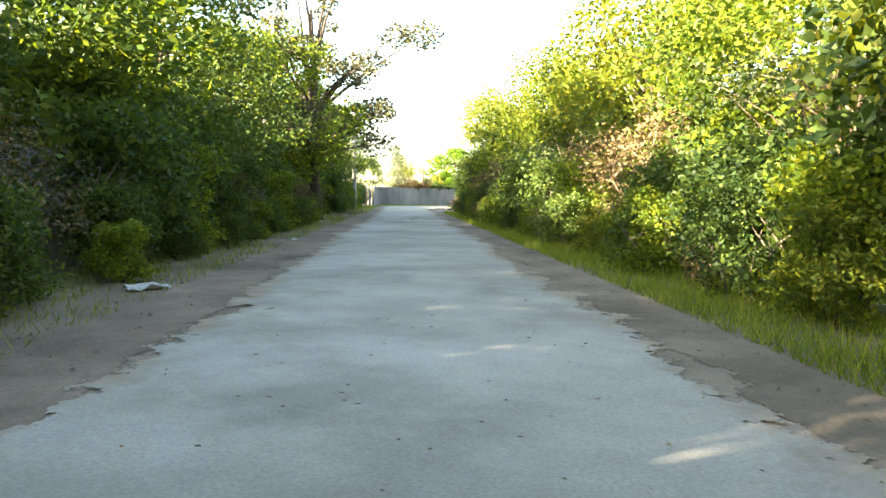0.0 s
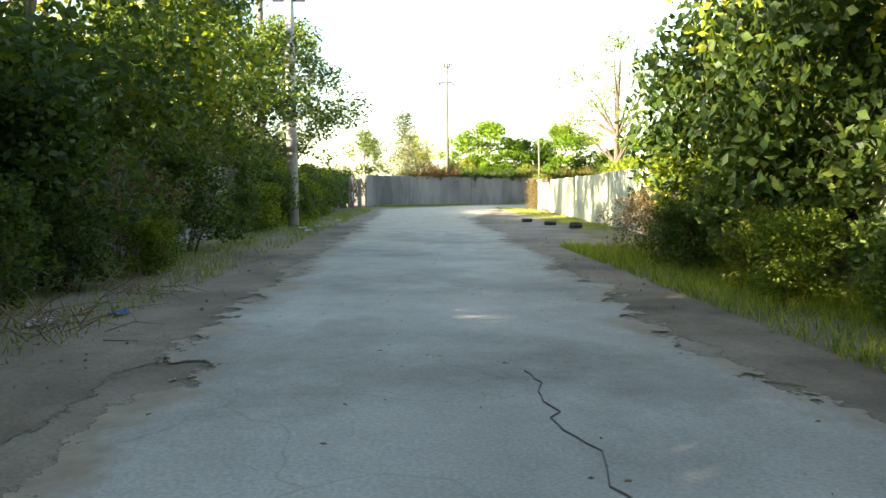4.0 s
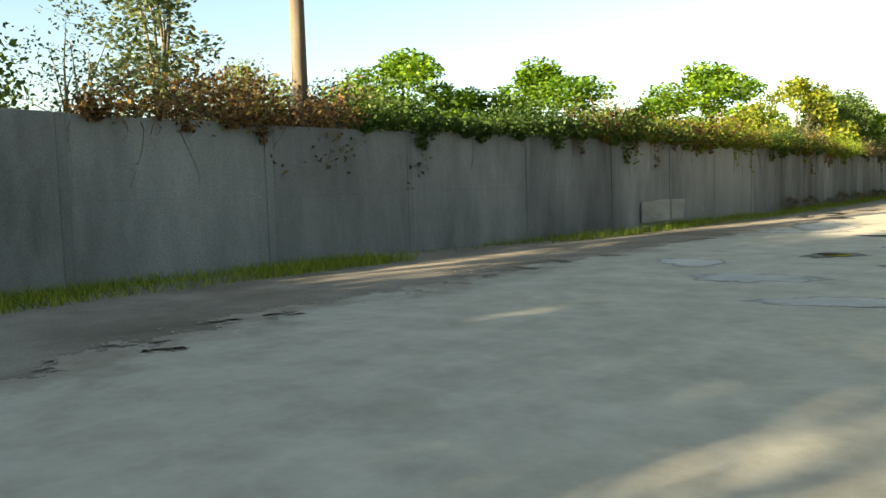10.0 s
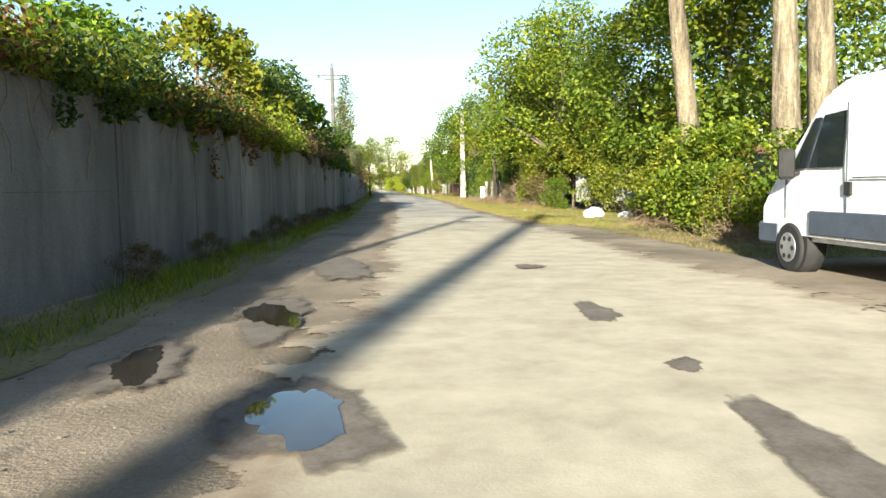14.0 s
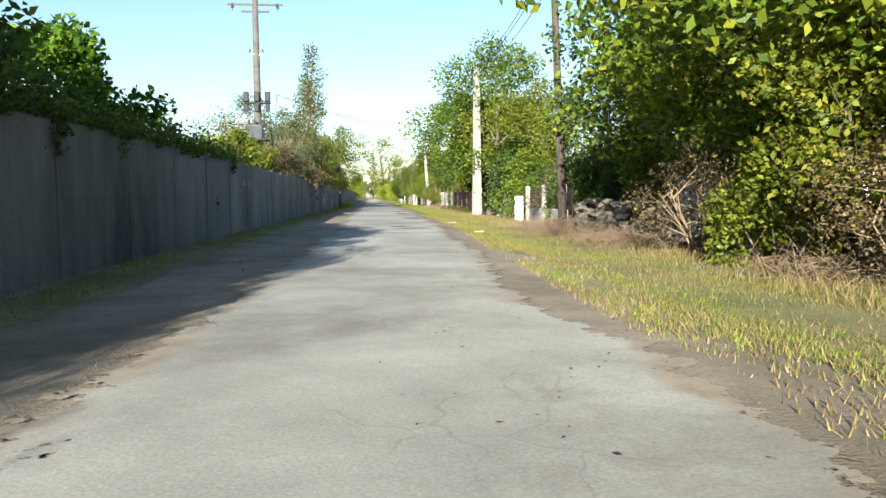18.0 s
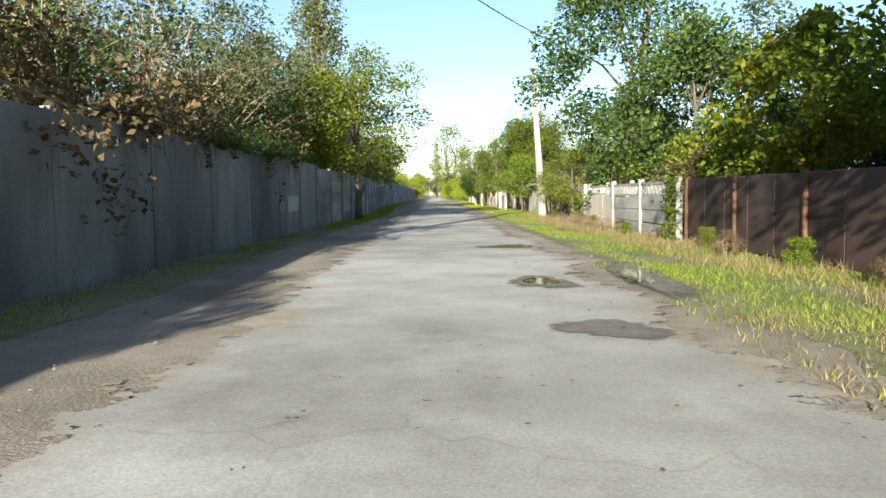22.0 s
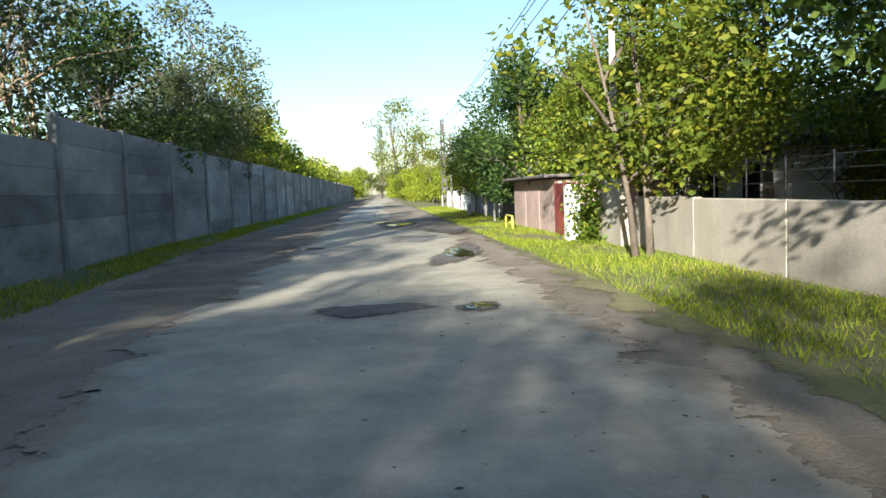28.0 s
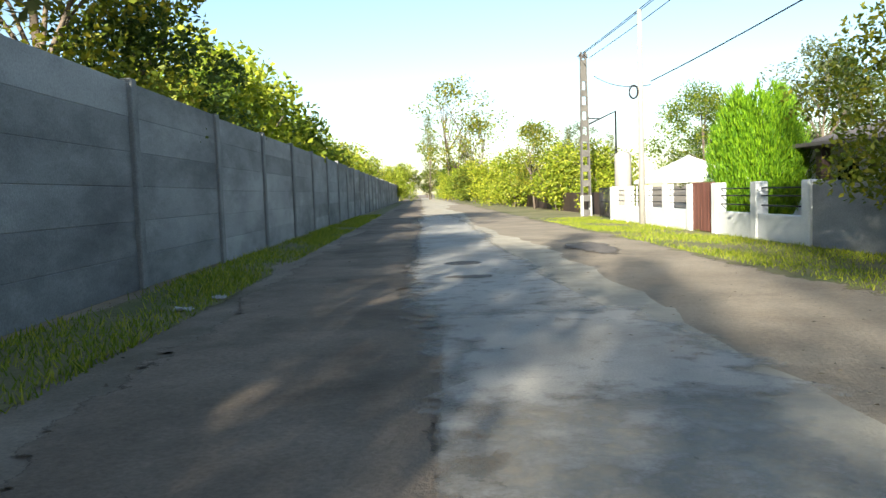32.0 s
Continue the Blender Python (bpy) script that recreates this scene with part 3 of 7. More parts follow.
def crazing(name, fn, a0, a1, b0, b1, cell, seed, label, width=0.011):
    """Alligator cracking: a jittered net of thin dark cracks, frayed towards its margin."""
    r = random.Random(seed)
    na, nb = int((a1 - a0) / cell), int((b1 - b0) / cell)
    p = {(i, j): fn(a0 + (i + r.uniform(-.35, .35) + 0.5 * (j % 2)) * cell, b0 + (j + r.uniform(-.35, .35)) * cell) for i in range(na + 1) for j in range(nb + 1)}
    quads = []
    for (i, j), q in p.items():
        for e in ((i + 1, j), (i, j + 1)):
            margin = min(i / na, 1 - i / na, j / nb, 1 - j / nb)
            if e in p and r.random() < 0.25 + 2.4 * margin:
                d = (p[e] - q)
                w = Vector((-d.y, d.x, 0)).normalized() * width * r.uniform(0.5, 1.5)
                mid = q + d * 0.5 + w * r.uniform(-3, 3)
                for a, b in ((q, mid), (mid, p[e])):
                    quads.append([(a - w)[:2] + (0.029,), (a + w)[:2] + (0.029,), (b + w)[:2] + (0.029,), (b - w)[:2] + (0.029,)])
    return tagged(part(name, quads_mesh(name, np.array(quads), M_TAR), M_TAR), label, "crack", kind="stuff")


crazing("alligator_cracks", A, 25, 31.5, -0.5, 1.5, 0.2, 5, "net of fine cracks in the worn asphalt", 0.006)
crazing("alligator_cracks", A, 37, 41, -0.6, 0.5, 0.24, 6, "net of fine cracks in the worn asphalt", 0.006)

# ---- vegetation ----
def crown_mesh(name, seed, mat, n, size, clumps, spread=0.55, droop=0.3, slim=0.55):
    """Leaves gathered in clumps (x, y, z, r)."""
    r = np.random.default_rng(seed)
    w = np.array([c[3] for c in clumps]) ** 2
    pick = r.choice(len(clumps), n, p=w / w.sum())
    c = np.array([c[:3] for c in clumps])[pick]
    rad = np.array([c[3] for c in clumps])[pick]
    v = r.normal(size=(n, 3))
    v /= np.linalg.norm(v, axis=1)[:, None]
    c = c + v * (rad * (r.uniform(0.15, 1, n) ** spread))[:, None] * np.array([1, 1, 0.78])
    return quads_mesh(name, leaf_quads(r, c, size, droop, slim), mat)


def make_tree(kind, seed, h, r, mat, n, size, trunk_r, bark, base=0.3, clump=0.32, label="", limbs=9, shape="round", stems=1):
    rg = random.Random(seed)
    root = thing("tree" if shape not in ("bush", "dry") else "shrub", Matrix(), label, "tree" if shape not in ("bush", "dry") else "shrub")
    clumps = []
    nc = 42 if shape != "poplar" else 30
    for i in range(nc):
        k = (i + 0.5) / nc
        ang = i * 2.4 + rg.uniform(-.5, .5)
        if shape == "poplar":
            z = h * (base + (1 - base) * k)
            rr = r * (math.sin(math.pi * min(1, 0.15 + 0.85 * k)) * 0.75 + 0.12) * rg.uniform(0.2, 0.9)
            cr = r * rg.uniform(0.35, 0.6)
        elif shape == "bush":
            z = h * (0.12 + 0.75 * rg.random())
            rr = r * rg.uniform(0.1, 0.95) * (1 - 0.45 * z / h)
            cr = r * rg.uniform(0.2, 0.45)
        elif shape == "cone":
            z = h * (0.12 + 0.85 * k)
            rr = r * (1 - k) * rg.uniform(0.5, 1.0)
            cr = r * (0.42 - 0.22 * k)
        else:
            t = rg.random()
            z = h * (base + (1 - base) * (0.1 + 0.82 * t))
            prof = math.sqrt(max(0.05, 1 - (2 * t - 0.85) ** 2))
            rr = r * prof * math.sqrt(rg.uniform(0.08, 1.0))
            cr = r * clump * rg.uniform(0.45, 1.15)
        clumps.append((rr * math.cos(ang), rr * math.sin(ang), z, cr))
    if shape == "willow":
        clumps = [(x, y, z - 0.12 * h * rg.random(), c) for x, y, z, c in clumps]
    tb = bmesh.new()
    tips = []
    for sidx in range(stems):
        ox, oy = (rg.uniform(-.35, .35) * (stems > 1), rg.uniform(-.35, .35) * (stems > 1))
        lean = (rg.uniform(-.06, .06) * h + ox * 3, rg.uniform(-.06, .06) * h + oy * 3)
        top = h * (0.8 if shape not in ("bush", "dry") else 0.55)
        pts = [(ox + lean[0] * (k / 5) ** 1.4 + rg.uniform(-.03, .03) * trunk_r * 6 * (k > 0), oy + lean[1] * (k / 5) ** 1.4, top * k / 5 - 0.05 * (k == 0)) for k in range(6)]
        tr = trunk_r / (1 if stems == 1 else 1.6)
        tube(tb, pts, [tr * (1.25 if k == 0 else 1) * (1 - 0.8 * k / 5) for k in range(6)], 8)
        tips.append(pts)
    part("trunk", tb, bark, root)
    lb = bmesh.new()
    order = sorted(clumps, key=lambda c: -c[3])[:limbs]
    for c in order:
        pts = tips[rg.randrange(stems)]
        zc = min(c[2] * (rg.uniform(0.45, 0.75) if base < 0.45 else rg.uniform(0.75, 0.92)), pts[-1][2] * 0.95)
        k = min(4, int(zc / (pts[-1][2] / 5 + 1e-6)))
        a = Vector(pts[k]).lerp(Vector(pts[k + 1]), 0.5)
        e = Vector(c[:3])
        mid = a.lerp(e, 0.5) + Vector((rg.uniform(-.1, .1), rg.uniform(-.1, .1), 0.06 * h * rg.random()))
        tube(lb, [a, mid, e], [trunk_r * 0.4, trunk_r * 0.22, trunk_r * 0.05], 5, False)
        for _ in range(4):
            m2 = mid.lerp(e, rg.random())
            tube(lb, [m2, m2 + Vector((rg.uniform(-1, 1), rg.uniform(-1, 1), rg.uniform(-.2, .9))) * c[3] * 0.9], [trunk_r * 0.1, trunk_r * 0.02], 3, False)
    part("branchwork", lb, bark, root)
    drop = 1.2 if shape == "willow" else 0.35
    part("crown", crown_mesh("crown", seed, mat, n, size, clumps, 0.5 if shape != "dry" else 0.8, drop, 0.28 if shape == "willow" else 0.55), mat, root)
    return root


KINDS = {}


def kind(key, *a, **k):
    KINDS[key] = make_tree(key, *a, **k)


kind("walnut1", 21, 8.8, 3.8, L_MID, 15000, 0.17, 0.17, M_BARK, 0.2, 0.36, "broad green walnut tree with drooping leaves")
kind("walnut2", 22, 9.2, 3.5, L_LIGHT, 13000, 0.17, 0.16, M_BARK, 0.22, 0.36, "yellow-green leafy tree with a broad crown")
kind("dark1", 23, 9.2, 3.4, L_DARK, 12000, 0.17, 0.17, M_BARK, 0.15, 0.34, "dark green shaded tree with a dense crown")
kind("dark2", 24, 7.0, 2.8, L_DARK, 8000, 0.18, 0.13, M_BARK, 0.1, 0.36, "dark green bushy tree with low branches")
kind("airy1", 25, 8.5, 3.0, L_BLUE, 4200, 0.17, 0.11, M_BARK, 0.3, 0.3, "thin airy tree with sparse grey-green leaves", limbs=18)
kind("airy2", 26, 8.0, 2.6, L_LIGHT, 3800, 0.17, 0.10, M_BARK, 0.3, 0.3, "thin airy tree with sparse yellowing leaves", limbs=18)
kind("ail1", 27, 6.0, 2.7, L_AIL, 7000, 0.24, 0.09, M_BARK, 0.26, 0.3, "young sumac-like tree with layered green leaves", limbs=14)
kind("ail2", 28, 6.4, 2.9, L_LIGHT, 5200, 0.24, 0.09, M_BARK, 0.28, 0.28, "young sunlit tree with layered bright leaves", limbs=14)
kind("ail3", 127, 9.0, 3.7, L_AIL, 15000, 0.25, 0.15, M_BARK, 0.2, 0.33, "broad saturated green sumac-like tree with layered leaves", limbs=16)
kind("poplar1", 29, 14.0, 1.9, L_POPLAR, 4800, 0.2, 0.2, M_PBARK, 0.08, 0.4, "tall slender poplar with yellowing leaves", shape="poplar", limbs=14)
kind("poplar2", 30, 12.0, 1.9, L_BLUE, 6500, 0.2, 0.16, M_PBARK, 0.1, 0.4, "slender young poplar with grey-green leaves", shape="poplar", limbs=14)
kind("fruit1", 31, 4.4, 2.2, L_MID, 6500, 0.13, 0.09, M_BARK, 0.26, 0.38, "low rounded fruit tree at the fence")
kind("fruit2", 32, 4.8, 2.0, L_LIGHT, 6000, 0.13, 0.09, M_BARK, 0.24, 0.38, "low leafy fruit tree beside the wall", stems=3)
kind("bush1", 33, 3.0, 1.7, L_MID, 6000, 0.14, 0.06, M_BARK, label="dense green leafy roadside shrub", shape="bush", stems=4)
kind("bush2", 34, 3.2, 1.7, L_DARK, 6000, 0.14, 0.06, M_BARK, label="dense dark green leafy shrub", shape="bush", stems=4)
kind("bush3", 35, 2.8, 1.6, L_LIGHT, 5500, 0.13, 0.05, M_BARK, label="bright yellow-green leafy roadside shrub", shape="bush", stems=4)
# Shrub in the brightened leaf tone, sunlight painted into its leaves.
kind("bush4", 135, 3.0, 1.6, L_SUNLIT, 6000, 0.14, 0.05, M_BARK, label="leafy shrub with sunlit yellow-green put into its leaf colour", shape="bush", stems=4)
kind("dry1", 36, 2.8, 1.7, L_DRY, 6000, 0.08, 0.05, M_TWIG, label="dry brown twiggy half-bare shrub", shape="dry", stems=6, limbs=24, base=0.1)
kind("bare1", 37, 5.5, 2.2, L_BLUE, 2800, 0.085, 0.07, M_TWIG, label="half-bare tree with thin brown branches", limbs=26, base=0.2, stems=3)
kind("bare2", 47, 5.5, 2.2, L_LIGHT, 2400, 0.14, 0.07, M_BARK, label="half-dead tree with thick bare branches and leafy tufts", limbs=26, base=0.2, stems=3)
kind("willow1", 38, 6.5, 2.6, L_BLUE, 17000, 0.125, 0.12, M_BARK, 0.3, 0.36, "drooping willow-like tree with grey-green leaves", shape="willow")
kind("cone1", 39, 6.5, 1.5, L_DARK, 6000, 0.16, 0.09, M_BARK, label="small dark conifer behind the wall", shape="cone", limbs=16)
kind("pine1", 40, 13.0, 5.4, L_PINE, 9000, 0.2, 0.27, M_DBARK, 0.2, 0.17, "tall old tree with sparse brownish spreading branches", limbs=34)
kind("bigpop1", 41, 16.5, 3.2, L_LIGHT, 3600, 0.19, 0.36, M_PBARK, 0.5, 0.3, "tall old poplar with a thick pale trunk", limbs=16)
kind("bigpop2", 42, 13.0, 4.4, L_MID, 6500, 0.17, 0.27, M_DBARK, 0.3, 0.28, "tall roadside tree with spreading sparse branches", limbs=18)
for ob in list(KINDS.values()):
    ob.matrix_basis = Matrix.Translation((0, 0, 0))
USED = set()
trg = random.Random(77)


def plant(key, m, group="", label=""):
    ob = KINDS[key]
    if key in USED:
        ob = copy_thing(ob, m)
        ob.matrix_basis = m
    else:
        USED.add(key)
        ob.matrix_basis = m
    if label:
        ob["label"] = label
    if group:
        ob["group"] = group
    return ob


def b_tree(key, s, d, k=1.0, kz=None, group="", label=""):
    return plant(key, Bm(s, d, 0, trg.uniform(0, 360), k, kz), group, label)


def a_tree(key, u, v, k=1.0, kz=None, group="", label=""):
    return plant(key, Am(u, v, 0, trg.uniform(0, 360), k, kz), group, label)


# thickets along the first street
G1, G2 = "thicket along the lane, wall side", "thicket along the lane, open side"
for i, u in enumerate(np.arange(-30, 60, 4.2)):
    a_tree(("dark1", "walnut1", "dark1", "airy2", "dark2")[i % 5], u + trg.uniform(-1, 1), -7.2 + trg.uniform(-.8, .6), trg.uniform(0.85, 1.1), group=G1)
# Back row hidden by the thicket, added to keep the lane shaded.
for i, u in enumerate(np.arange(-40, 60, 4.6)):
    a_tree(("dark1", "walnut1", "airy1")[i % 3], u, -12.5 + trg.uniform(-1, 1), trg.uniform(0.6, 0.8), group=G1)
for i, u in enumerate(np.arange(-20, 58, 2.7)):
    if 36 < u < 47 or 4 < u < 9:
        continue
    a_tree(("bush2", "bush1", "bush2", "dry1")[i % 4], u + trg.uniform(-.5, .5), -4.9 + trg.uniform(-.5, .3), trg.uniform(0.6, 0.95), group=G1)
# Taller bushes, added to stop low sun passing under the crowns.
for i, u in enumerate(np.arange(-30, 58, 3.0)):
    a_tree("bush2", u + trg.uniform(-.4, .4), -6.6 + trg.uniform(-.3, .3), trg.uniform(1.1, 1.4), group=G1)
for i, u in enumerate(np.arange(77, 99, 3.1)):
    a_tree("bush2", u, -7.0 + trg.uniform(-.3, .3), trg.uniform(0.7, 0.82), group="tall bushes behind the overgrown wall")
for i, u in enumerate(np.arange(-26, 54, 3.9)):
    a_tree(("walnut2", "ail2", "walnut1", "airy2")[i % 4], u + trg.uniform(-1, 1), 6.6 + trg.uniform(-.5, 1.0), trg.uniform(0.72, 1.0), group=G2)
for i, u in enumerate(np.arange(-26, 50, 6.5)):
    a_tree(("dark1", "walnut2")[i % 2], u, 11.5 + trg.uniform(-1, 1), trg.uniform(0.9, 1.1), group=G2)
for i, u in enumerate(np.arange(-18, 54, 2.5)):
    a_tree(("bush1", "bush2", "bush2", "bush1", "bush3")[i % 5], u + trg.uniform(-.5, .5), 4.6 + trg.uniform(-.3, .5), trg.uniform(0.6, 0.95), group=G2)
for i, u in enumerate(np.arange(-6, 54, 3.4)):
    a_tree(("bush2", "bush1")[i % 2], u, 6.4 + trg.uniform(-.3, .3), trg.uniform(1.05, 1.35), group=G2)
for u, v, k in ((52.5, 5.2, 1.05), (54.5, 6.6, 1.2), (49, 5.0, 1.0)):
    a_tree("bush2", u, v, k, 1.4 * k, G2)
for i, u in enumerate(np.arange(-12, 54, 1.7)):
    a_tree(("bush1", "bush3", "bush2", "dry1", "bush1")[i % 5], u + trg.uniform(-.5, .5), 3.75 + trg.uniform(-.2, .35), trg.uniform(0.26, 0.5), group=G2)
    if not 36 < u < 47:
        a_tree(("bush2", "bush1", "bush2")[i % 3], u + trg.uniform(-.5, .5), -4.0 + trg.uniform(-.35, .2), trg.uniform(0.24, 0.45), group=G1)
for i, u in enumerate(np.arange(3, 40, 6.1)):
    a_tree(("dry1", "bare1")[i % 2], u, 5.3 + trg.uniform(-.2, .3), (1.15, 0.7)[i % 2], group=G2)
a_tree("pine1", 37.7, -4.4, 1.12, 1.0)
a_tree("dark1", 72.6, -5.6, 0.95, group=G1)
a_tree("dark1", 61, -6.4, 0.95, group=G1)
a_tree("dark1", 65.5, -6.8, 0.85, group=G1)
a_tree("airy1", 70, -6.6, 0.9, group=G1)
for u, v, key, k in ((42.5, -27, "ail3", 1.42), (47.5, -25.5, "ail3", 1.12), (52, -22, "ail3", 1.4), (61.7, -12.8, "ail3", 1.38), (56, -15.5, "ail3", 0.95), (68, -12, "walnut2", 0.9)):
    b_tree(key, u, v, k * 1.08, k * 0.8, group="green trees beyond the bend")
# Unseen trees, added and sized to throw shade over the bend.
for u, v, k in ((79, -14, 0.95), (83, -15, 1.0), (87, -14, 1.0), (91, -15, 1.06), (85, -18.5, 1.1), (95, -15.5, 0.9)):
    a_tree("dark2", u, v, k * 1.4, group="trees behind the overgrown wall")
# Second unseen row, added to close gaps in that shade.
for i, u in enumerate(np.arange(77, 95, 2.6)):
    a_tree("bush2", u, -10.2 + trg.uniform(-.5, .5), trg.uniform(1.35, 1.55), group="tall bushes behind the overgrown wall")
for u, v, k in ((100.5, -7.6, 1.15), (102.5, -6.4, 1.1), (101.5, -9.5, 1.2)):
    a_tree("bush3", u, v, k, group="bright bushes beyond the gap")
# Fill bushes, added so their shadow covers the lane before the bend.
for i, u in enumerate(np.arange(59, 77, 2.6)):
    a_tree("bush2", u, -8.8 + trg.uniform(-.4, .4), trg.uniform(1.25, 1.5), group="tall bushes behind the overgrown wall")
# hedge side of the junction
for i, u in enumerate(np.arange(61, 82, 2.4)):
    a_tree(("bush2", "bush1")[i % 2], u, -4.9, 0.45 + 0.08 * (i % 3), group="weeds under the overgrown wall")
b_tree("dark2", 7.9, -10.5, 0.78, 0.92)
b_tree("poplar2", 14.8, -13.2, 0.95, 0.7)
b_tree("bare1", 10.2, -7.6, 0.85)
a_tree("bare1", 108, 2.8, 0.75)
for u, v, key, k in ((104, -14, "bush3", 1.2), (112, -20, "bush1", 1.3), (98, -22, "ail1", 0.8), (120, -12, "bush3", 1.5), (130, -22, "ail2", 0.9)):
    a_tree(key, u, v, k)
for s, d, key, k in ((21, -13, "ail1", 0.66), (25.5, -15, "ail2", 0.7), (29.5, -16, "ail1", 0.72), (31, -11.5, "ail2", 0.62), (37, -13, "ail1", 0.68), (42, -5.2, "ail2", 0.72), (48, -10, "ail2", 0.75), (54, -8, "walnut2", 0.5), (15.6, -7.6, "dry1", 1.3), (13.2, -8, "dry1", 1.35)):
    b_tree(key, s, d, k, group="young trees behind the concrete wall")
for s, d, key, k in ((50, -4.6, "ail2", 0.85), (55.5, -3.6, "dark2", 0.72), (60, -3.4, "dark2", 0.8), (64, -3.2, "ail1", 0.85), (69, -3.0, "bush2", 1.2), (73, -3.0, "ail1", 0.66), (79, -3.2, "bush2", 1.0), (83, -2.6, "bare1", 0.5), (86, -3.0, "ail1", 0.42), (90, -3.5, "bush1", 1.1), (94, -2.6, "ail2", 0.56), (97.5, -3.0, "bush3", 1.2), (115, -4.6, "cone1", 0.72), (100, -2.6, "dark2", 0.42), (105.5, -2.5, "bare1", 0.85), (108.5, -2.6, "dry1", 1.4), (111, -2.8, "bare1", 0.95), (126, -3.6, "dark1", 0.5), (130, -3.4, "dark1", 0.55), (137.5, -3.2, "dark1", 0.62), (141, -3.0, "dark1", 0.58), (113, -3.6, "dark2", 0.6), (117, -3.4, "bare1", 1.1), (120.5, -3.2, "dry1", 1.5), (115, -3.4, "bare1", 0.9), (124, -3.4, "bare1", 1.15), (128, -3.0, "bare1", 1.35), (131, -4.2, "airy1", 0.95), (134, -3.0, "walnut2", 0.8), (121, -6.5, "bare1", 1.5), (127, -7, "airy1", 1.0), (143, -3.2, "airy2", 0.85), (147, -3.6, "dark2", 0.75), (151, -3.4, "bare1", 1.1)):
    b_tree(key, s, d, k * 1.25, group="trees behind the concrete wall")
b_tree("walnut2", 135.1, 0.7, 1.0, 0.95, label="yellow-green tree standing before the wall, leaning over the street")
for s, d, k in ((148.8, -3.2, 1.33), (151.5, -3.9, 1.12), (154.8, -3.3, 0.68), (158.6, -4.1, 0.7), (162.3, -3.5, 0.7), (165.8, -4.4, 0.66), (169.3, -3.0, 0.7)):
    b_tree("poplar1", s, d, k, k * 1.03, group="row of poplars")
for s, d, key, k in ((158, -3.4, "walnut2", 0.5), (163, -4.2, "bush1", 1.4), (168, -4.6, "bush2", 1.5), (172.5, -3.8, "airy1", 0.8), (177, -4.2, "bare1", 1.4), (180, -3.6, "dark2", 0.85), (184.6, -3.1, "willow1", 0.85), (188.5, -3.3, "willow1", 0.92), (193, -4, "airy1", 1.05), (198, -3.8, "walnut2", 0.78), (202, -3.8, "dark2", 0.72), (209, -5.6, "bush1", 1.6), (214, -5.8, "bush4", 2.2), (220, -6.0, "bush4", 2.35), (227, -6.0, "bush4", 2.3), (234, -5.8, "bush1", 1.9), (243, -5.8, "bush4", 2.0), (254, -5.4, "bush3", 1.8), (266, -5.4, "bush4", 1.9), (280, -5.2, "bush4", 1.9), (296, -5.2, "bush3", 2.0), (312, -2.5, "bush4", 1.7), (330, -1.0, "bush4", 2.0)):
    b_tree(key, s, d, k * 1.25, group="trees behind the slab wall")
# open side of the long street
for s, d, key, k in ((14, 9.7, "bigpop2", 0.95), (21.5, 12.4, "bigpop2", 1.0), (23, 15.5, "bigpop2", 0.95), (47, 13.5, "walnut1", 1.2), (52, 14, "walnut2", 1.2), (56.5, 13, "walnut1", 1.05), (64.0, 10.7, "walnut1", 1.22), (68.4, 11.8, "walnut2", 1.05), (71, 12.6, "walnut1", 0.85), (74, 12.4, "walnut1", 1.15), (78, 13.0, "dark1", 1.05), (81, 14.5, "dark1", 0.95), (70, 15, "dark1", 1.0), (85, 15, "airy1", 0.9), (84, 13, "airy1", 0.8), (95.5, 13.0, "walnut2", 0.82), (101.9, 11.6, "walnut1", 1.2), (109, 13.8, "walnut1", 0.9), (113.5, 12.4, "ail2", 0.75), (118, 14.5, "dark2", 0.8), (128.5, 12.6, "dark1", 1.22), (103.2, 11.3, "ail2", 1.1), (122, 13, "dark2", 0.95), (125, 15.5, "airy1", 1.0), (128, 13, "bush2", 1.0), (134.5, 14, "dark2", 0.85), (141, 16, "dark2", 0.95)):
    b_tree(key, s, d, k, group="trees along the open side")
for s, d, key, k in ((30, 16, "ail1", 1.2), (24, 20, "ail1", 1.25), (34, 21, "walnut1", 0.8), (18, 17, "bush1", 1.6), (12, 12, "bush1", 1.2), (17, 13, "bush3", 1.3), (27, 13, "bush1", 1.1), (33, 13, "bush2", 1.2), (37.5, 10.9, "bush1", 0.95), (38.6, 9.3, "bush1", 0.8), (40.6, 8.7, "bush3", 0.55), (42.6, 9.2, "bush1", 0.95), (41.6, 8.8, "bush1", 0.6), (45, 9.4, "bush3", 0.9), (47.5, 10.6, "bush1", 1.1), (50.5, 10.9, "bush3", 1.0), (61, 9.9, "bush1", 0.55), (62.2, 11.0, "ail2", 0.72), (59.2, 11.4, "ail2", 0.66), (65.8, 10.6, "fruit2", 0.9), (56.4, 11.2, "bush3", 1.1), (64.5, 10.2, "dry1", 0.75), (68, 10.4, "bush3", 0.8), (70.2, 10.2, "dry1", 0.8), (86.5, 11.6, "dry1", 0.85), (91.5, 11.6, "bush1", 0.75), (92.7, 11.2, "bush1", 0.7), (103, 11.3, "bush2", 0.7), (96.6, 12.0, "bush2", 1.2), (94.2, 11.9, "bush1", 1.1)):
    b_tree(key, s, d, k, group="shrubs along the open side")
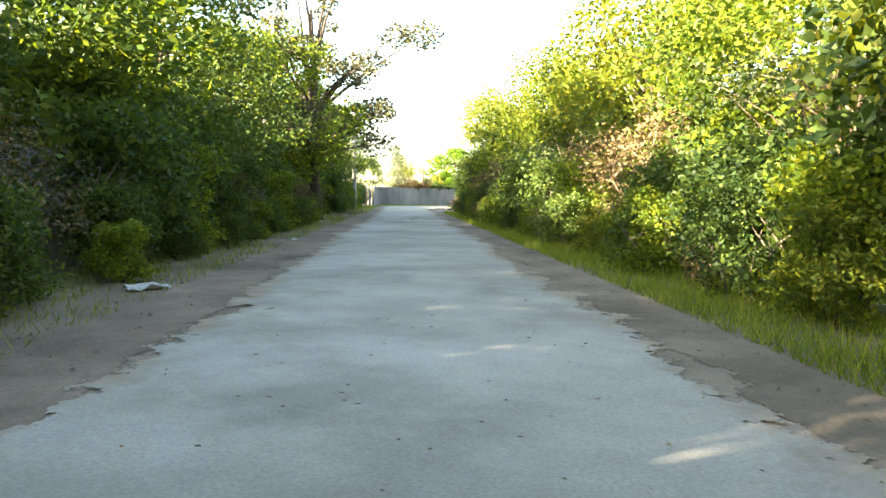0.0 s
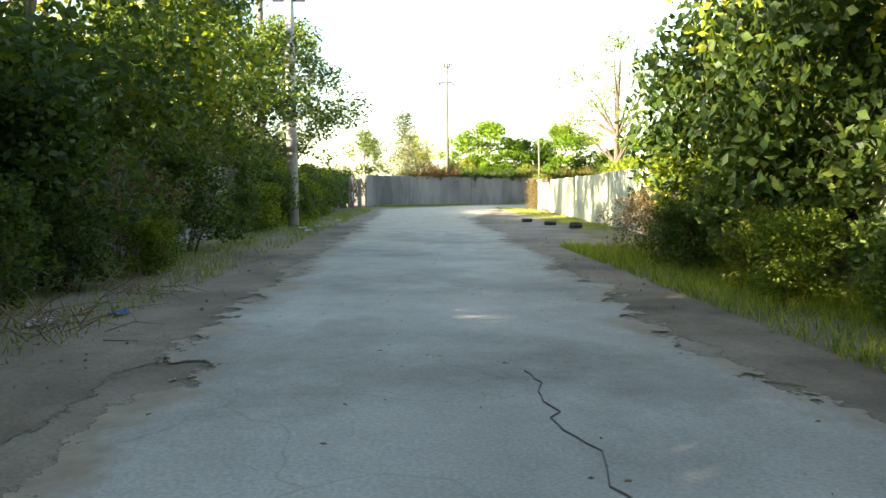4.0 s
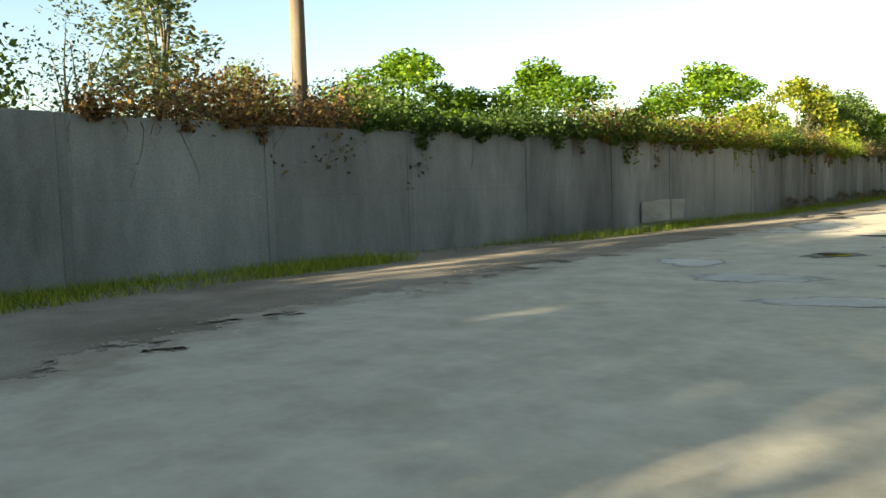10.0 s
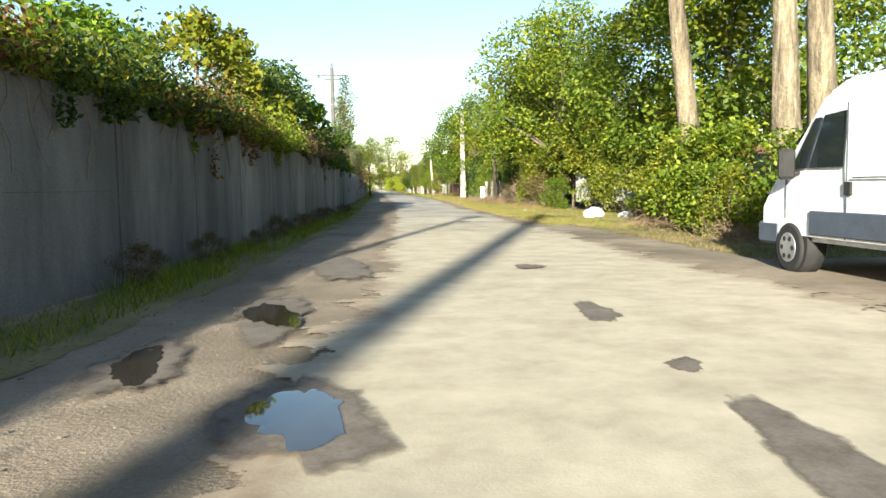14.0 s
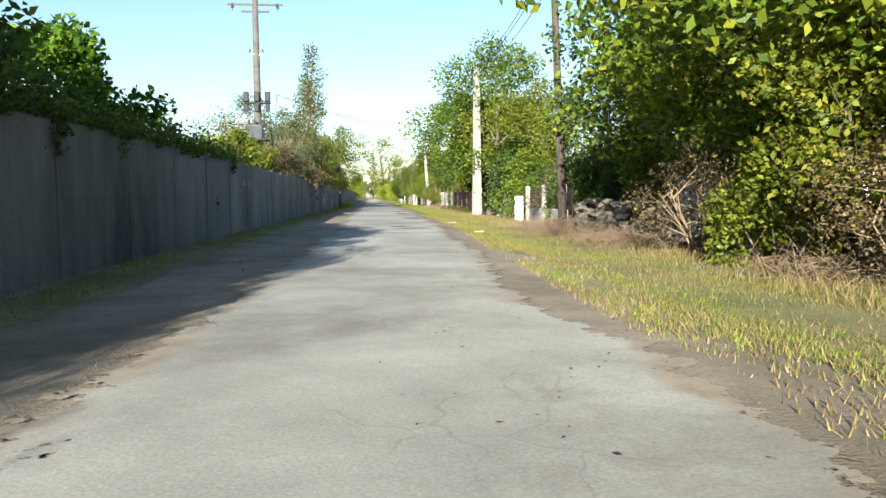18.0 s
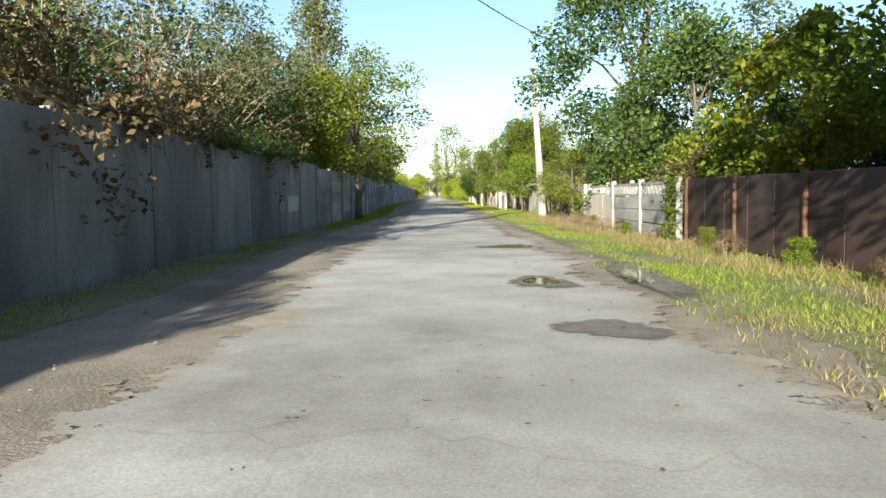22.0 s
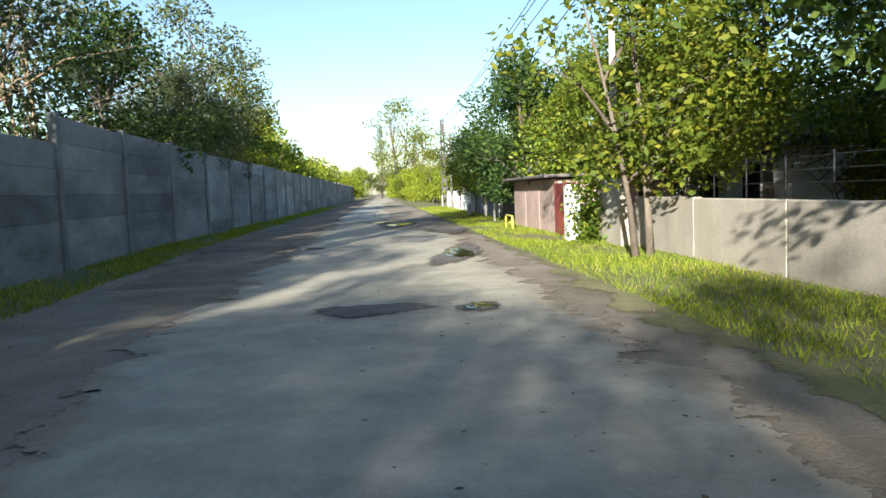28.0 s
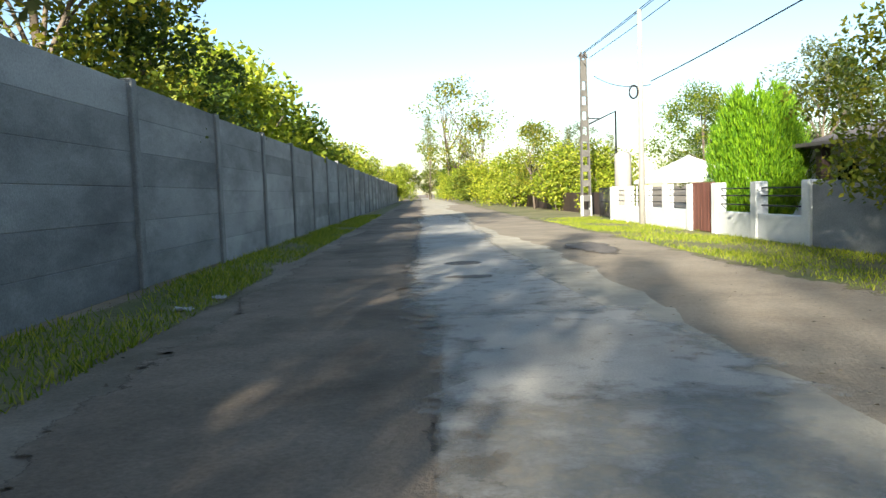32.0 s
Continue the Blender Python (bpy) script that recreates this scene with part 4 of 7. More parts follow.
for s, d, k, lean in ((44.5, 9.7, 0.95, -9), (40.4, 9.9, 1.0, -4), (41.2, 11.2, 1.05, -6)):
    plant("bigpop1", Bm(s, d) @ pose(0, 0, 0, 0, lean, 0) @ pose(0, 0, -0.1, 0, 0, trg.uniform(0, 360)) @ Matrix.Diagonal((k, k, k, 1)), "old leaning poplars by the van")
for i, s in enumerate(np.arange(115.8, 136, 1.7)):
    b_tree(("bush1", "dry1", "bush3", "bush2")[i % 4], s, 11.9 + trg.uniform(-.3, .4), trg.uniform(0.75, 1.05), group="overgrown garden shrubs behind the fence")
for s, d, k in ((131.9, 10.2, 0.62), (129.3, 10.3, 0.6)):
    b_tree("fruit2", s, d, k, group="half-bare saplings before the fence")
for s, d, k in ((131.6, 10.35, 0.6), (136.0, 10.4, 0.5), (129.6, 10.5, 0.62)):
    b_tree("bare1", s, d, k, group="half-bare saplings before the fence")
for s, d, key, k in ((147.6, 10.2, "fruit1", 0.82), (150.4, 10.7, "fruit1", 0.85), (153.5, 11.2, "fruit2", 0.85), (157.3, 12.3, "walnut2", 0.85), (160.5, 11.6, "dark2", 1.05), (163.5, 12.8, "walnut1", 0.85), (167, 13.4, "dark1", 0.85), (171.5, 13.4, "walnut1", 0.8), (178.5, 12.8, "walnut1", 0.7), (183, 12.4, "dark2", 0.85), (167.5, 9.35, "fruit2", 1.05), (171, 11.4, "walnut2", 0.55), (176, 11.2, "fruit1", 1.0), (173.6, 11.3, "walnut2", 0.62), (178.2, 10.9, "fruit2", 0.9), (181.3, 9.9, "dark2", 0.85), (184.5, 10.2, "dark2", 0.8), (187.9, 9.4, "fruit1", 0.95), (194.1, 9.65, "fruit2", 0.78), (158.4, 9.45, "airy2", 0.7)):
    b_tree(key, s, d, k, group="garden trees at the fences")
for s, d, key, k in ((216, 15, "walnut1", 0.62), (209, 16, "airy1", 0.7), (221, 12, "bush4", 1.2), (227, 11, "bush4", 1.35), (233, 10.4, "fruit2", 1.15), (241, 10.2, "bush4", 1.5), (250, 10, "bush4", 1.35), (262, 9.6, "bush4", 1.6), (276, 9.2, "bush3", 1.7), (292, 9, "bush4", 1.8), (310, 8.4, "bush4", 1.8), (332, 8.2, "bush4", 1.9), (236, 14, "airy1", 0.7), (258, 14, "airy2", 0.8)):
    b_tree(key, s, d, k, group="bushes at the street's far end")
for i, s in enumerate(np.arange(58, 200, 2.9)):
    b_tree(("bush2", "bush1", "dark2", "bush2", "bush3")[i % 5], s + trg.uniform(-.6, .6), 16.2 + trg.uniform(-1, 1), trg.uniform(0.95, 1.3) * (0.62 if i % 5 == 2 else 1), group="tall garden bushes behind the fences")
for i, s in enumerate(np.arange(66, 100, 3.1)):
    b_tree(("bush2", "bush1", "bush2")[i % 3], s, 12.3 + trg.uniform(-.4, .5), trg.uniform(0.75, 1.05), group="tall garden bushes behind the fences")
for i in range(9):
    b_tree(("walnut2", "airy2", "walnut1")[i % 3], 405 + 5 * (i % 3), -12 + i * 3.4, trg.uniform(0.9, 1.2), group="far trees")
b_tree("bare2", 322, 9.5, 4.0, label="tall half-dead tree at the far end of the street")
b_tree("bare2", 318, 13, 2.6, label="half-bare tree at the far end of the street")
for i in range(22):
    b_tree(("walnut1", "airy2", "dark2", "poplar1")[i % 4], 340 + 9 * (i % 7) + trg.uniform(-4, 4), -40 + i * 5 + (10 if -6 < -40 + i * 5 < 8 else 0), trg.uniform(0.9, 1.3), group="far trees")
for i in range(16):
    b_tree(("walnut1", "dark1", "ail2")[i % 3], 60 + i * 17, 34 + trg.uniform(-6, 8), trg.uniform(0.8, 1.1), group="far garden trees")
for i in range(14):
    b_tree(("ail1", "walnut2", "bush1")[i % 3], 10 + i * 20, -32 + trg.uniform(-8, 6), trg.uniform(0.8, 1.1), group="far trees behind the wall")


def foliage_run(name, pts_fn, n, mat, size, seed, label, category="climbing plant"):
    """Leaves hung over a run: pts_fn(rng, n) gives the centres."""
    r = np.random.default_rng(seed)
    ob = part(name, quads_mesh(name, leaf_quads(r, pts_fn(r, n), size, 0.5), mat), mat)
    return tagged(ob, label, category, kind="stuff")


def over_wall(s0, s1, z, depth, hang, dx=0.0):
    def f(r, n):
        s = r.uniform(s0, s1, n)
        bump = 0.5 + 0.5 * np.sin(s * 1.3 + s0) * np.sin(s * 0.47)
        d = np.array([left_d(x) for x in s]) + r.normal(0, 1, n) * depth * 0.8 + dx
        zz = z + 0.05 + np.abs(r.normal(0, 1, n)) * hang * (0.35 + 0.8 * bump) - r.uniform(0, 0.22, n)
        cols = r.uniform(s0, s1, max(4, int((s1 - s0) * 1.1)))
        fall = 0.15 + r.exponential(0.2, len(cols)) * (hang / 0.35)
        hung = r.random(n) < 0.14
        pick = r.integers(0, len(cols), n)
        drop = fall[pick] * r.random(n) ** 1.2
        s = np.where(hung, cols[pick] + r.normal(0, 0.2, n) * (1.2 - drop / fall[pick]), s)
        d = np.where(hung, np.array([left_d(x) for x in s]) + 0.04 + np.abs(r.normal(0, 0.06, n)), d)
        zz = np.where(hung, z - drop, zz)
        p = np.array([B(a, b)[:] for a, b in zip(s, d)])
        p[:, 2] = np.maximum(zz, 0.3)
        return p
    return f


for i, (s0, s1, mat, sz, n, hang) in enumerate(((9, 14, L_RUSTY, 0.13, 1500, 0.35), (14, 20, L_DARK, 0.14, 3600, 0.34), (20, 26, L_DARK, 0.14, 3400, 0.36), (20, 27, L_RUSTY, 0.13, 1700, 0.4), (26, 33, L_RUSTY, 0.13, 2600, 0.38), (22, 34, L_LIGHT, 0.14, 2200, 0.34), (34, 46, L_LIGHT, 0.14, 2200, 0.34), (26, 33, L_MID, 0.14, 2000, 0.34), (33, 41, L_DARK, 0.14, 3400, 0.45), (36, 44, L_RUSTY, 0.13, 2000, 0.45), (41, 50, L_MID, 0.14, 3200, 0.4), (50, 58, L_DRY, 0.13, 2600, 0.4), (58, 68, L_DARK, 0.14, 2800, 0.35), (68, 82, L_DARK, 0.14, 2200, 0.28), (108, 116, L_DRY, 0.13, 1500, 0.3), (114, 124, L_DARK, 0.14, 1800, 0.3))):
    foliage_run("wall_creeper", over_wall(s0, s1, 2.5, 0.3, hang, -0.1), int(n * 2.2), mat, sz * 0.68, 300 + i, "tangled creeper with %s leaves over the wall's top" % ("dry brown" if mat is L_DRY else "reddish brown" if mat is L_RUSTY else "green"))


vr = random.Random(909)
vines = bmesh.new()
for k in range(170):
    s = vr.uniform(9, 62) if k < 130 else vr.uniform(108, 126)
    pts, q = [], Vector((s, left_d(s) - 0.15, 2.45 + vr.uniform(0, 0.35)))
    ell = vr.uniform(0.4, 1.5)
    for j in range(6):
        f = j / 5
        ss = s + 0.12 * math.sin(k + 4 * f) + 0.25 * f * math.sin(k * 1.7)
        pts.append(B(ss, left_d(ss) + (-0.2 + 0.24 * min(1, f * 3)) + 0.03 * math.sin(k * 3 + 9 * f), 2.6 - 0.1 * min(1, f * 3) - ell * max(0, f - 0.2)))
    tube(vines, pts, [0.009, 0.009, 0.008, 0.007, 0.005, 0.003], 3, False)
tagged(part("vine_stems", vines, M_TWIG), "thin dry vine stems hanging down the concrete wall", "climbing plant", kind="stuff")


def ivy_box(u0, u1, v, z1, thick):
    def f(r, n):
        u = r.uniform(u0, u1, n)
        z = r.uniform(0.1, 1, n) ** 0.8 * (z1 + 0.25 * np.sin(u * 1.1))
        vv = v + np.abs(r.normal(0, 1, n)) * thick
        p = np.array([A(a, b)[:] for a, b in zip(u, vv)])
        p[:, 2] = z
        return p
    return f


for i, u in enumerate(np.arange(62, 95, 5.5)):
    foliage_run("wall_ivy", ivy_box(u, u + 5.6, -5.35, 2.25, 0.22), 5200, (L_DARK, L_MID)[i % 2] if i < 5 else L_DARK, 0.13, 400 + i, "dense green ivy covering the boundary wall", "ivy")
foliage_run("dry_vine", lambda r, n: np.array([A(87.4 + a * 0.8, 7.35 + b, max(0.1, c))[:] for a, b, c in zip(r.normal(0, .5, n), r.normal(0, .25, n), r.uniform(0, 2.1, n) ** 0.9)]), 9000, L_DRY, 0.075, 431, "dry brown vine tangled over the corner pillar")
foliage_run("dry_vine", lambda r, n: np.array([B(171.2 + a, 9.35 + b, c)[:] for a, b, c in zip(r.normal(0, .35, n), r.normal(0, .2, n), r.uniform(0, 1.4, n))]), 1200, L_MID, 0.12, 432, "green vine climbing beside the white pier")
foliage_run("dry_vine", lambda r, n: np.array([B(115.4 + a, 10.0 + b, c)[:] for a, b, c in zip(r.normal(0, .12, n), r.normal(0, .1, n), r.uniform(0, 1.7, n))]), 350, L_LIGHT, 0.12, 433, "green vine on a concrete fence post")


def blades(name, spots, mat, height, seed, label, width=0.012):
    """Grass: one blade, three corners, at each spot."""
    r = np.random.default_rng(seed)
    n = len(spots)
    hgt = height * r.uniform(0.35, 1.25, n)
    lean = r.normal(0, 0.45, (n, 2)) * hgt[:, None]
    wv = r.normal(size=(n, 2))
    wv = wv / np.linalg.norm(wv, axis=1)[:, None] * width * r.uniform(0.7, 1.8, n)[:, None]
    base = np.concatenate([spots, np.zeros((n, 1))], 1)
    w3 = np.concatenate([wv, np.zeros((n, 1))], 1)
    tip = base + np.concatenate([lean, hgt[:, None]], 1)
    ob = part(name, quads_mesh(name, np.stack([base - w3, base + w3, tip], 1), mat, 3), mat)
    return tagged(ob, label, "grass", kind="stuff")


def strip_spots(fn, a0, a1, b0, b1, n, seed, patchy=0.5):
    r = np.random.default_rng(seed)
    a, b = r.uniform(a0, a1, n), r.uniform(b0, b1, n)
    keep = (np.sin(a * 0.9 + b * 2.1) * np.sin(a * 0.37 - b * 1.3 + seed) + r.uniform(-1, 1, n) * 0.8) > -patchy
    return np.array([fn(x, y)[:2] for x, y in zip(a[keep], b[keep])])


def lefts(s, d):
    return B(s, left_d(s) + d)


blades("grass", strip_spots(B, 36, 105, 6.9, 10.8, 150000, 1, 0.3), L_DRYGRASS, 0.062, 51, "dry yellow grass on the verge", 0.0045)
blades("grass", strip_spots(B, 44, 110, 7.0, 10.6, 90000, 2, -0.1), L_GRASS, 0.075, 52, "green grass tufts on the verge", 0.0045)
blades("grass", strip_spots(B, 104, 172, 7.65, 10.5, 130000, 3, 0.0), L_GRASS, 0.07, 53, "green verge grass", 0.006)
blades("grass", strip_spots(B, 112, 130, 8.6, 10.6, 11400, 4, 0.2), L_DRYGRASS, 0.11, 54, "dry straw on the verge", 0.0045)
# Sunny verge: same grass in the lighter tone, sunlight put into the colour.
blades("grass", strip_spots(B, 160, 215, 7.6, 10.0, 85000, 5, 0.05), L_SUNLIT, 0.075, 55, "short verge grass with sunlit yellow-green put into its colour", 0.0075)
blades("grass", strip_spots(lefts, 128, 230, 0.1, 1.45, 80000, 6, 0.15), L_GRASS, 0.10, 56, "green grass strip along the slab wall", 0.0075)
blades("grass", strip_spots(lefts, 26, 128, 0.05, 1.2, 26000, 7, -0.1), L_GRASS, 0.10, 57, "patchy weeds along the concrete wall", 0.0048)
blades("grass", strip_spots(A, -10, 56, 2.9, 4.8, 90000, 8, 0.6), L_GRASS, 0.19, 58, "tall green roadside grass", 0.0048)
blades("grass", strip_spots(A, -10, 92, -4.7, -2.9, 28500, 9, 0.3), L_GRASS, 0.13, 59, "roadside weeds in the shade", 0.0048)
blades("grass", strip_spots(A, 62, 92, 5.2, 6.8, 11400, 10, 0.2), L_GRASS, 0.115, 60, "grass along the painted fence", 0.0048)
blades("grass", strip_spots(lefts, 4, 30, 0.05, 0.7, 2600, 11, 0.0), L_GRASS, 0.144, 61, "weeds at the foot of the end wall", 0.0048)


blades("grass", strip_spots(B, 60, 136, 8.7, 10.5, 34000, 14, 0.1), L_DRYGRASS, 0.2, 63, "dry straw standing along the fences", 0.005)
blades("grass", strip_spots(lefts, 17, 60, 0.05, 1.1, 16000, 15, 0.1), L_GRASS, 0.2, 64, "tall weeds at the foot of the concrete wall", 0.006)
for i, s in enumerate(np.arange(34.5, 66, 2.9)):
    b_tree("dry1", s + trg.uniform(-.6, .6), left_d(s) + trg.uniform(0.3, 0.7), trg.uniform(0.14, 0.24), group="weeds at the foot of the wall")
for i, s in enumerate(np.arange(104.5, 136, 2.3)):
    b_tree(("bush3", "dry1", "bush1", "dry1")[i % 4], s + trg.uniform(-.6, .6), 9.95 + trg.uniform(-.2, .15), trg.uniform(0.1, 0.19), group="weeds at the foot of the fences")


def road_side(s, d):
    return B(s, 6.15 + 1.15 * min(1, max(0, (s - 64) / 30)) + d)


blades("grass", strip_spots(road_side, 46, 96, -0.05, 1.0, 26000, 16, 0.0), L_DRYGRASS, 0.07, 65, "thin dry grass creeping to the road's edge", 0.005)
blades("grass", strip_spots(road_side, 46, 96, 0.05, 1.2, 26000, 17, 0.0), L_GRASS, 0.06, 66, "thin green grass creeping to the road's edge", 0.005)


def fallen(fn, a0, a1, b0, b1, n, seed, mat, label, size=0.045):
    """Fallen leaves lying flat, thicker where drifts gather."""
    r = np.random.default_rng(seed)
    a, b = r.uniform(a0, a1, n), b0 + (b1 - b0) * r.beta(1.3, 2.2, n)
    keep = np.sin(a * 0.7 + seed) * np.sin(a * 0.23 + b) + r.uniform(-1, 1, n) > -0.2
    c = np.array([fn(x, y)[:] for x, y in zip(a[keep], b[keep])])
    q = leaf_quads(r, c, size, 0.0, 0.7)
    q[:, :, 2] = 0.045 + np.maximum(0, (q[:, :, 2] - q[:, :, 2].mean(1, keepdims=True)) * 0.35)
    return tagged(part("fallen_leaves", quads_mesh("fallen_leaves", q, mat), mat), label, "leaves", kind="stuff")


fallen(lefts, 6, 60, 0.15, 2.6, 9000, 91, L_DRY, "drift of dry brown leaves at the wall's foot")
fallen(lefts, 60, 130, 0.1, 2.2, 7000, 92, L_DRY, "dry brown leaves along the wall")
fallen(lefts, 130, 215, 0.1, 2.0, 5000, 93, L_DRY, "dry leaves on the grass along the slab wall")
fallen(lambda s, d: B(s, 10.6 - d), 36, 110, 0.0, 4.2, 12000, 94, L_DRY, "dry leaves scattered over the verge")
fallen(lambda s, d: B(s, 10.7 - d), 70, 84, 0.0, 1.7, 16000, 103, L_DRY, "thick brown leaf litter before the stone wall", 0.06)
fallen(lambda s, d: B(s, 10.4 - d), 110, 200, 0.0, 3.2, 9000, 95, L_DRY, "dry leaves scattered over the verge")
fallen(lambda s, d: B(s, 10.4 - d), 100, 190, 0.0, 4.0, 2500, 96, L_FALLEN, "small yellow leaves scattered on the verge")
fallen(lambda u, v: A(u, 4.6 - v), -10, 60, 0.0, 2.4, 8000, 97, L_DRY, "dry leaves on the lane's soil shoulder")
fallen(lambda u, v: A(u, -4.8 + v), -10, 92, 0.0, 2.5, 9000, 98, L_DRY, "dry leaves on the lane's soil shoulder")
fallen(lambda u, v: A(u, 7.0 - v), 60, 90, 0.0, 2.2, 3000, 99, L_DRY, "dry leaves below the painted fence")
fallen(lambda s, d: B(s, 6.9 - d), 36, 200, 0.0, 3.6, 4200, 101, L_DRY, "dry leaves blown over the road", 0.04)
fallen(lambda u, v: A(u, 2.6 - v), -8, 92, 0.0, 4.8, 3200, 102, L_DRY, "dry leaves blown over the lane", 0.04)
blades("grass", strip_spots(lambda s, d: B(s, left_d(s) + d), 4.5, 14, 0.15, 1.5, 9000, 12, 0.4), L_GRASS, 0.16, 62, "green weeds at the foot of the end wall", 0.006)

# ---- things along the first street ----
def pole_round(m, h, r0, r1, mat, label, group="utility poles"):
    ob = thing("utility_pole", m, label, "utility pole", group)
    part("shaft", tube(bmesh.new(), [(0, 0, -0.1), (0, 0, h * 0.5), (0, 0, h)], [r0, (r0 + r1) / 2, r1], 12), mat, ob)
    return ob


def insulator(parent, x, y, z, s=1.0):
    bm = bmesh.new()
    tube(bm, [(x, y, z), (x, y, z + 0.1 * s)], [0.015 * s, 0.015 * s], 6)
    for k in range(3):
        tube(bm, [(x, y, z + (0.1 + 0.06 * k) * s), (x, y, z + (0.14 + 0.06 * k) * s)], [0.07 * s, 0.035 * s], 8)
    return part("insulator", bm, M_CERAM, parent)


def arm(parent, z, w, mat=M_DARK, ins=True, y=0.0):
    part("crossarm", cube(-w, -0.05 + y, z - 0.05, w, 0.05 + y, z + 0.05, 0.01), mat, parent)
    if ins:
        for x in (-w * 0.92, 0.0 + w * 0.3, w * 0.92):
            insulator(parent, x, y, z + 0.05)


mast = pole_round(Bm(-2.95, -9.0), 17.0, 0.30, 0.24, M_POLE, "tall thick concrete mast behind the overgrown wall")
arm(mast, 16.4, 1.2, M_POLE)
# junction pole with two rings of arms
pa = pole_round(Am(104.8, 2.5), 12.0, 0.17, 0.10, M_WOOD, "tall grey-brown utility pole with drooping arms behind the end wall")
for k in range(4):
    a = math.radians(45 + 90 * k)
    part("crossarm", tube(bmesh.new(), [(0, 0, 10.3), (0.5 * math.cos(a), 0.5 * math.sin(a), 10.4), (1.0 * math.cos(a), 1.0 * math.sin(a), 10.15)], [0.03, 0.035, 0.05], 6), M_DARK, pa)
for k in range(6):
    a = math.radians(60 * k)
    part("crossarm", rod((0, 0, 11.6), (0.42 * math.cos(a), 0.42 * math.sin(a), 11.65), 0.025), M_DARK, pa)
    insulator(pa, 0.42 * math.cos(a), 0.42 * math.sin(a), 11.65, 1.3)
pb = pole_round(Am(108, -17.5), 12.6, 0.19, 0.12, M_OLDCON, "tall concrete utility pole beyond the overgrown wall")
arm(pb, 12.2, 1.0)
arm(pb, 11.4, 0.7)
pf = pole_round(Bm(160, -27), 14.0, 0.2, 0.13, M_POLE, "far utility pole with a crossarm beyond the wall")
arm(pf, 13.2, 1.1, M_POLE)
pc = pole_round(Am(128, -34), 12.0, 0.2, 0.13, M_OLDCON, "far concrete utility pole with crossarms")
arm(pc, 11.2, 0.9)
arm(pc, 10.4, 0.9)
pz = pole_round(Am(66.5, -4.4), 9.2, 0.2, 0.15, M_OLDCON, "dark concrete utility pole half hidden by leaves")
arm(pz, 8.7, 0.8)
arm(pz, 7.7, 0.55)
tp = pole_round(Am(87.3, 7.6), 5.7, 0.06, 0.045, M_WOOD, "thin leaning wooden pole beside the gate")
tp.matrix_basis = Am(87.3, 7.6) @ pose(0, 0, 0, 0, -1.2, 0)
wp = pole_round(Am(92, 15.3), 4.9, 0.06, 0.05, M_STEEL, "thin white metal post behind the fence")
part("lamp_arm", rod((0, 0, 4.6), (0.25, 0, 4.65), 0.03), M_STEEL, wp)


def cable(p, q, sag, r=0.018, name="overhead_cable", label="black overhead cable between poles"):
    pts = [Vector(p).lerp(Vector(q), k / 16) - Vector((0, 0, sag * 4 * (k / 16) * (1 - k / 16))) for k in range(17)]
    return tagged(part(name, tube(bmesh.new(), pts, [r] * 17, 5), M_DARK), label, "cable", "overhead cables")


cable(A(108, -17.5, 12.0), A(104.8, 2.5, 9.6), 0.35)
cable(A(108, -17.5, 11.6), A(104.8, 2.5, 9.5), 0.3)
cable(A(104.8, 2.5, 9.6), B(14, 9.7, 7.2), 0.3)
cable(A(104.8, 2.5, 9.5), B(14, 9.7, 7.0), 0.3)

# low grey wall and overgrown wall on the left of the first street
lw = thing("wall_first_street", Am(0, -5.6), "grey concrete panel wall almost hidden by plants", "wall", kind="structure")
pm = mesh_of("panel", cube(-0.06, 0.02, 0, 0.06, 2.48, 1.9, 0.012), M_WALL)
for i in range(48):
    ob = part("panel", pm, M_WALL, lw)
    ob.location = (0, -22 + i * 2.5, 0)
gpost = mesh_of("post", cube(-0.1, -0.1, 0, 0.1, 0.1, 2.0, 0.012), M_POST)
for i in range(49):
    ob = part("post", gpost, M_POST, lw)
    ob.location = (0, -22 + i * 2.5, 0)

dl = thing("sheet_gate", Am(92.95, -4.9), "dark rusty sheet metal gate leaf standing half open", "gate")
for k in range(3):
    part("sheet", cube(-0.015, 0.02 + 1.26 * k, 0.06, 0.015, 1.26 * (k + 1), 2.0 - 0.02 * k, 0.004), M_POLE, dl)
    part("stile", cube(0.016, 0.02 + 1.26 * k, 0.06, 0.05, 0.07 + 1.26 * k, 1.98), M_RUST, dl)
for z in (0.15, 1.0, 1.85):
    part("rail", cube(0.016, 0.08, z, 0.05, 3.78, z + 0.05), M_RUST, dl)
stp = thing("striped_pole", Am(92.85, -4.6), "thin red and white striped barrier pole standing upright", "post")
for k in range(4):
    part("band", rod((0, 0, 0.58 * k), (0, 0, 0.58 * (k + 1)), 0.03), M_RED if k in (0, 2) else M_WHITE, stp)
hook = tagged(put(part("curved_pipe", tube(bmesh.new(), [(0, 0, 0), (0, 0, 2.2), (0, 0.08, 2.42), (0, 0.3, 2.52), (0, 0.5, 2.5)], [0.025] * 5, 7), M_POLE), Am(93.4, -5.1)), "dark pipe with a curved top beside the gate", "pipe")
# gate posts at the end of the overgrown wall
for u, v, h in ((96.9, -4.95, 2.2), (98.1, -4.5, 2.1)):
    g = thing("gate_post", Am(u, v), "dark concrete gate post at the opening in the wall", "gate post", "gate posts")
    part("shaft", cube(-0.14, -0.14, 0, 0.14, 0.14, h, 0.02), M_POST, g)
    part("cap", cube(-0.17, -0.17, h, 0.17, 0.17, h + 0.06, 0.015), M_POST, g)
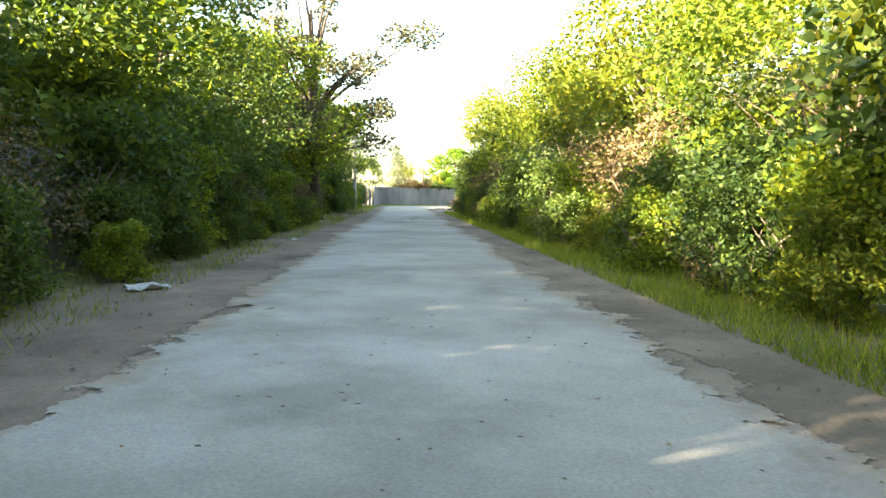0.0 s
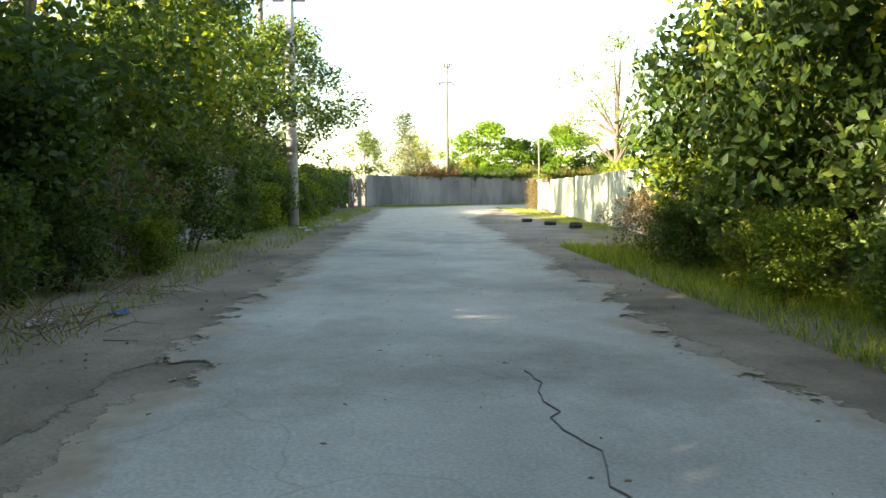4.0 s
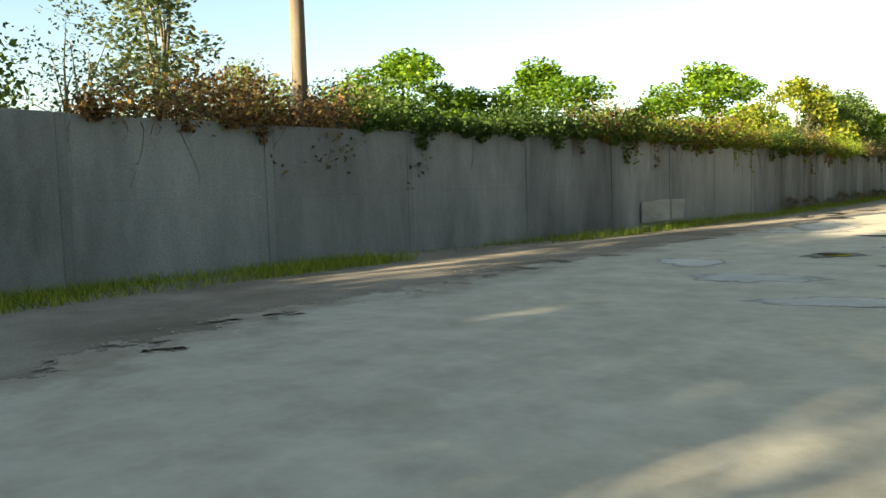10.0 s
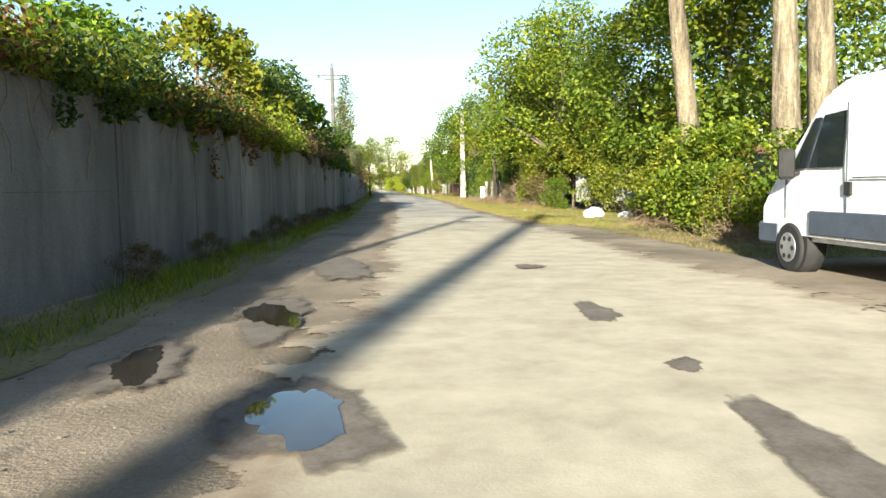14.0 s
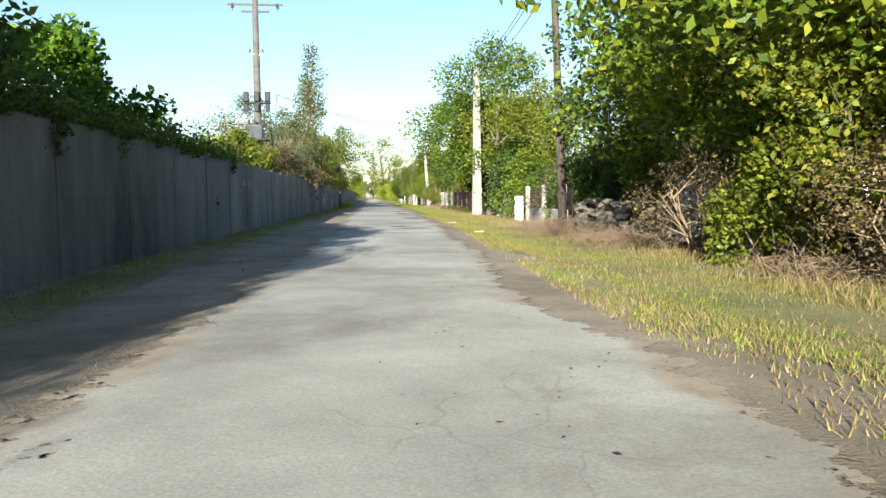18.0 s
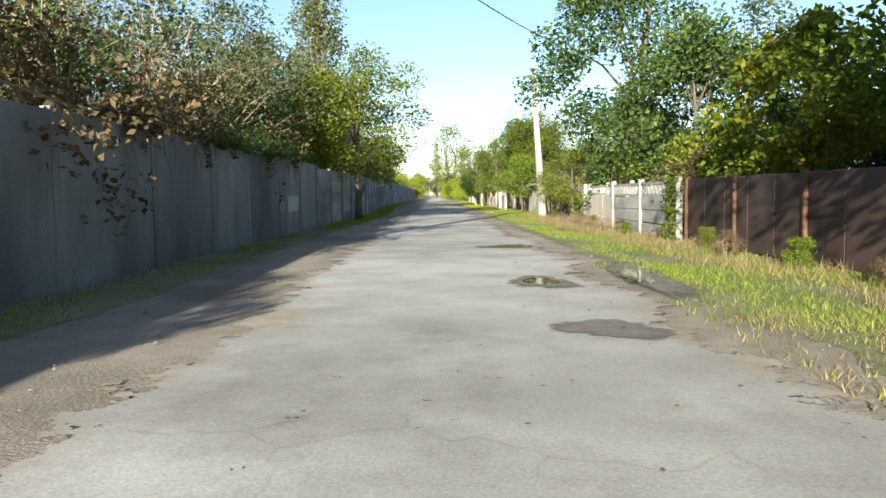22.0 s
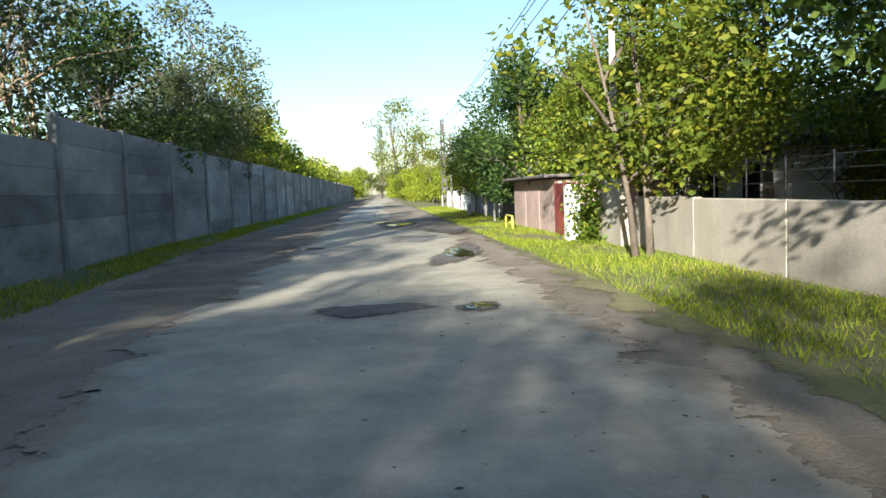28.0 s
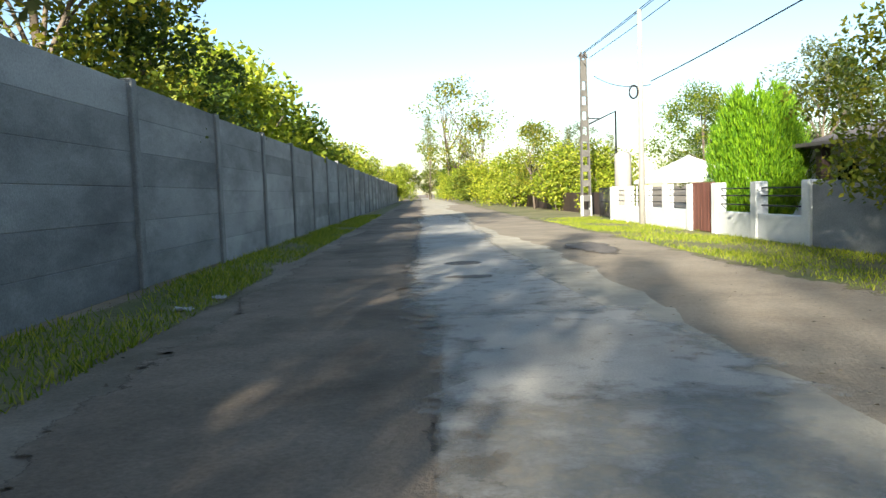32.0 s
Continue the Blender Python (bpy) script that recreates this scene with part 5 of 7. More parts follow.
tagged(put(part("steel_pipe_post", rod((0, 0, 0), (0, 0, 2.6), 0.03), M_STEEL), Am(92.4, -5.2)), "thin pale steel pipe standing by the gap", "post")

# painted sheet fence
fn = thing("sheet_fence", Matrix(), "pale green-white painted sheet metal fence, sunlit", "fence")


def fence_v(u):
    return 5.7 + (u - 57) * 0.062


fm = None
u = 45.0
while u < 80.9:
    p, q = A(u, fence_v(u)), A(u + 1.52, fence_v(u + 1.52))
    ang = math.degrees(math.atan2(-(q - p).x, (q - p).y))
    if fm is None:
        bm = bmesh.new()
        block(bm, -0.012, 0.0, 0.03, 0.012, 1.505, 1.78, 0.004)
        for k in range(3):
            block(bm, -0.022, 0.3 + 0.45 * k, 0.05, -0.012, 0.33 + 0.45 * k, 1.76)
        fm = mesh_of("sheet", bm, M_FENCE)
    ob = part("sheet", fm, M_FENCE, fn)
    ob.matrix_basis = pose(p.x, p.y, trg.uniform(-.02, .02), 0, trg.uniform(-1, 1), ang)
    if int(u) % 3 == 0:
        part("rail", cube(0.015, 0, 1.3, 0.05, 1.5, 1.35), M_RUST, fn).matrix_basis = ob.matrix_basis.copy()
    u += 1.52
gate = thing("metal_gate", Am(83.4, 7.35, 0, -3), "white painted double gate with rusty frame and diagonal braces", "gate")
for k, w in ((0, 2.0), (1, 1.98)):
    y0 = (-2.05, 0.06)[k]
    part("leaf_sheet", cube(-0.012, y0, 0.1, 0.012, y0 + w, 1.68, 0.004), M_WHITE, gate)
    part("frame_bar", cube(-0.035, y0, 1.62, -0.012, y0 + w, 1.68), M_RUST, gate)
    part("frame_bar", cube(-0.035, y0, 0.1, -0.012, y0 + w, 0.16), M_RUST, gate)
    part("brace", rod((-0.03, y0 + (0.1 if k else w - 0.1), 0.2), (-0.03, y0 + (w - 0.5 if not k else 1.5), 1.6) if k else (-0.03, y0 + 0.5, 1.6), 0.035), M_RUST, gate)
for y in (-2.1, 0.0, 2.12):
    part("post", cube(-0.06, y - 0.05, 0, 0.05, y + 0.05, 1.95, 0.008), M_RUST, gate)
cw = thing("corner_wall", Am(85.62, 7.5, 0, -3), "crumbling pale plastered wall end at the street corner", "wall", kind="structure")
part("body", cube(-0.15, 0, 0, 0.15, 1.75, 1.72, 0.03), M_PALE, cw)
part("cap", cube(-0.2, -0.05, 1.72, 0.2, 1.8, 1.83, 0.02), M_WHITE, cw)
wside = thing("wall_corner_side", Bm(10.2, 8.9), "plain concrete boundary wall beyond the corner", "wall", kind="structure")
for i in range(7):
    part("panel", cube(-0.07, i * 2.5 + 0.02, 0, 0.07, i * 2.5 + 2.48, 1.7, 0.012), M_OLDCON, wside)
wside.matrix_basis = Bm(10.2, 8.9, 0, -8)

foliage_run("green_vine", lambda r, n: np.array([A(87.5 + a * 0.8, 7.6 + b, max(0.1, c))[:] for a, b, c in zip(r.normal(0, .6, n), r.normal(0, .25, n), r.uniform(0.2, 2.2, n))]), 3500, L_MID, 0.08, 434, "green vine tangled over the corner pillar")
# old tyres
for u, v, z in ((68.9, 4.1, 0), (66.1, 4.5, 0), (65.2, 5.2, 0), (63.8, 4.9, 0)):
    t = thing("old_tyre", Am(u, v, 0, 0, 0.68), "worn black car tyre lying on the roadside", "tyre", "tyres by the fence")
    bm = bmesh.new()
    prof = [(0.19, 0.02), (0.29, 0.0), (0.31, 0.05), (0.31, 0.14), (0.29, 0.19), (0.19, 0.17), (0.2, 0.1)]
    rows = [[bm.verts.new((r * math.cos(a), r * math.sin(a), zz)) for r, zz in prof] for a in [2 * math.pi * k / 18 for k in range(18)]]
    for k in range(18):
        for j in range(len(prof)):
            bm.faces.new((rows[k][j], rows[(k + 1) % 18][j], rows[(k + 1) % 18][(j + 1) % len(prof)], rows[k][(j + 1) % len(prof)])).smooth = True
    part("casing", bm, M_RUBBER, t)

# ---- the long concrete wall ----
w1 = thing("wall_left_panels", Matrix(), "tall dark stained concrete panel wall", "wall", kind="structure")
bm = block(bmesh.new(), -0.09, 0.04, 0, 0.0, 3.28, 2.42, 0.01)
block(bm, 0.0, 0.12, 1.22, 0.006, 3.2, 2.38, 0.003)
pan = mesh_of("panel", bm, M_WALL)
bm = block(bmesh.new(), -0.12, -0.07, 0, 0.022, 0.07, 2.44, 0.01)
pst = mesh_of("post", bm, M_WALL)
WALL_RUN = [B(k * 0.1, left_d(k * 0.1)) for k in range(43, 1292)]
reach, joints = 2.15, [WALL_RUN[0]]
for p, q in zip(WALL_RUN, WALL_RUN[1:]):
    reach += (q - p).length
    if reach >= 3.3:
        reach -= 3.3
        joints.append(q)
for p, q in zip(joints, joints[1:]):
    ang = math.degrees(math.atan2(-(q - p).x, (q - p).y))
    k = (q - p).length / 3.3
    dz = trg.uniform(-.05, .02)
    part("panel", pan, M_WALL, w1).matrix_basis = pose(p.x, p.y, dz, 0, 0, ang) @ Matrix.Diagonal((1, k, 1, 1))
    part("post", pst, M_WALL, w1).matrix_basis = pose(p.x, p.y, dz, 0, 0, ang)
s = joints[-1].y
w2 = thing("wall_left_slabs", Matrix(), "grey prefabricated concrete slab wall between slotted posts", "wall", kind="structure")
slabs = {}
for L in (3.5, 4.2):
    bm = block(bmesh.new(), -0.06, 0.085, 0.0, 0.0, L - 0.085, 0.4695, 0.008)
    slabs[L] = mesh_of("slab", bm, M_SLAB)
spost = {n: mesh_of("post", block(bmesh.new(), -0.1, -0.1, 0, 0.06, 0.1, 0.47 * n + 0.05, 0.015), M_POST) for n in (5, 6)}
while s < 318:
    L, n = (3.5, 5) if s < 167 else (4.2, 6)
    p, q = B(s, left_d(s)), B(s + L, left_d(s + L))
    ang = math.degrees(math.atan2(-(q - p).x, (q - p).y))
    dz = trg.uniform(-.04, .03)
    part("post", spost[n], M_POST, w2).matrix_basis = pose(p.x, p.y, dz, 0, 0, ang)
    for k in range(n):
        part("slab", slabs[L], M_SLAB, w2).matrix_basis = pose(p.x + trg.uniform(-.006, .006), p.y, dz + 0.47 * k, 0, 0, ang)
    s += L


def wall_mark(s, z, w, h, mat, label, name="paint_patch"):
    p = B(s, left_d(s) + 0.012)
    q = B(s + 1, left_d(s + 1) + 0.012)
    ang = math.degrees(math.atan2(-(q - p).x, (q - p).y))
    pts = [(0, 0), (w * 0.97, 0.02 * h), (w, h * 0.96), (w * 0.5, h), (0.02, h * 0.93)]
    bm = bmesh.new()
    a = [bm.verts.new((0.0, x, y)) for x, y in pts]
    b = [bm.verts.new((0.006, x, y)) for x, y in pts]
    bm.faces.new(b)
    bm.faces.new(a[::-1])
    for k in range(5):
        bm.faces.new((a[k], a[(k + 1) % 5], b[(k + 1) % 5], b[k]))
    return tagged(put(part(name, bm, mat), pose(p.x, p.y, z, 0, 0, ang)), label, "wall mark", "marks on the wall")


wall_mark(23.2, 0.15, 2.9, 0.62, M_OLDCON, "square of paler cement on the wall", "cement_patch")
wall_mark(26.7, 0.3, 0.8, 0.2, M_OLDCON, "small strip of paler cement on the wall", "cement_patch")
for s0, z, w, h in ((83.5, 1.62, 0.5, 0.2), (84.3, 1.66, 0.45, 0.16), (85.0, 1.6, 0.35, 0.2), (91.2, 1.4, 0.3, 0.45), (91.9, 1.55, 0.25, 0.3), (97, 1.2, 0.4, 0.3), (98.2, 1.3, 0.25, 0.35), (102.5, 1.35, 0.3, 0.3), (53.5, 1.8, 0.8, 0.28)):
    wall_mark(s0, z, w, h, M_CONC, "faded pale paint smear on the dark wall")
wall_mark(121.8, 0.72, 1.7, 0.52, M_LITTER, "white rectangle of fresh paint on the wall")
wall_mark(120.6, 0.7, 0.7, 0.4, M_CONC, "faded pale paint smear on the dark wall")
wall_mark(122.8, 0.35, 0.5, 0.35, M_CONC, "faded pale paint smear on the dark wall")
wall_mark(147.6, 1.5, 0.7, 0.3, M_CONC, "faded pale paint smear on the dark wall")
wall_mark(180.2, 2.1, 0.25, 0.5, M_CONC, "pale flaked spot near the wall's top")

# ---- transformer pole behind the wall ----
tpole = pole_round(Bm(102.0, -2.75), 13.3, 0.27, 0.16, M_POLE, "tall concrete transformer pole rising behind the wall")
arm(tpole, 12.5, 1.6, M_POLE, False)
arm(tpole, 12.1, 0.8, M_POLE, False)
for x in (-1.3, 1.3):
    insulator(tpole, x, 0, 12.15, 1.6)
insulator(tpole, 0, 0, 13.25, 1.6)
arm(tpole, 9.6, 0.4, M_STEEL)
sw = part("switch_frame", cube(-0.75, -0.25, 6.75, 0.75, 0.25, 6.83), M_DARK, tpole)
for x in (-0.62, 0.0, 0.62):
    part("fuse_switch", cube(x - 0.15, -0.4, 6.83, x + 0.15, -0.1, 7.4, 0.03), M_DARK, tpole)
    part("fuse_switch", cube(x - 0.12, -0.35, 6.25, x + 0.12, -0.1, 6.7, 0.03), M_DARK, tpole)
part("platform", cube(-0.75, -0.95, 4.55, 0.6, 0.5, 4.62), M_DARK, tpole)
for x in (-0.6, 0.45):
    part("platform_brace", rod((x, -0.85, 4.55), (0, 0, 3.70), 0.035), M_DARK, tpole)
tr = part("transformer_tank", cube(-0.6, -0.9, 4.62, 0.35, -0.25, 5.45, 0.03), M_TANK, tpole, "grey finned transformer tank")
for k in range(8):
    part("cooling_fin", cube(-0.56 + 0.115 * k, -0.98, 4.70, -0.53 + 0.115 * k, -0.9, 5.35), M_TANK, tr)
for x in (-0.45, -0.12, 0.2):
    bush = bmesh.new()
    for k in range(4):
        tube(bush, [(x, -0.55, 5.45 + 0.09 * k), (x, -0.55, 5.02 + 0.09 * k)], [0.08, 0.04], 8)
    part("bushing", bush, M_CERAM, tr)
part("down_pipe", rod((1.0, 0, 2.0), (0.75, 0, 5.0), 0.05), M_DARK, tpole)
part("side_cable", tube(bmesh.new(), [(0.15, 0, 7.2), (0.6, 0, 6.2), (1.0, 0, 6.3), (1.15, 0, 7.3)], [0.02] * 4, 5), M_DARK, tpole)
cable(B(102.0, -1.7, 7.3), B(131, 9.9, 7.6), 0.5)


# ---- ladder-holed concrete poles ----
def ladder_pole(m, h, w, label, white=False, lamp=False, band=False, dp=0.09, mat=M_CONC):
    ob = thing("concrete_pole", m, label, "utility pole", "street poles")
    # two flanges and rungs leave open windows in the lower part
    def taper(z):
        return 1 - 0.42 * z / h
    for sx in (-1, 1):
        bm = bmesh.new()
        lo, hi = w * 0.5, w * 0.5 * taper(h)
        vs = []
        for z, k in ((0, lo), (h, hi)):
            fl = 0.055
            vs.append([bm.verts.new((sx * k - (fl if sx > 0 else 0), -dp * taper(z), z)), bm.verts.new((sx * k + (0 if sx > 0 else fl), -dp * taper(z), z)), bm.verts.new((sx * k + (0 if sx > 0 else fl), dp * taper(z), z)), bm.verts.new((sx * k - (fl if sx > 0 else 0), dp * taper(z), z))])
        for k in range(4):
            bm.faces.new((vs[0][k], vs[0][(k + 1) % 4], vs[1][(k + 1) % 4], vs[1][k]))
        bm.faces.new(vs[0][::-1])
        bm.faces.new(vs[1])
        part("flange", bm, mat, ob)
    z = 0.0
    while z < h - 0.3:
        k = w * 0.5 * taper(z) - 0.04
        gap = 0.28 if z < h * 0.8 else 0.9
        part("rung", cube(-k, -dp * 0.6 * taper(z), z, k, dp * 0.6 * taper(z), min(h, z + gap)), mat, ob)
        z += gap + 0.36
    if band:
        part("paint_band", cube(-w * 0.5 * taper(1.4) - 0.003, -dp - 0.003, 1.4, w * 0.5 * taper(1.4) + 0.003, dp + 0.003, 1.62, 0.004), M_BAND, ob, "faded yellow paint band")
    if white:
        part("limewash", cube(-w * 0.5 - 0.004, -0.094, 0.0, -w * 0.5 + 0.06, 0.094, 0.9, 0.003), M_LIME, ob, "limewashed pole foot")
        part("limewash", cube(w * 0.5 - 0.06, -0.094, 0.0, w * 0.5 + 0.004, 0.094, 0.9, 0.003), M_LIME, ob, "limewashed pole foot")
    if lamp:
        la = part("lamp_arm", tube(bmesh.new(), [(0, -0.1, h - 0.9), (-0.4, -0.15, h - 0.62), (-0.75, -0.2, h - 0.5)], [0.025] * 3, 6), M_STEEL, ob)
        part("lamp_head", cube(-1.05, -0.28, h - 0.53, -0.7, -0.12, h - 0.44, 0.02), M_STEEL, la, "grey street lamp head")
    return ob


ladder_pole(Bm(100.3, 10.05, 0, 100), 8.6, 0.5, "pale concrete street pole with ladder holes and a lamp", lamp=True, band=True, dp=0.22)
pg = ladder_pole(Bm(136.6, 10.0, 0, 72), 7.6, 0.36, "pale concrete street pole with ladder holes, leaning slightly", band=True, dp=0.14)
pg.matrix_basis = Bm(136.6, 10.0) @ pose(0, 0, 0, 0, -3.6, 0) @ pose(0, 0, 0, 0, 0, 100)
ladder_pole(Bm(172.2, 10.2, 0, 72), 7.6, 0.32, "pale concrete street pole among garden trees", lamp=True)
pj = ladder_pole(Bm(216.7, 10.0, 0, 15), 7.0, 0.46, "dark concrete pole with ladder holes and limewashed foot", white=True, mat=M_POLE)
part("bracket", tube(bmesh.new(), [(0.1, 0, 3.9), (1.5, 0, 4.5), (1.5, 0, 2.6)], [0.05] * 3, 6), M_DARK, pj)
part("bracket", rod((0.1, 0, 4.2), (0.7, 0, 4.18), 0.03), M_DARK, pj)
for k in range(3):
    insulator(pj, -0.15 + 0.15 * k, 0, 6.65)
wpo = pole_round(Bm(207.6, 9.75), 6.6, 0.1, 0.07, M_CONC, "slender pale concrete service pole at the garden wall", "street poles")
part("cable_coil", tube(bmesh.new(), [(-0.25 + 0.13 * math.cos(a), -0.12, 4.1 + 0.2 * math.sin(a)) for a in np.linspace(0, 6.28, 14)], [0.03] * 14, 5), M_DARK, wpo)
pd = pole_round(Bm(81.4, 10.3), 9.5, 0.15, 0.11, M_DBARK, "brown wooden pole leaning at the verge", "street poles")
pd.matrix_basis = Bm(81.4, 10.3) @ pose(0, 0, 0, 0, -2.2, 0)
for (s0, d0, h0), (s1, d1, h1) in (((100.3, 10.0, 8.2), (136.6, 9.8, 7.3)), ((136.6, 9.8, 7.3), (172.2, 10.1, 7.4)), ((172.2, 10.1, 7.4), (216.7, 10.0, 6.8)), ((81.4, 10.2, 9.2), (100.3, 10.0, 8.3))):
    for off, dz in ((-0.25, 0.0), (0.0, 0.12), (0.28, -0.05)):
        cable(B(s0, d0 + off, h0 + dz), B(s1, d1 + off, h1 + dz), 0.45, 0.014)
cable(B(172.2, 10.4, 6.6), B(206.7, 9.8, 4.3), 0.5, 0.016)
cable(B(206.7, 9.8, 4.2), B(215.6, 10.2, 5.8), 0.2, 0.014)

# ---- parked van ----
van = thing("parked_van", Bm(30.0, 6.45, 0, -0.6), "white high-roofed panel van parked on the verge", "van")
prof = [(0.0, 0.42), (0.0, 2.18), (0.18, 2.40), (3.55, 2.42), (3.95, 2.28), (4.55, 1.42), (5.05, 1.16), (5.28, 0.86), (5.28, 0.42)]
bm = bmesh.new()
LV = [bm.verts.new((0.0 + 0.10 * max(0, (z - 1.2)) / 1.2, y, z)) for y, z in prof]
RV = [bm.verts.new((1.98 - 0.10 * max(0, (z - 1.2)) / 1.2, y, z)) for y, z in prof]
bm.faces.new(LV[::-1])
bm.faces.new(RV)
for k in range(len(prof)):
    bm.faces.new((LV[k], LV[(k + 1) % len(prof)], RV[(k + 1) % len(prof)], RV[k]))
bmesh.ops.bevel(bm, geom=list(bm.edges), offset=0.07, segments=3, affect='EDGES')
bmesh.ops.recalc_face_normals(bm, faces=bm.faces)
part("body", bm, M_VAN, van)
for y in (1.05, 4.5):
    for x, sgn in ((0.02, -1), (1.96, 1)):
        arch = part("wheel_arch", tube(bmesh.new(), [(x - sgn * 0.25, y, 0.36), (x + sgn * 0.012, y, 0.36)], [0.40, 0.40], 24), M_RUBBER, van)
        wh = part("wheel", tube(bmesh.new(), [(x - sgn * 0.16, y, 0.32), (x - sgn * 0.13, y, 0.32), (x + sgn * 0.03, y, 0.32), (x + sgn * 0.05, y, 0.32)], [0.28, 0.325, 0.325, 0.29], 24), M_RUBBER, van)
        part("rim", tube(bmesh.new(), [(x + sgn * 0.052, y, 0.32), (x + sgn * 0.06, y, 0.32)], [0.2, 0.19], 18), M_STEEL, wh)
        for k in range(6):
            a = k * math.pi / 3
            part("rim_hole", tube(bmesh.new(), [(x + sgn * 0.058, y + 0.13 * math.cos(a), 0.32 + 0.13 * math.sin(a)), (x + sgn * 0.066, y + 0.13 * math.cos(a), 0.32 + 0.13 * math.sin(a))], [0.035, 0.035], 8), M_RUBBER, wh)
part("side_moulding", cube(-0.03, 1.5, 0.52, 0.012, 4.02, 0.82, 0.01), M_PLASTIC, van, "dark blue-grey rubbing strip")
part("side_moulding", cube(-0.03, 0.1, 0.52, 0.012, 0.6, 0.82, 0.01), M_PLASTIC, van, "dark blue-grey rubbing strip")
part("front_bumper", cube(-0.01, 4.78, 0.32, 1.99, 5.36, 0.66, 0.05), M_PLASTIC, van, "dark plastic bumper")


def quad(pts):
    bm = bmesh.new()
    bm.faces.new([bm.verts.new(p) for p in pts])
    r = bmesh.ops.extrude_face_region(bm, geom=list(bm.faces))
    for v in r["geom"]:
        if isinstance(v, bmesh.types.BMVert):
            v.co.x += 0.02
    bmesh.ops.recalc_face_normals(bm, faces=bm.faces)
    return bm


part("door_window", quad([(-0.004, 3.38, 1.36), (-0.004, 4.1, 1.36), (0.03, 3.82, 2.0), (0.03, 3.38, 2.02)]), M_GLASS, van)
part("quarter_window", quad([(-0.004, 4.16, 1.36), (-0.004, 4.52, 1.34), (0.03, 4.02, 1.98), (0.03, 3.9, 1.98)]), M_GLASS, van)
part("windscreen", cube(0.2, 0, 0, 1.78, 0.02, 0.95, 0.005, pose(0, 3.99, 2.24, -124, 0, 0)), M_GLASS, van)
part("door_handle", cube(-0.02, 3.2, 1.02, 0.01, 3.34, 1.18, 0.01), M_RUBBER, van)
part("door_seam", cube(-0.006, 3.30, 0.5, 0.004, 3.315, 2.1), M_PLASTIC, van)
part("door_seam", cube(-0.006, 4.62, 0.7, 0.004, 4.635, 1.35), M_PLASTIC, van)
part("door_seam", cube(-0.006, 1.9, 1.22, 0.004, 3.2, 1.235), M_PLASTIC, van)
mi = part("mirror", cube(-0.26, 4.3, 1.22, -0.04, 4.42, 1.62, 0.04), M_RUBBER, van)
part("mirror_arm", rod((-0.06, 4.36, 1.3), (0.03, 4.36, 1.3), 0.03), M_RUBBER, mi)
part("headlight", cube(0.05, 4.98, 0.82, 0.5, 5.24, 1.05, 0.03), M_GLASS, van)
part("tail_light", cube(-0.012, 0.0, 0.85, 0.1, 0.06, 1.3, 0.01), M_RED, van)


# ---- fences and walls on the open side ----
def run(name, s0, s1, d, h, mat, label, category="fence", piece="panel", L=2.5, th=0.14, z=0.0, cap=None, kind_="", d1=None, tilt=0.0):
    """A straight run of panels from s0 to s1."""
    ob = thing(name, Bm(s0, d), label, category, kind=kind_)
    n = max(1, round((s1 - s0) / L))
    step = (s1 - s0) / n
    me = mesh_of(piece, cube(0, 0.008, 0, th, step - 0.008, h, 0.015), mat)
    cm = mesh_of("cap", cube(-0.03, 0.0, h + 0.003, th + 0.03, step, h + 0.06, 0.012), cap) if cap else None
    for i in range(n):
        o = part(piece, me, mat, ob)
        o.location = ((0 if d1 is None else (d1 - d) * i / n), i * step, z + trg.uniform(-.012, .012))
        if tilt:
            o.rotation_euler = (0, radians(trg.uniform(-tilt, tilt)), 0)
        if cm:
            c = part("cap", cm, cap, ob)
            c.location = o.location
    return ob


def corrugated(w, h, pitch=0.15, depth=0.022):
    bm = bmesh.new()
    n = int(w / pitch * 4)
    prev = None
    for i in range(n + 1):
        y = w * i / n
        x = depth * (0, 1, 1, 0)[i % 4]
        row = [bm.verts.new((x, y, 0)), bm.verts.new((x, y, h)), bm.verts.new((x + 0.006, y, h)), bm.verts.new((x + 0.006, y, 0))]
        if prev:
            for k in range(4):
                bm.faces.new((prev[k], prev[(k + 1) % 4], row[(k + 1) % 4], row[k]))
        prev = row
    return bm


def sheet_run(s0, s1, d, d1, z, h, mat, label, tilt=2.0):
    ob = thing("corrugated_fence", Matrix(), label, "fence")
    n = max(1, round((s1 - s0) / 1.05))
    me = mesh_of("sheet", corrugated((s1 - s0) / n + 0.04, h), mat)
    for i in range(n):
        s = s0 + (s1 - s0) * i / n
        o = part("sheet", me, mat, ob)
        p = B(s, d + (d1 - d) * i / n, z + trg.uniform(-.05, .05))
        a = B(s0, d)
        b = B(s1, d1)
        o.matrix_basis = pose(p.x + 0.012 * (i % 2), p.y, p.z, 0, trg.uniform(-tilt, tilt), math.degrees(math.atan2(-(b - a).x, (b - a).y)))
    for i in range(0, n + 1, 2):
        s = s0 + (s1 - s0) * i / n
        p = B(s, d + (d1 - d) * i / n + 0.06)
        part("post", cube(0.03, -0.04, 0, 0.1, 0.04, z + h - 0.1), M_RUST, ob).matrix_basis = pose(p.x, p.y, 0, 0, 0, 1)
    return ob


sheet_run(36, 47, 12.2, 12.4, 0.5, 1.5, M_ZINC, "weathered corrugated sheet fence in the shade of trees")
sheet_run(47, 60.5, 12.4, 10.7, 0.38, 1.38, M_ZINC, "whitish corrugated sheet fence raised over rubble, sunlit")
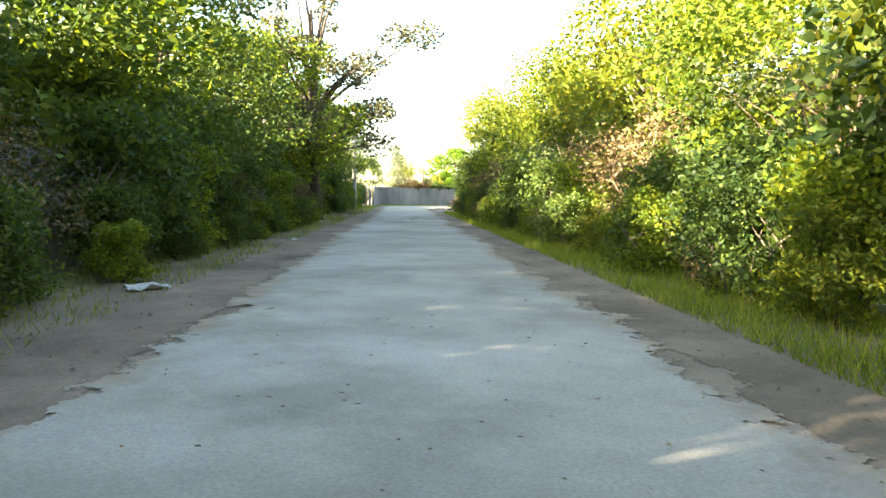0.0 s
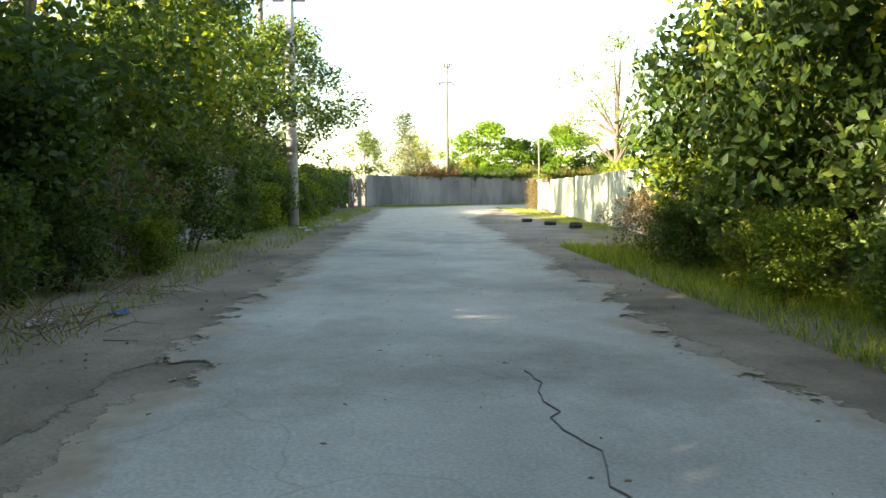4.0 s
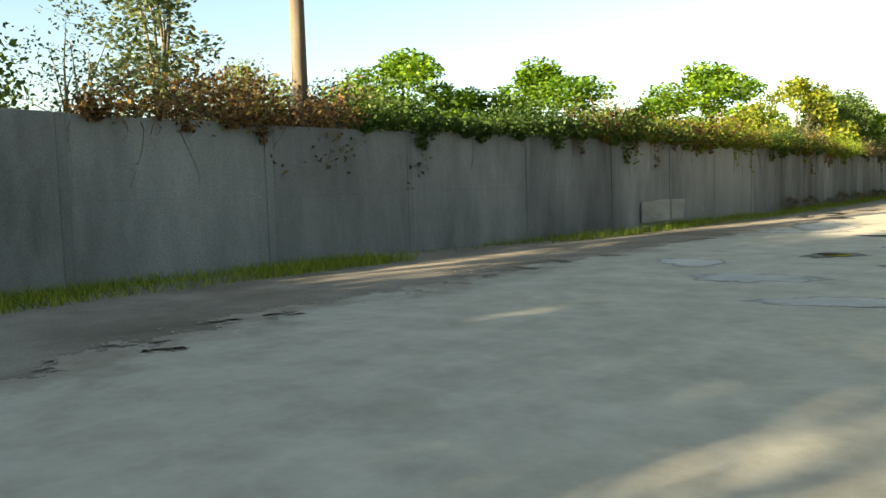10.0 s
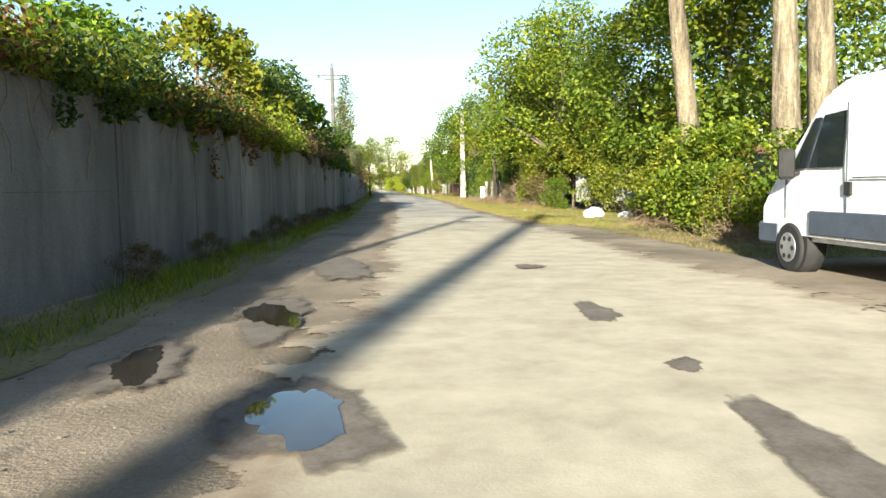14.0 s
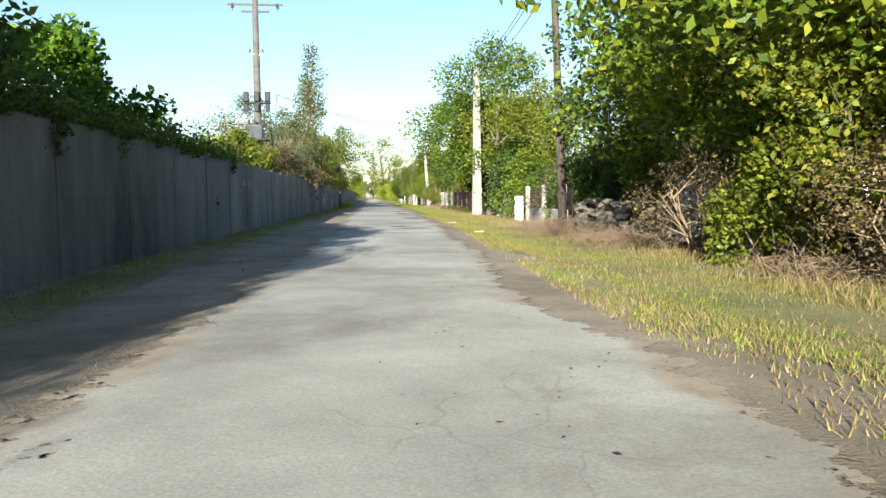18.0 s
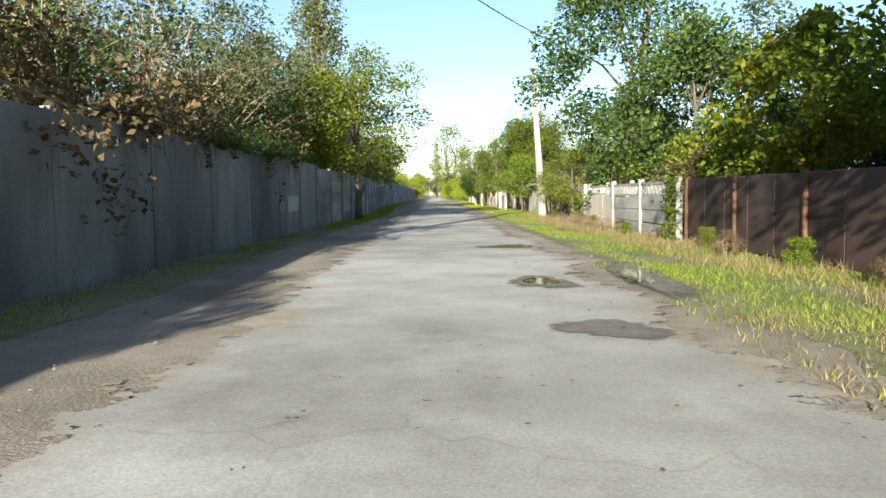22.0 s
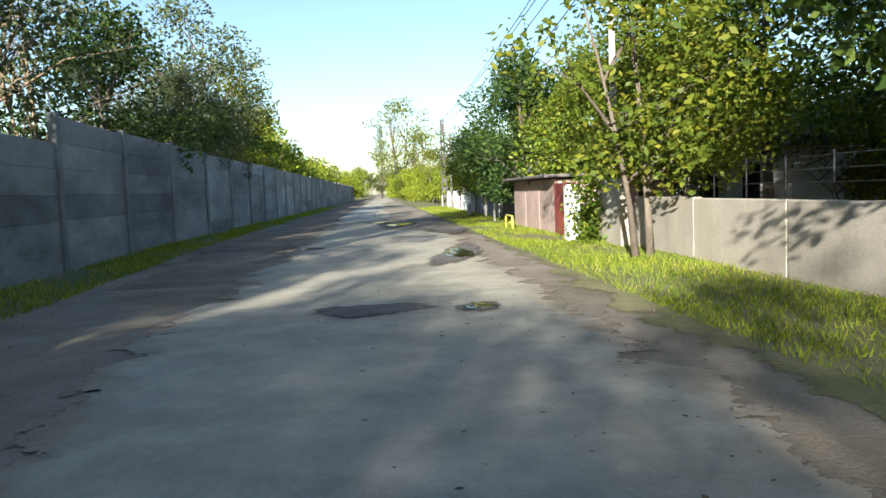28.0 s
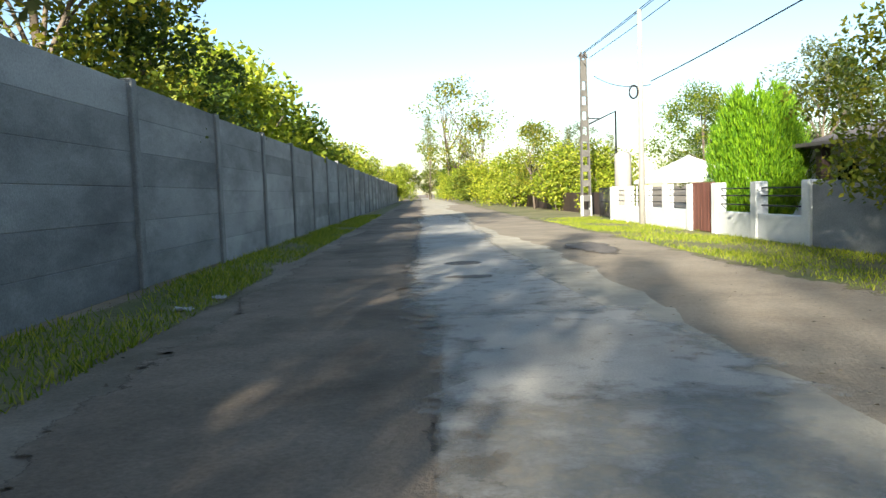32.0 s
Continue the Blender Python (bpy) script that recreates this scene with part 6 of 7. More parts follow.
sheet_run(68.6, 73.2, 11.4, 10.9, 0.1, 1.55, M_ZINC, "grey corrugated sheet fence behind shrubs")


def stones(name, s0, s1, d0, d1, h, n, seed, label):
    rg = random.Random(seed)
    ob = thing(name, Matrix(), label, "stone wall")
    me = []
    for k in range(5):
        bm = bmesh.new()
        bmesh.ops.create_icosphere(bm, subdivisions=1, radius=0.5)
        for v in bm.verts:
            v.co *= rg.uniform(0.75, 1.1)
        me.append(mesh_of("stone", bm, M_STONE))
    for i in range(n):
        z = h * (i / n)
        o = part("stone", me[i % 5], M_STONE, ob)
        p = B(rg.uniform(s0, s1), rg.uniform(d0, d1) + 0.3 * z)
        o.matrix_basis = Matrix.LocRotScale((p.x, p.y, max(0.08, z)), Euler((rg.uniform(-.3, .3), rg.uniform(-.3, .3), rg.uniform(0, 6))), (rg.uniform(.3, .55), rg.uniform(.35, .7), rg.uniform(.2, .34)))
    return ob


stones("rubble_base", 47.5, 60, 10.9, 11.9, 0.3, 70, 5, "broken stones and rubble under the sheet fence")
stones("stone_wall", 71.5, 82, 10.7, 11.1, 1.0, 170, 6, "low crumbling stone wall in dappled shade")
stones("stone_wall", 98.6, 102.2, 10.9, 11.2, 1.05, 75, 7, "short rough stone wall behind the pole")
bagm = bmesh.new()
bmesh.ops.create_icosphere(bagm, subdivisions=3, radius=0.5)
for v in bagm.verts:
    v.co *= 1 + 0.16 * noise.noise(v.co * 3)
    v.co.z = max(v.co.z, -0.25)
bag = tagged(put(part("rubbish_sack", bagm, M_LITTER), Bm(51, 8.75, 0.16, 30) @ Matrix.Diagonal((0.9, 0.6, 0.5, 1))), "crumpled whitish rubbish sack on the grass", "sack")
tagged(put(copy_thing(bag, Bm(49.6, 9.1)), Bm(50.2, 9.6, 0.1, 80) @ Matrix.Diagonal((0.8, 0.5, 0.34, 1))), "flat pale stone slab on the verge", "stone")

# low panel wall with a tall post, meter pillar, sheets
run("low_panel_wall", 76.5, 89.0, 10.75, 0.35, M_OLDCON, "low weathered concrete panel wall", "wall", "panel", 2.05, 0.1, 0.0, kind_="")
run("low_panel_wall", 82.8, 89.0, 10.76, 0.3, M_OLDCON, "upper weathered concrete panels of a low wall", "wall", "panel", 2.05, 0.1, 0.36)
for s0 in (82.9, 86.0, 89.15):
    tagged(put(part("fence_post", cube(-0.09, -0.08, 0, 0.09, 0.08, 1.6, 0.012), M_CONC), Bm(s0, 10.72)), "pale concrete fence post", "fence post", "concrete fence posts")
run("dark_backfence", 82.6, 89.2, 10.95, 1.45, M_BROWN, "dark sheet fence behind brush", "fence", "sheet", 1.2, 0.03)
mp = thing("meter_pillar", Bm(90.3, 10.55), "white painted meter pillar beside the hedge", "meter pillar")
part("body", cube(-0.18, -0.16, 0, 0.18, 0.16, 1.16, 0.02), M_WHITE, mp)
part("meter_box", cube(-0.2, -0.09, 0.78, -0.17, 0.05, 0.98, 0.006), M_DARK, mp)
part("stain_panel", cube(-0.186, -0.1, 0.2, -0.178, 0.1, 0.34, 0.004), M_OLDCON, mp)
sheet_run(93.4, 98.6, 11.0, 10.9, 0.0, 1.9, M_ZINC, "pale corrugated metal gate sheets in dappled light", 1.2)
bf = run("brown_metal_fence", 104, 115.2, 10.3, 1.42, M_BROWN, "dark brown sheet metal fence with rusty posts", "fence", "sheet", 1.15, 0.03, 0.05)
for k in range(5):
    part("post", cube(-0.06, -0.03, 0, 0.0, 0.03, 1.5), M_RUST, bf).location = (0, k * 2.8, 0)
for s0 in (102.6, 103.9):
    tagged(put(part("fence_post", cube(-0.08, -0.08, 0, 0.08, 0.08, 1.5, 0.012), M_OLDCON), Bm(s0, 10.4)), "grey concrete fence post", "fence post", "concrete fence posts")


def lattice_fence(s0, s1, d, courses, lattice, h0, label, mat=M_OLDCON, L=2.2):
    """Prefabricated posts, plain slabs and a top course with slanting bars."""
    ob = thing("panel_fence", Bm(s0, d), label, "fence")
    n = max(1, round((s1 - s0) / L))
    step = (s1 - s0) / n
    H = courses * h0 + (0.36 if lattice else 0)
    slab = mesh_of("slab", cube(0.0, 0.06, 0.004, 0.05, step - 0.06, h0 - 0.006, 0.012), mat)
    bars = None
    if lattice:
        bm = block(bmesh.new(), 0, 0.06, 0, 0.05, step - 0.06, 0.06)
        block(bm, 0, 0.06, 0.3, 0.05, step - 0.06, 0.36)
        k = int((step - 0.12) / 0.17)
        for i in range(k):
            a = 20 if i % 2 else -20
            block(bm, 0.005, -0.03, -0.14, 0.045, 0.03, 0.14, 0, pose(0, 0.06 + (i + 0.5) * (step - 0.12) / k, 0.18, a, 0, 0))
        bars = mesh_of("lattice", bm, mat)
    pm_ = mesh_of("post", cube(-0.06, -0.07, 0, 0.09, 0.07, H + 0.1, 0.012), mat)
    for i in range(n + 1):
        part("post", pm_, mat, ob).location = (0, i * step, 0)
        if i < n:
            for c in range(courses):
                o = part("slab", slab, mat, ob)
                o.location = (trg.uniform(-.015, .015), i * step, c * h0)
                o.rotation_euler = (radians(trg.uniform(-.8, .8)), 0, 0)
            if bars:
                part("lattice", bars, mat, ob).location = (0, i * step, courses * h0)
    return ob


lattice_fence(115.4, 121.8, 10.15, 3, True, 0.36, "weathered concrete panel fence with a slanted-bar top course", L=3.2)
run("plaster_wall", 121.9, 128.4, 10.55, 1.1, M_PALE, "pale plastered garden wall in sun", "wall", "panel", 3.25, 0.14)
lattice_fence(121.9, 128.4, 10.75, 0, True, 0.3, "slanted-bar concrete course along a wall's top", L=3.25).location.z = 1.1
lattice_fence(128.6, 134.6, 10.6, 4, False, 0.36, "broken weathered concrete slab fence", L=3.0, mat=M_CONC)
run("plaster_wall", 134.7, 136.9, 10.75, 1.35, M_PALE, "pale plastered wall beside the pole", "wall", "panel", 2.2, 0.15)
bg = thing("brown_gate", Bm(136.95, 10.55), "brown double sheet gate under a shed roof", "gate")
for k in range(2):
    part("leaf", cube(0, 0.02 + k * 1.35, 0.04, 0.04, 1.34 + k * 1.35, 1.5, 0.008), M_BROWN, bg)
    part("bar", cube(-0.02, 0.05 + k * 1.35, 0.75, 0.0, 1.3 + k * 1.35, 0.8), M_BROWN, bg)
shed = thing("shed", Bm(139.7, 10.5), "low pale plastered shed with an old corrugated roof", "shed")
for k in range(3):
    part("wall", cube(0, k * 1.68 + 0.01, 0, 0.2, k * 1.68 + 1.66, 1.52 + 0.05 * (k % 2), 0.02), M_PALE, shed)
part("back_wall", cube(3.2, 0, 0, 3.4, 5.0, 2.2), M_PALE, shed)
rf = part("roof", corrugated(8.6, 3.9, 0.16, 0.03), M_TILE, shed)
rf.matrix_basis = pose(-0.35, -3.0, 1.68, 0, 76, 0)
for k in range(7):
    part("rafter", cube(-0.25, k * 1.2 - 2.7, 1.58, 3.2, k * 1.2 - 2.62, 1.66, 0, pose(0, 0, 0.0, 0, 0, 0)), M_WOOD, shed)
part("beam", cube(-0.02, -2.9, 1.5, 0.1, 5.3, 1.6), M_WOOD, shed)
run("plaster_wall", 144.8, 148.4, 10.75, 1.2, M_PALE, "pale plastered garden wall in sun", "wall", "panel", 1.8, 0.14)
run("wooden_fence", 148.5, 154.8, 11.0, 1.15, M_WOOD, "dark weathered board fence in tree shade", "fence", "board", 0.16, 0.025, 0.03, tilt=2)
tagged(put(part("red_door", cube(0, -0.35, 0, 0.05, 0.35, 1.35, 0.01), M_RED), Bm(155.4, 10.75)), "faded red garden door", "door")
run("plaster_wall", 155.9, 158.2, 10.5, 1.25, M_PALE, "pale plastered garden wall in dappled sun", "wall", "panel", 2.3, 0.15)
run("plaster_wall", 155.0, 161.1, 9.75, 1.0, M_PALE, "pale plastered garden wall in dappled sun", "wall", "panel", 3.0, 0.15)
lattice_fence(155.0, 161.1, 9.8, 0, True, 0.3, "slanted-bar concrete course along a wall's top", L=3.0).location.z = 1.0
for s0, h0 in ((161.25, 1.5), (158.1, 1.35)):
    tagged(put(part("wall_pier", cube(-0.1, -0.1, 0, 0.2, 0.1, h0, 0.015), M_PALE), Bm(s0, 9.65)), "pale plastered wall pier", "wall pier", "wall piers")
run("plaster_wall", 161.4, 169.5, 9.75, 0.96, M_PALE, "low pale plastered wall with patchy stains", "wall", "panel", 2.7, 0.15)
rail = thing("wire_fence", Bm(161.4, 9.9), "thin dark wire fence standing on the low wall", "fence")
for k in range(9):
    part("picket", rod((0, k, 0.96), (0, k, 1.5), 0.014, 5), M_DARK, rail)
for z in (1.15, 1.3, 1.45):
    part("wire", rod((0, 0, z), (0, 8, z), 0.006, 4), M_DARK, rail)
run("plaster_wall", 169.6, 171.3, 9.5, 1.3, M_PALE, "pale wall end in dappled sun", "wall", "panel", 1.7, 0.2)
wpi = thing("wall_pier", Bm(171.9, 9.15), "flaking white gate pier", "wall pier", "wall piers")
part("body", cube(-0.16, -0.16, 0, 0.16, 0.16, 1.25, 0.03), M_WHITE, wpi)
rdoor = thing("red_gate", Bm(172.3, 9.3), "faded red metal gate in shade", "gate")
part("leaf", cube(0, 0, 0.05, 0.04, 1.0, 1.3, 0.01), M_RED, rdoor)
part("leaf", cube(0, 1.02, 0.05, 0.04, 2.0, 1.3, 0.01), M_RED, rdoor)
part("frame", cube(-0.02, 0.98, 0.02, 0.06, 1.04, 1.36), M_RUST, rdoor)
hut = thing("pink_outbuilding", Bm(174.4, 9.35), "pink plastered outbuilding with a low dark roof", "shed")
for k in range(3):
    part("wall", cube(0, k * 2.0 + 0.01, 0, 0.2, k * 2.0 + 1.99, 1.42, 0.02), M_PINK, hut)
part("side_wall", cube(0.2, 0, 0, 3.0, 0.2, 1.42), M_PINK, hut)
part("roof", cube(-0.35, -0.3, 1.45, 3.3, 6.3, 1.53, 0.02), M_TILE, hut)
yb = thing("pipe_barrier", Bm(177.4, 8.75), "small yellow bent-pipe barrier on the grass", "barrier")
part("pipe", tube(bmesh.new(), [(0, 0, 0), (0, 0, 0.36), (0, 0.06, 0.4), (0, 1.1, 0.4), (0, 1.16, 0.36), (0, 1.16, 0)], [0.03] * 6, 7), M_YELLOW, yb)
part("rail", rod((0, 0.02, 0.2), (0, 1.14, 0.2), 0.02), M_YELLOW, yb)
run("brown_board_fence", 180.6, 187.0, 10.0, 1.25, M_BROWN, "dark brown board fence behind limewashed trees", "fence", "board", 0.22, 0.03, 0.04)
for s0, d0, h0 in ((183.6, 9.15, 0.82), (185.3, 9.6, 0.7)):
    tagged(put(part("stake", tube(bmesh.new(), [(0, 0, 0), (0, 0, h0)], [0.045, 0.04], 10), M_LIME), Bm(s0, d0)), "limewashed wooden stake on the verge", "post")
run("grey_wall", 187.1, 197.7, 9.9, 1.2, M_SLAB, "smooth grey plastered wall", "wall", "panel", 3.4, 0.18)
for s0, d0, r in ((181.3, 9.9, 0.11), (184.5, 10.2, 0.10), (187.9, 9.4, 0.10), (192, 9.8, 0.09), (190.6, 9.0, 0.09)):
    tagged(put(part("limewash_sleeve", tube(bmesh.new(), [(0, 0, 0), (0, 0, 0.55)], [r * 0.95, r * 0.8], 10), M_LIME), Bm(s0, d0)), "limewashed foot of a garden tree", "trunk", "limewashed trunks")

# ---- white garden wall, gate, tent, thuja, houses ----
gw = thing("garden_wall", Bm(197.8, 9.85), "white low garden wall with pillars and dark rails", "wall")
for y0, y1 in ((0, 4.3), (6.0, 14.0)):
    n = round((y1 - y0) / 1.9)
    st = (y1 - y0) / n
    for k in range(n):
        part("base_panel", cube(0.02, y0 + k * st, 0, 0.2, y0 + (k + 1) * st - 0.01, 0.55, 0.012), M_WHITE, gw)
        for z in (0.72, 0.92, 1.08):
            part("rail", rod((0.11, y0 + k * st, z), (0.11, y0 + (k + 1) * st, z), 0.018, 6), M_DARK, gw)
    for k in range(n + 1):
        part("pillar", cube(-0.02, y0 + k * st - 0.14, 0, 0.25, y0 + k * st + 0.14, 1.22, 0.02), M_WHITE, gw)
gd = thing("brown_wooden_gate", Bm(202.27, 9.9), "narrow red-brown wooden garden gate", "gate")
for k in range(9):
    part("board", cube(0, k * 0.155, 0.03, 0.04, k * 0.155 + 0.145, 1.25, 0.006), M_GATE, gd)
part("crossbar", cube(0.04, 0.0, 0.9, 0.07, 1.38, 0.98), M_BROWN, gd)
dg = thing("dark_metal_gate", Bm(213.0, 10.1), "dark barred metal gate at the garden's end", "gate")
for k in range(9):
    part("bar", rod((0, k * 0.2, 0.05), (0, k * 0.2, 1.2), 0.018, 6), M_DARK, dg)
for z in (0.1, 0.65, 1.18):
    part("rail", rod((0, 0, z), (0, 1.6, z), 0.022, 6), M_DARK, dg)
tank = tagged(put(part("concrete_tank", tube(bmesh.new(), [(0, 0, 0), (0, 0, 2.6), (0, 0, 2.72)], [0.36, 0.36, 0.24], 18), M_CONC), Bm(217.0, 11.7)), "pale cylindrical tank on its stand by the gate", "tank")
tent = thing("garden_tent", Bm(213.5, 13.3), "white garden canopy tent with a pointed roof", "tent")
bm = bmesh.new()
c = [bm.verts.new(p) for p in ((-1.6, -1.9, 1.42), (1.6, -1.9, 1.42), (1.6, 1.9, 1.42), (-1.6, 1.9, 1.42))]
apex = bm.verts.new((0, 0, 2.35))
cl = [bm.verts.new((v.co.x, v.co.y, 1.3)) for v in c]
for k in range(4):
    bm.faces.new((c[k], c[(k + 1) % 4], apex))
    bm.faces.new((cl[k], cl[(k + 1) % 4], c[(k + 1) % 4], c[k]))
part("canopy", bm, M_WHITE, tent)
for x in (-1.5, 1.5):
    for y in (-1.8, 1.8):
        part("leg", rod((x, y, 0), (x, y, 1.4), 0.03), M_WHITE, tent)
th = thing("thuja", Bm(204.2, 11.85, 0, 0, 1.06, 0.97), "bright green feathery thuja shrub with upright plumes by the garden wall", "shrub")
part("trunk", rod((0, 0, 0), (0, 0, 2.2), 0.06), M_BARK, th)
rr = np.random.default_rng(5)
nn = 42000
zz = rr.uniform(0.3, 3.45, nn)
aa = rr.uniform(0, 2 * np.pi, nn)
plume = 0.16 * np.sin(aa * 9 + 1.3 * np.sin(zz * 2)) + 0.1 * np.sin(aa * 17 + zz * 3)
pr = 1.12 * np.clip(np.sin(np.pi * np.clip((zz + 0.5) / 4.5, 0, 1)) ** 0.7, 0.25, 1)
rad = pr * (0.66 + 0.38 * rr.random(nn)) * (1 + 0.55 * plume)
zz = zz + (plume + 0.1) * np.clip(zz - 2.0, 0, 2) * 0.9
cc = np.stack([rad * np.cos(aa), rad * np.sin(aa), zz], 1)
out = np.stack([0.35 * np.cos(aa), 0.35 * np.sin(aa), np.ones(nn)], 1) + rr.normal(0, 0.16, (nn, 3))
out *= (rr.uniform(0.07, 0.18, nn) / np.linalg.norm(out, axis=1))[:, None]
side = np.cross(out, rr.normal(size=(nn, 3)))
side *= (rr.uniform(0.007, 0.017, nn) / np.linalg.norm(side, axis=1))[:, None]
part("crown", quads_mesh("crown", np.stack([cc - side, cc + side, cc + out * 0.6 + side * 0.8, cc + out], 1), L_THUJA), L_THUJA, th)


def house(m, w, l, h, ridge, wall, roof, label):
    ob = thing("house", m, label, "house")
    part("wall", cube(0, 0, 0, w, l, h, 0.01), wall, ob)
    bm = bmesh.new()
    e = 0.35
    a = [bm.verts.new(p) for p in ((-e, -e, h - 0.05), (w + e, -e, h - 0.05), (w + e, l + e, h - 0.05), (-e, l + e, h - 0.05), (w / 2, -e, h + ridge), (w / 2, l + e, h + ridge))]
    for f in ((0, 4, 5, 3), (1, 2, 5, 4), (0, 1, 4), (2, 3, 5), (0, 3, 2, 1)):
        bm.faces.new([a[k] for k in f])
    part("roof", bm, roof, ob)
    for y in (l * 0.25, l * 0.65):
        wi = part("window", cube(-0.03, y, h * 0.35, -0.004, y + 0.9, h * 0.8, 0.005), M_GLASS, ob)
        part("window_frame", cube(-0.05, y - 0.06, h * 0.35 - 0.06, -0.031, y + 0.96, h * 0.35), M_WHITE, wi)
    for x in (w * 0.3,):
        wi = part("window", cube(x, -0.03, h * 0.4, x + 0.9, -0.004, h * 0.8, 0.005), M_GLASS, ob)
        part("window_frame", cube(x - 0.06, -0.05, h * 0.4 - 0.06, x + 0.96, -0.031, h * 0.4), M_WHITE, wi)
    return ob


h1 = house(Bm(196.2, 13.5), 7, 9.5, 2.15, 0.9, M_WHITE, M_TILE, "low white bungalow with a shallow grey roof and porch")
for y in (0.5, 6.3):
    part("porch_column", cube(-0.95, y - 0.13, 0, -0.7, y + 0.13, 2.0, 0.01), M_BROWN, h1, "dark brown porch column")
part("porch_roof", cube(-1.2, -0.2, 2.02, 0.2, 9.8, 2.12, 0.01), M_TILE, h1)
house(Bm(172.5, 14.5), 5, 6, 2.0, 1.3, M_WHITE, M_TILE, "white gabled garden house behind trees")
house(Bm(74, 26), 8, 9, 2.6, 1.6, M_PALE, M_ROOF, "far pale house with a red tiled roof")
house(Bm(92, 24), 7, 8, 2.4, 1.5, M_WHITE, M_ROOF, "far white house with a red roof")
house(Bm(128, 20), 6, 8, 2.2, 1.0, M_PALE, M_TILE, "low pale outbuilding behind garden trees")
run("far_fence", 217, 262, 10.8, 1.0, M_BROWN, "dark brown picket fence under bushes", "fence", "board", 0.9, 0.03)


# ---- brush, litter and stones ----
def brush(m, label, n=70, r=0.9, h=0.5, seed=1):
    rg = random.Random(seed)
    bm = bmesh.new()
    for _ in range(n * 3):
        a = Vector((rg.gauss(0, r * .5), rg.gauss(0, r * .5), rg.uniform(0, h * 0.6)))
        v = Vector((rg.uniform(-1, 1), rg.uniform(-1, 1), rg.uniform(-.1, .5))).normalized() * rg.uniform(0.2, 0.75)
        tube(bm, [a, a + v * .5 + Vector((0, 0, rg.uniform(-.02, .08))), a + v], [0.007, 0.005, 0.002], 3, False)
    return tagged(put(part("brush_pile", bm, M_TWIG), m), label, "brush pile", kind="stuff")


for i, (s0, d0, n, r) in enumerate(((81.2, 9.6, 150, 1.2), (79.5, 10.0, 140, 1.4), (77, 9.7, 150, 1.6), (73.5, 9.8, 120, 1.4), (125.5, 9.9, 110, 1.0), (121.5, 9.7, 60, 0.9), (66, 9.9, 70, 0.9), (44, 8.6, 80, 1.2), (39, 8.3, 70, 1.1))):
    brush(Bm(s0, d0), "heap of dry brown cut brush on the verge", n, r, 0.45, 60 + i)


for i, (s, d, r) in enumerate(((72.2, 10.0, 0.9), (74.1, 9.7, 1.1), (75.6, 10.2, 0.8), (77.4, 9.8, 1.1), (79.2, 10.1, 0.9), (80.4, 9.6, 0.8))):
    brush(Bm(s, d), "brown heap of cut twigs and brush on the verge", 46, r, 0.24, 160 + i)


def litter(m, w, h, label, mat=M_LITTER):
    bm = bmesh.new()
    bmesh.ops.create_grid(bm, x_segments=4, y_segments=4, size=0.5)
    for v in bm.verts:
        v.co = Vector((v.co.x * w, v.co.y * w * 0.6, 0.02 + h * abs(noise.noise(v.co * 4 + Vector((w * 9, h * 7, 0))))))
    r = bmesh.ops.extrude_face_region(bm, geom=list(bm.faces))
    for v in r["geom"]:
        if isinstance(v, bmesh.types.BMVert):
            v.co.z += 0.012
    return tagged(put(part("litter", bm, mat), m), label, "litter", "litter on the ground")


for s0, d0, w in ((80.4, 7.3, 0.3), (88.7, 7.3, 0.35), (144.8, 8.0, 0.25), (60, 8.1, 0.15), (192.3, 0.2, 0.2), (193.2, 0.35, 0.16), (186.5, 0.7, 0.3)):
    litter(Bm(s0, d0), w, 0.07, "scrap of white litter on the verge")
for u0, v0, w in ((70.5, -3.3, 0.3), (44, -3.4, 0.7), (45, -3.6, 0.3), (43, -3.9, 0.35), (47, -3.5, 0.25), (64.5, -3.8, 0.3), (66, -3.5, 0.2), (9.5, -3.2, 0.5), (20, -2.9, 0.15), (63, -3.4, 0.25), (75, -3.0, 0.15)):
    litter(Am(u0, v0, 0, 40), w, 0.12, "crumpled pale plastic rubbish by the roadside")


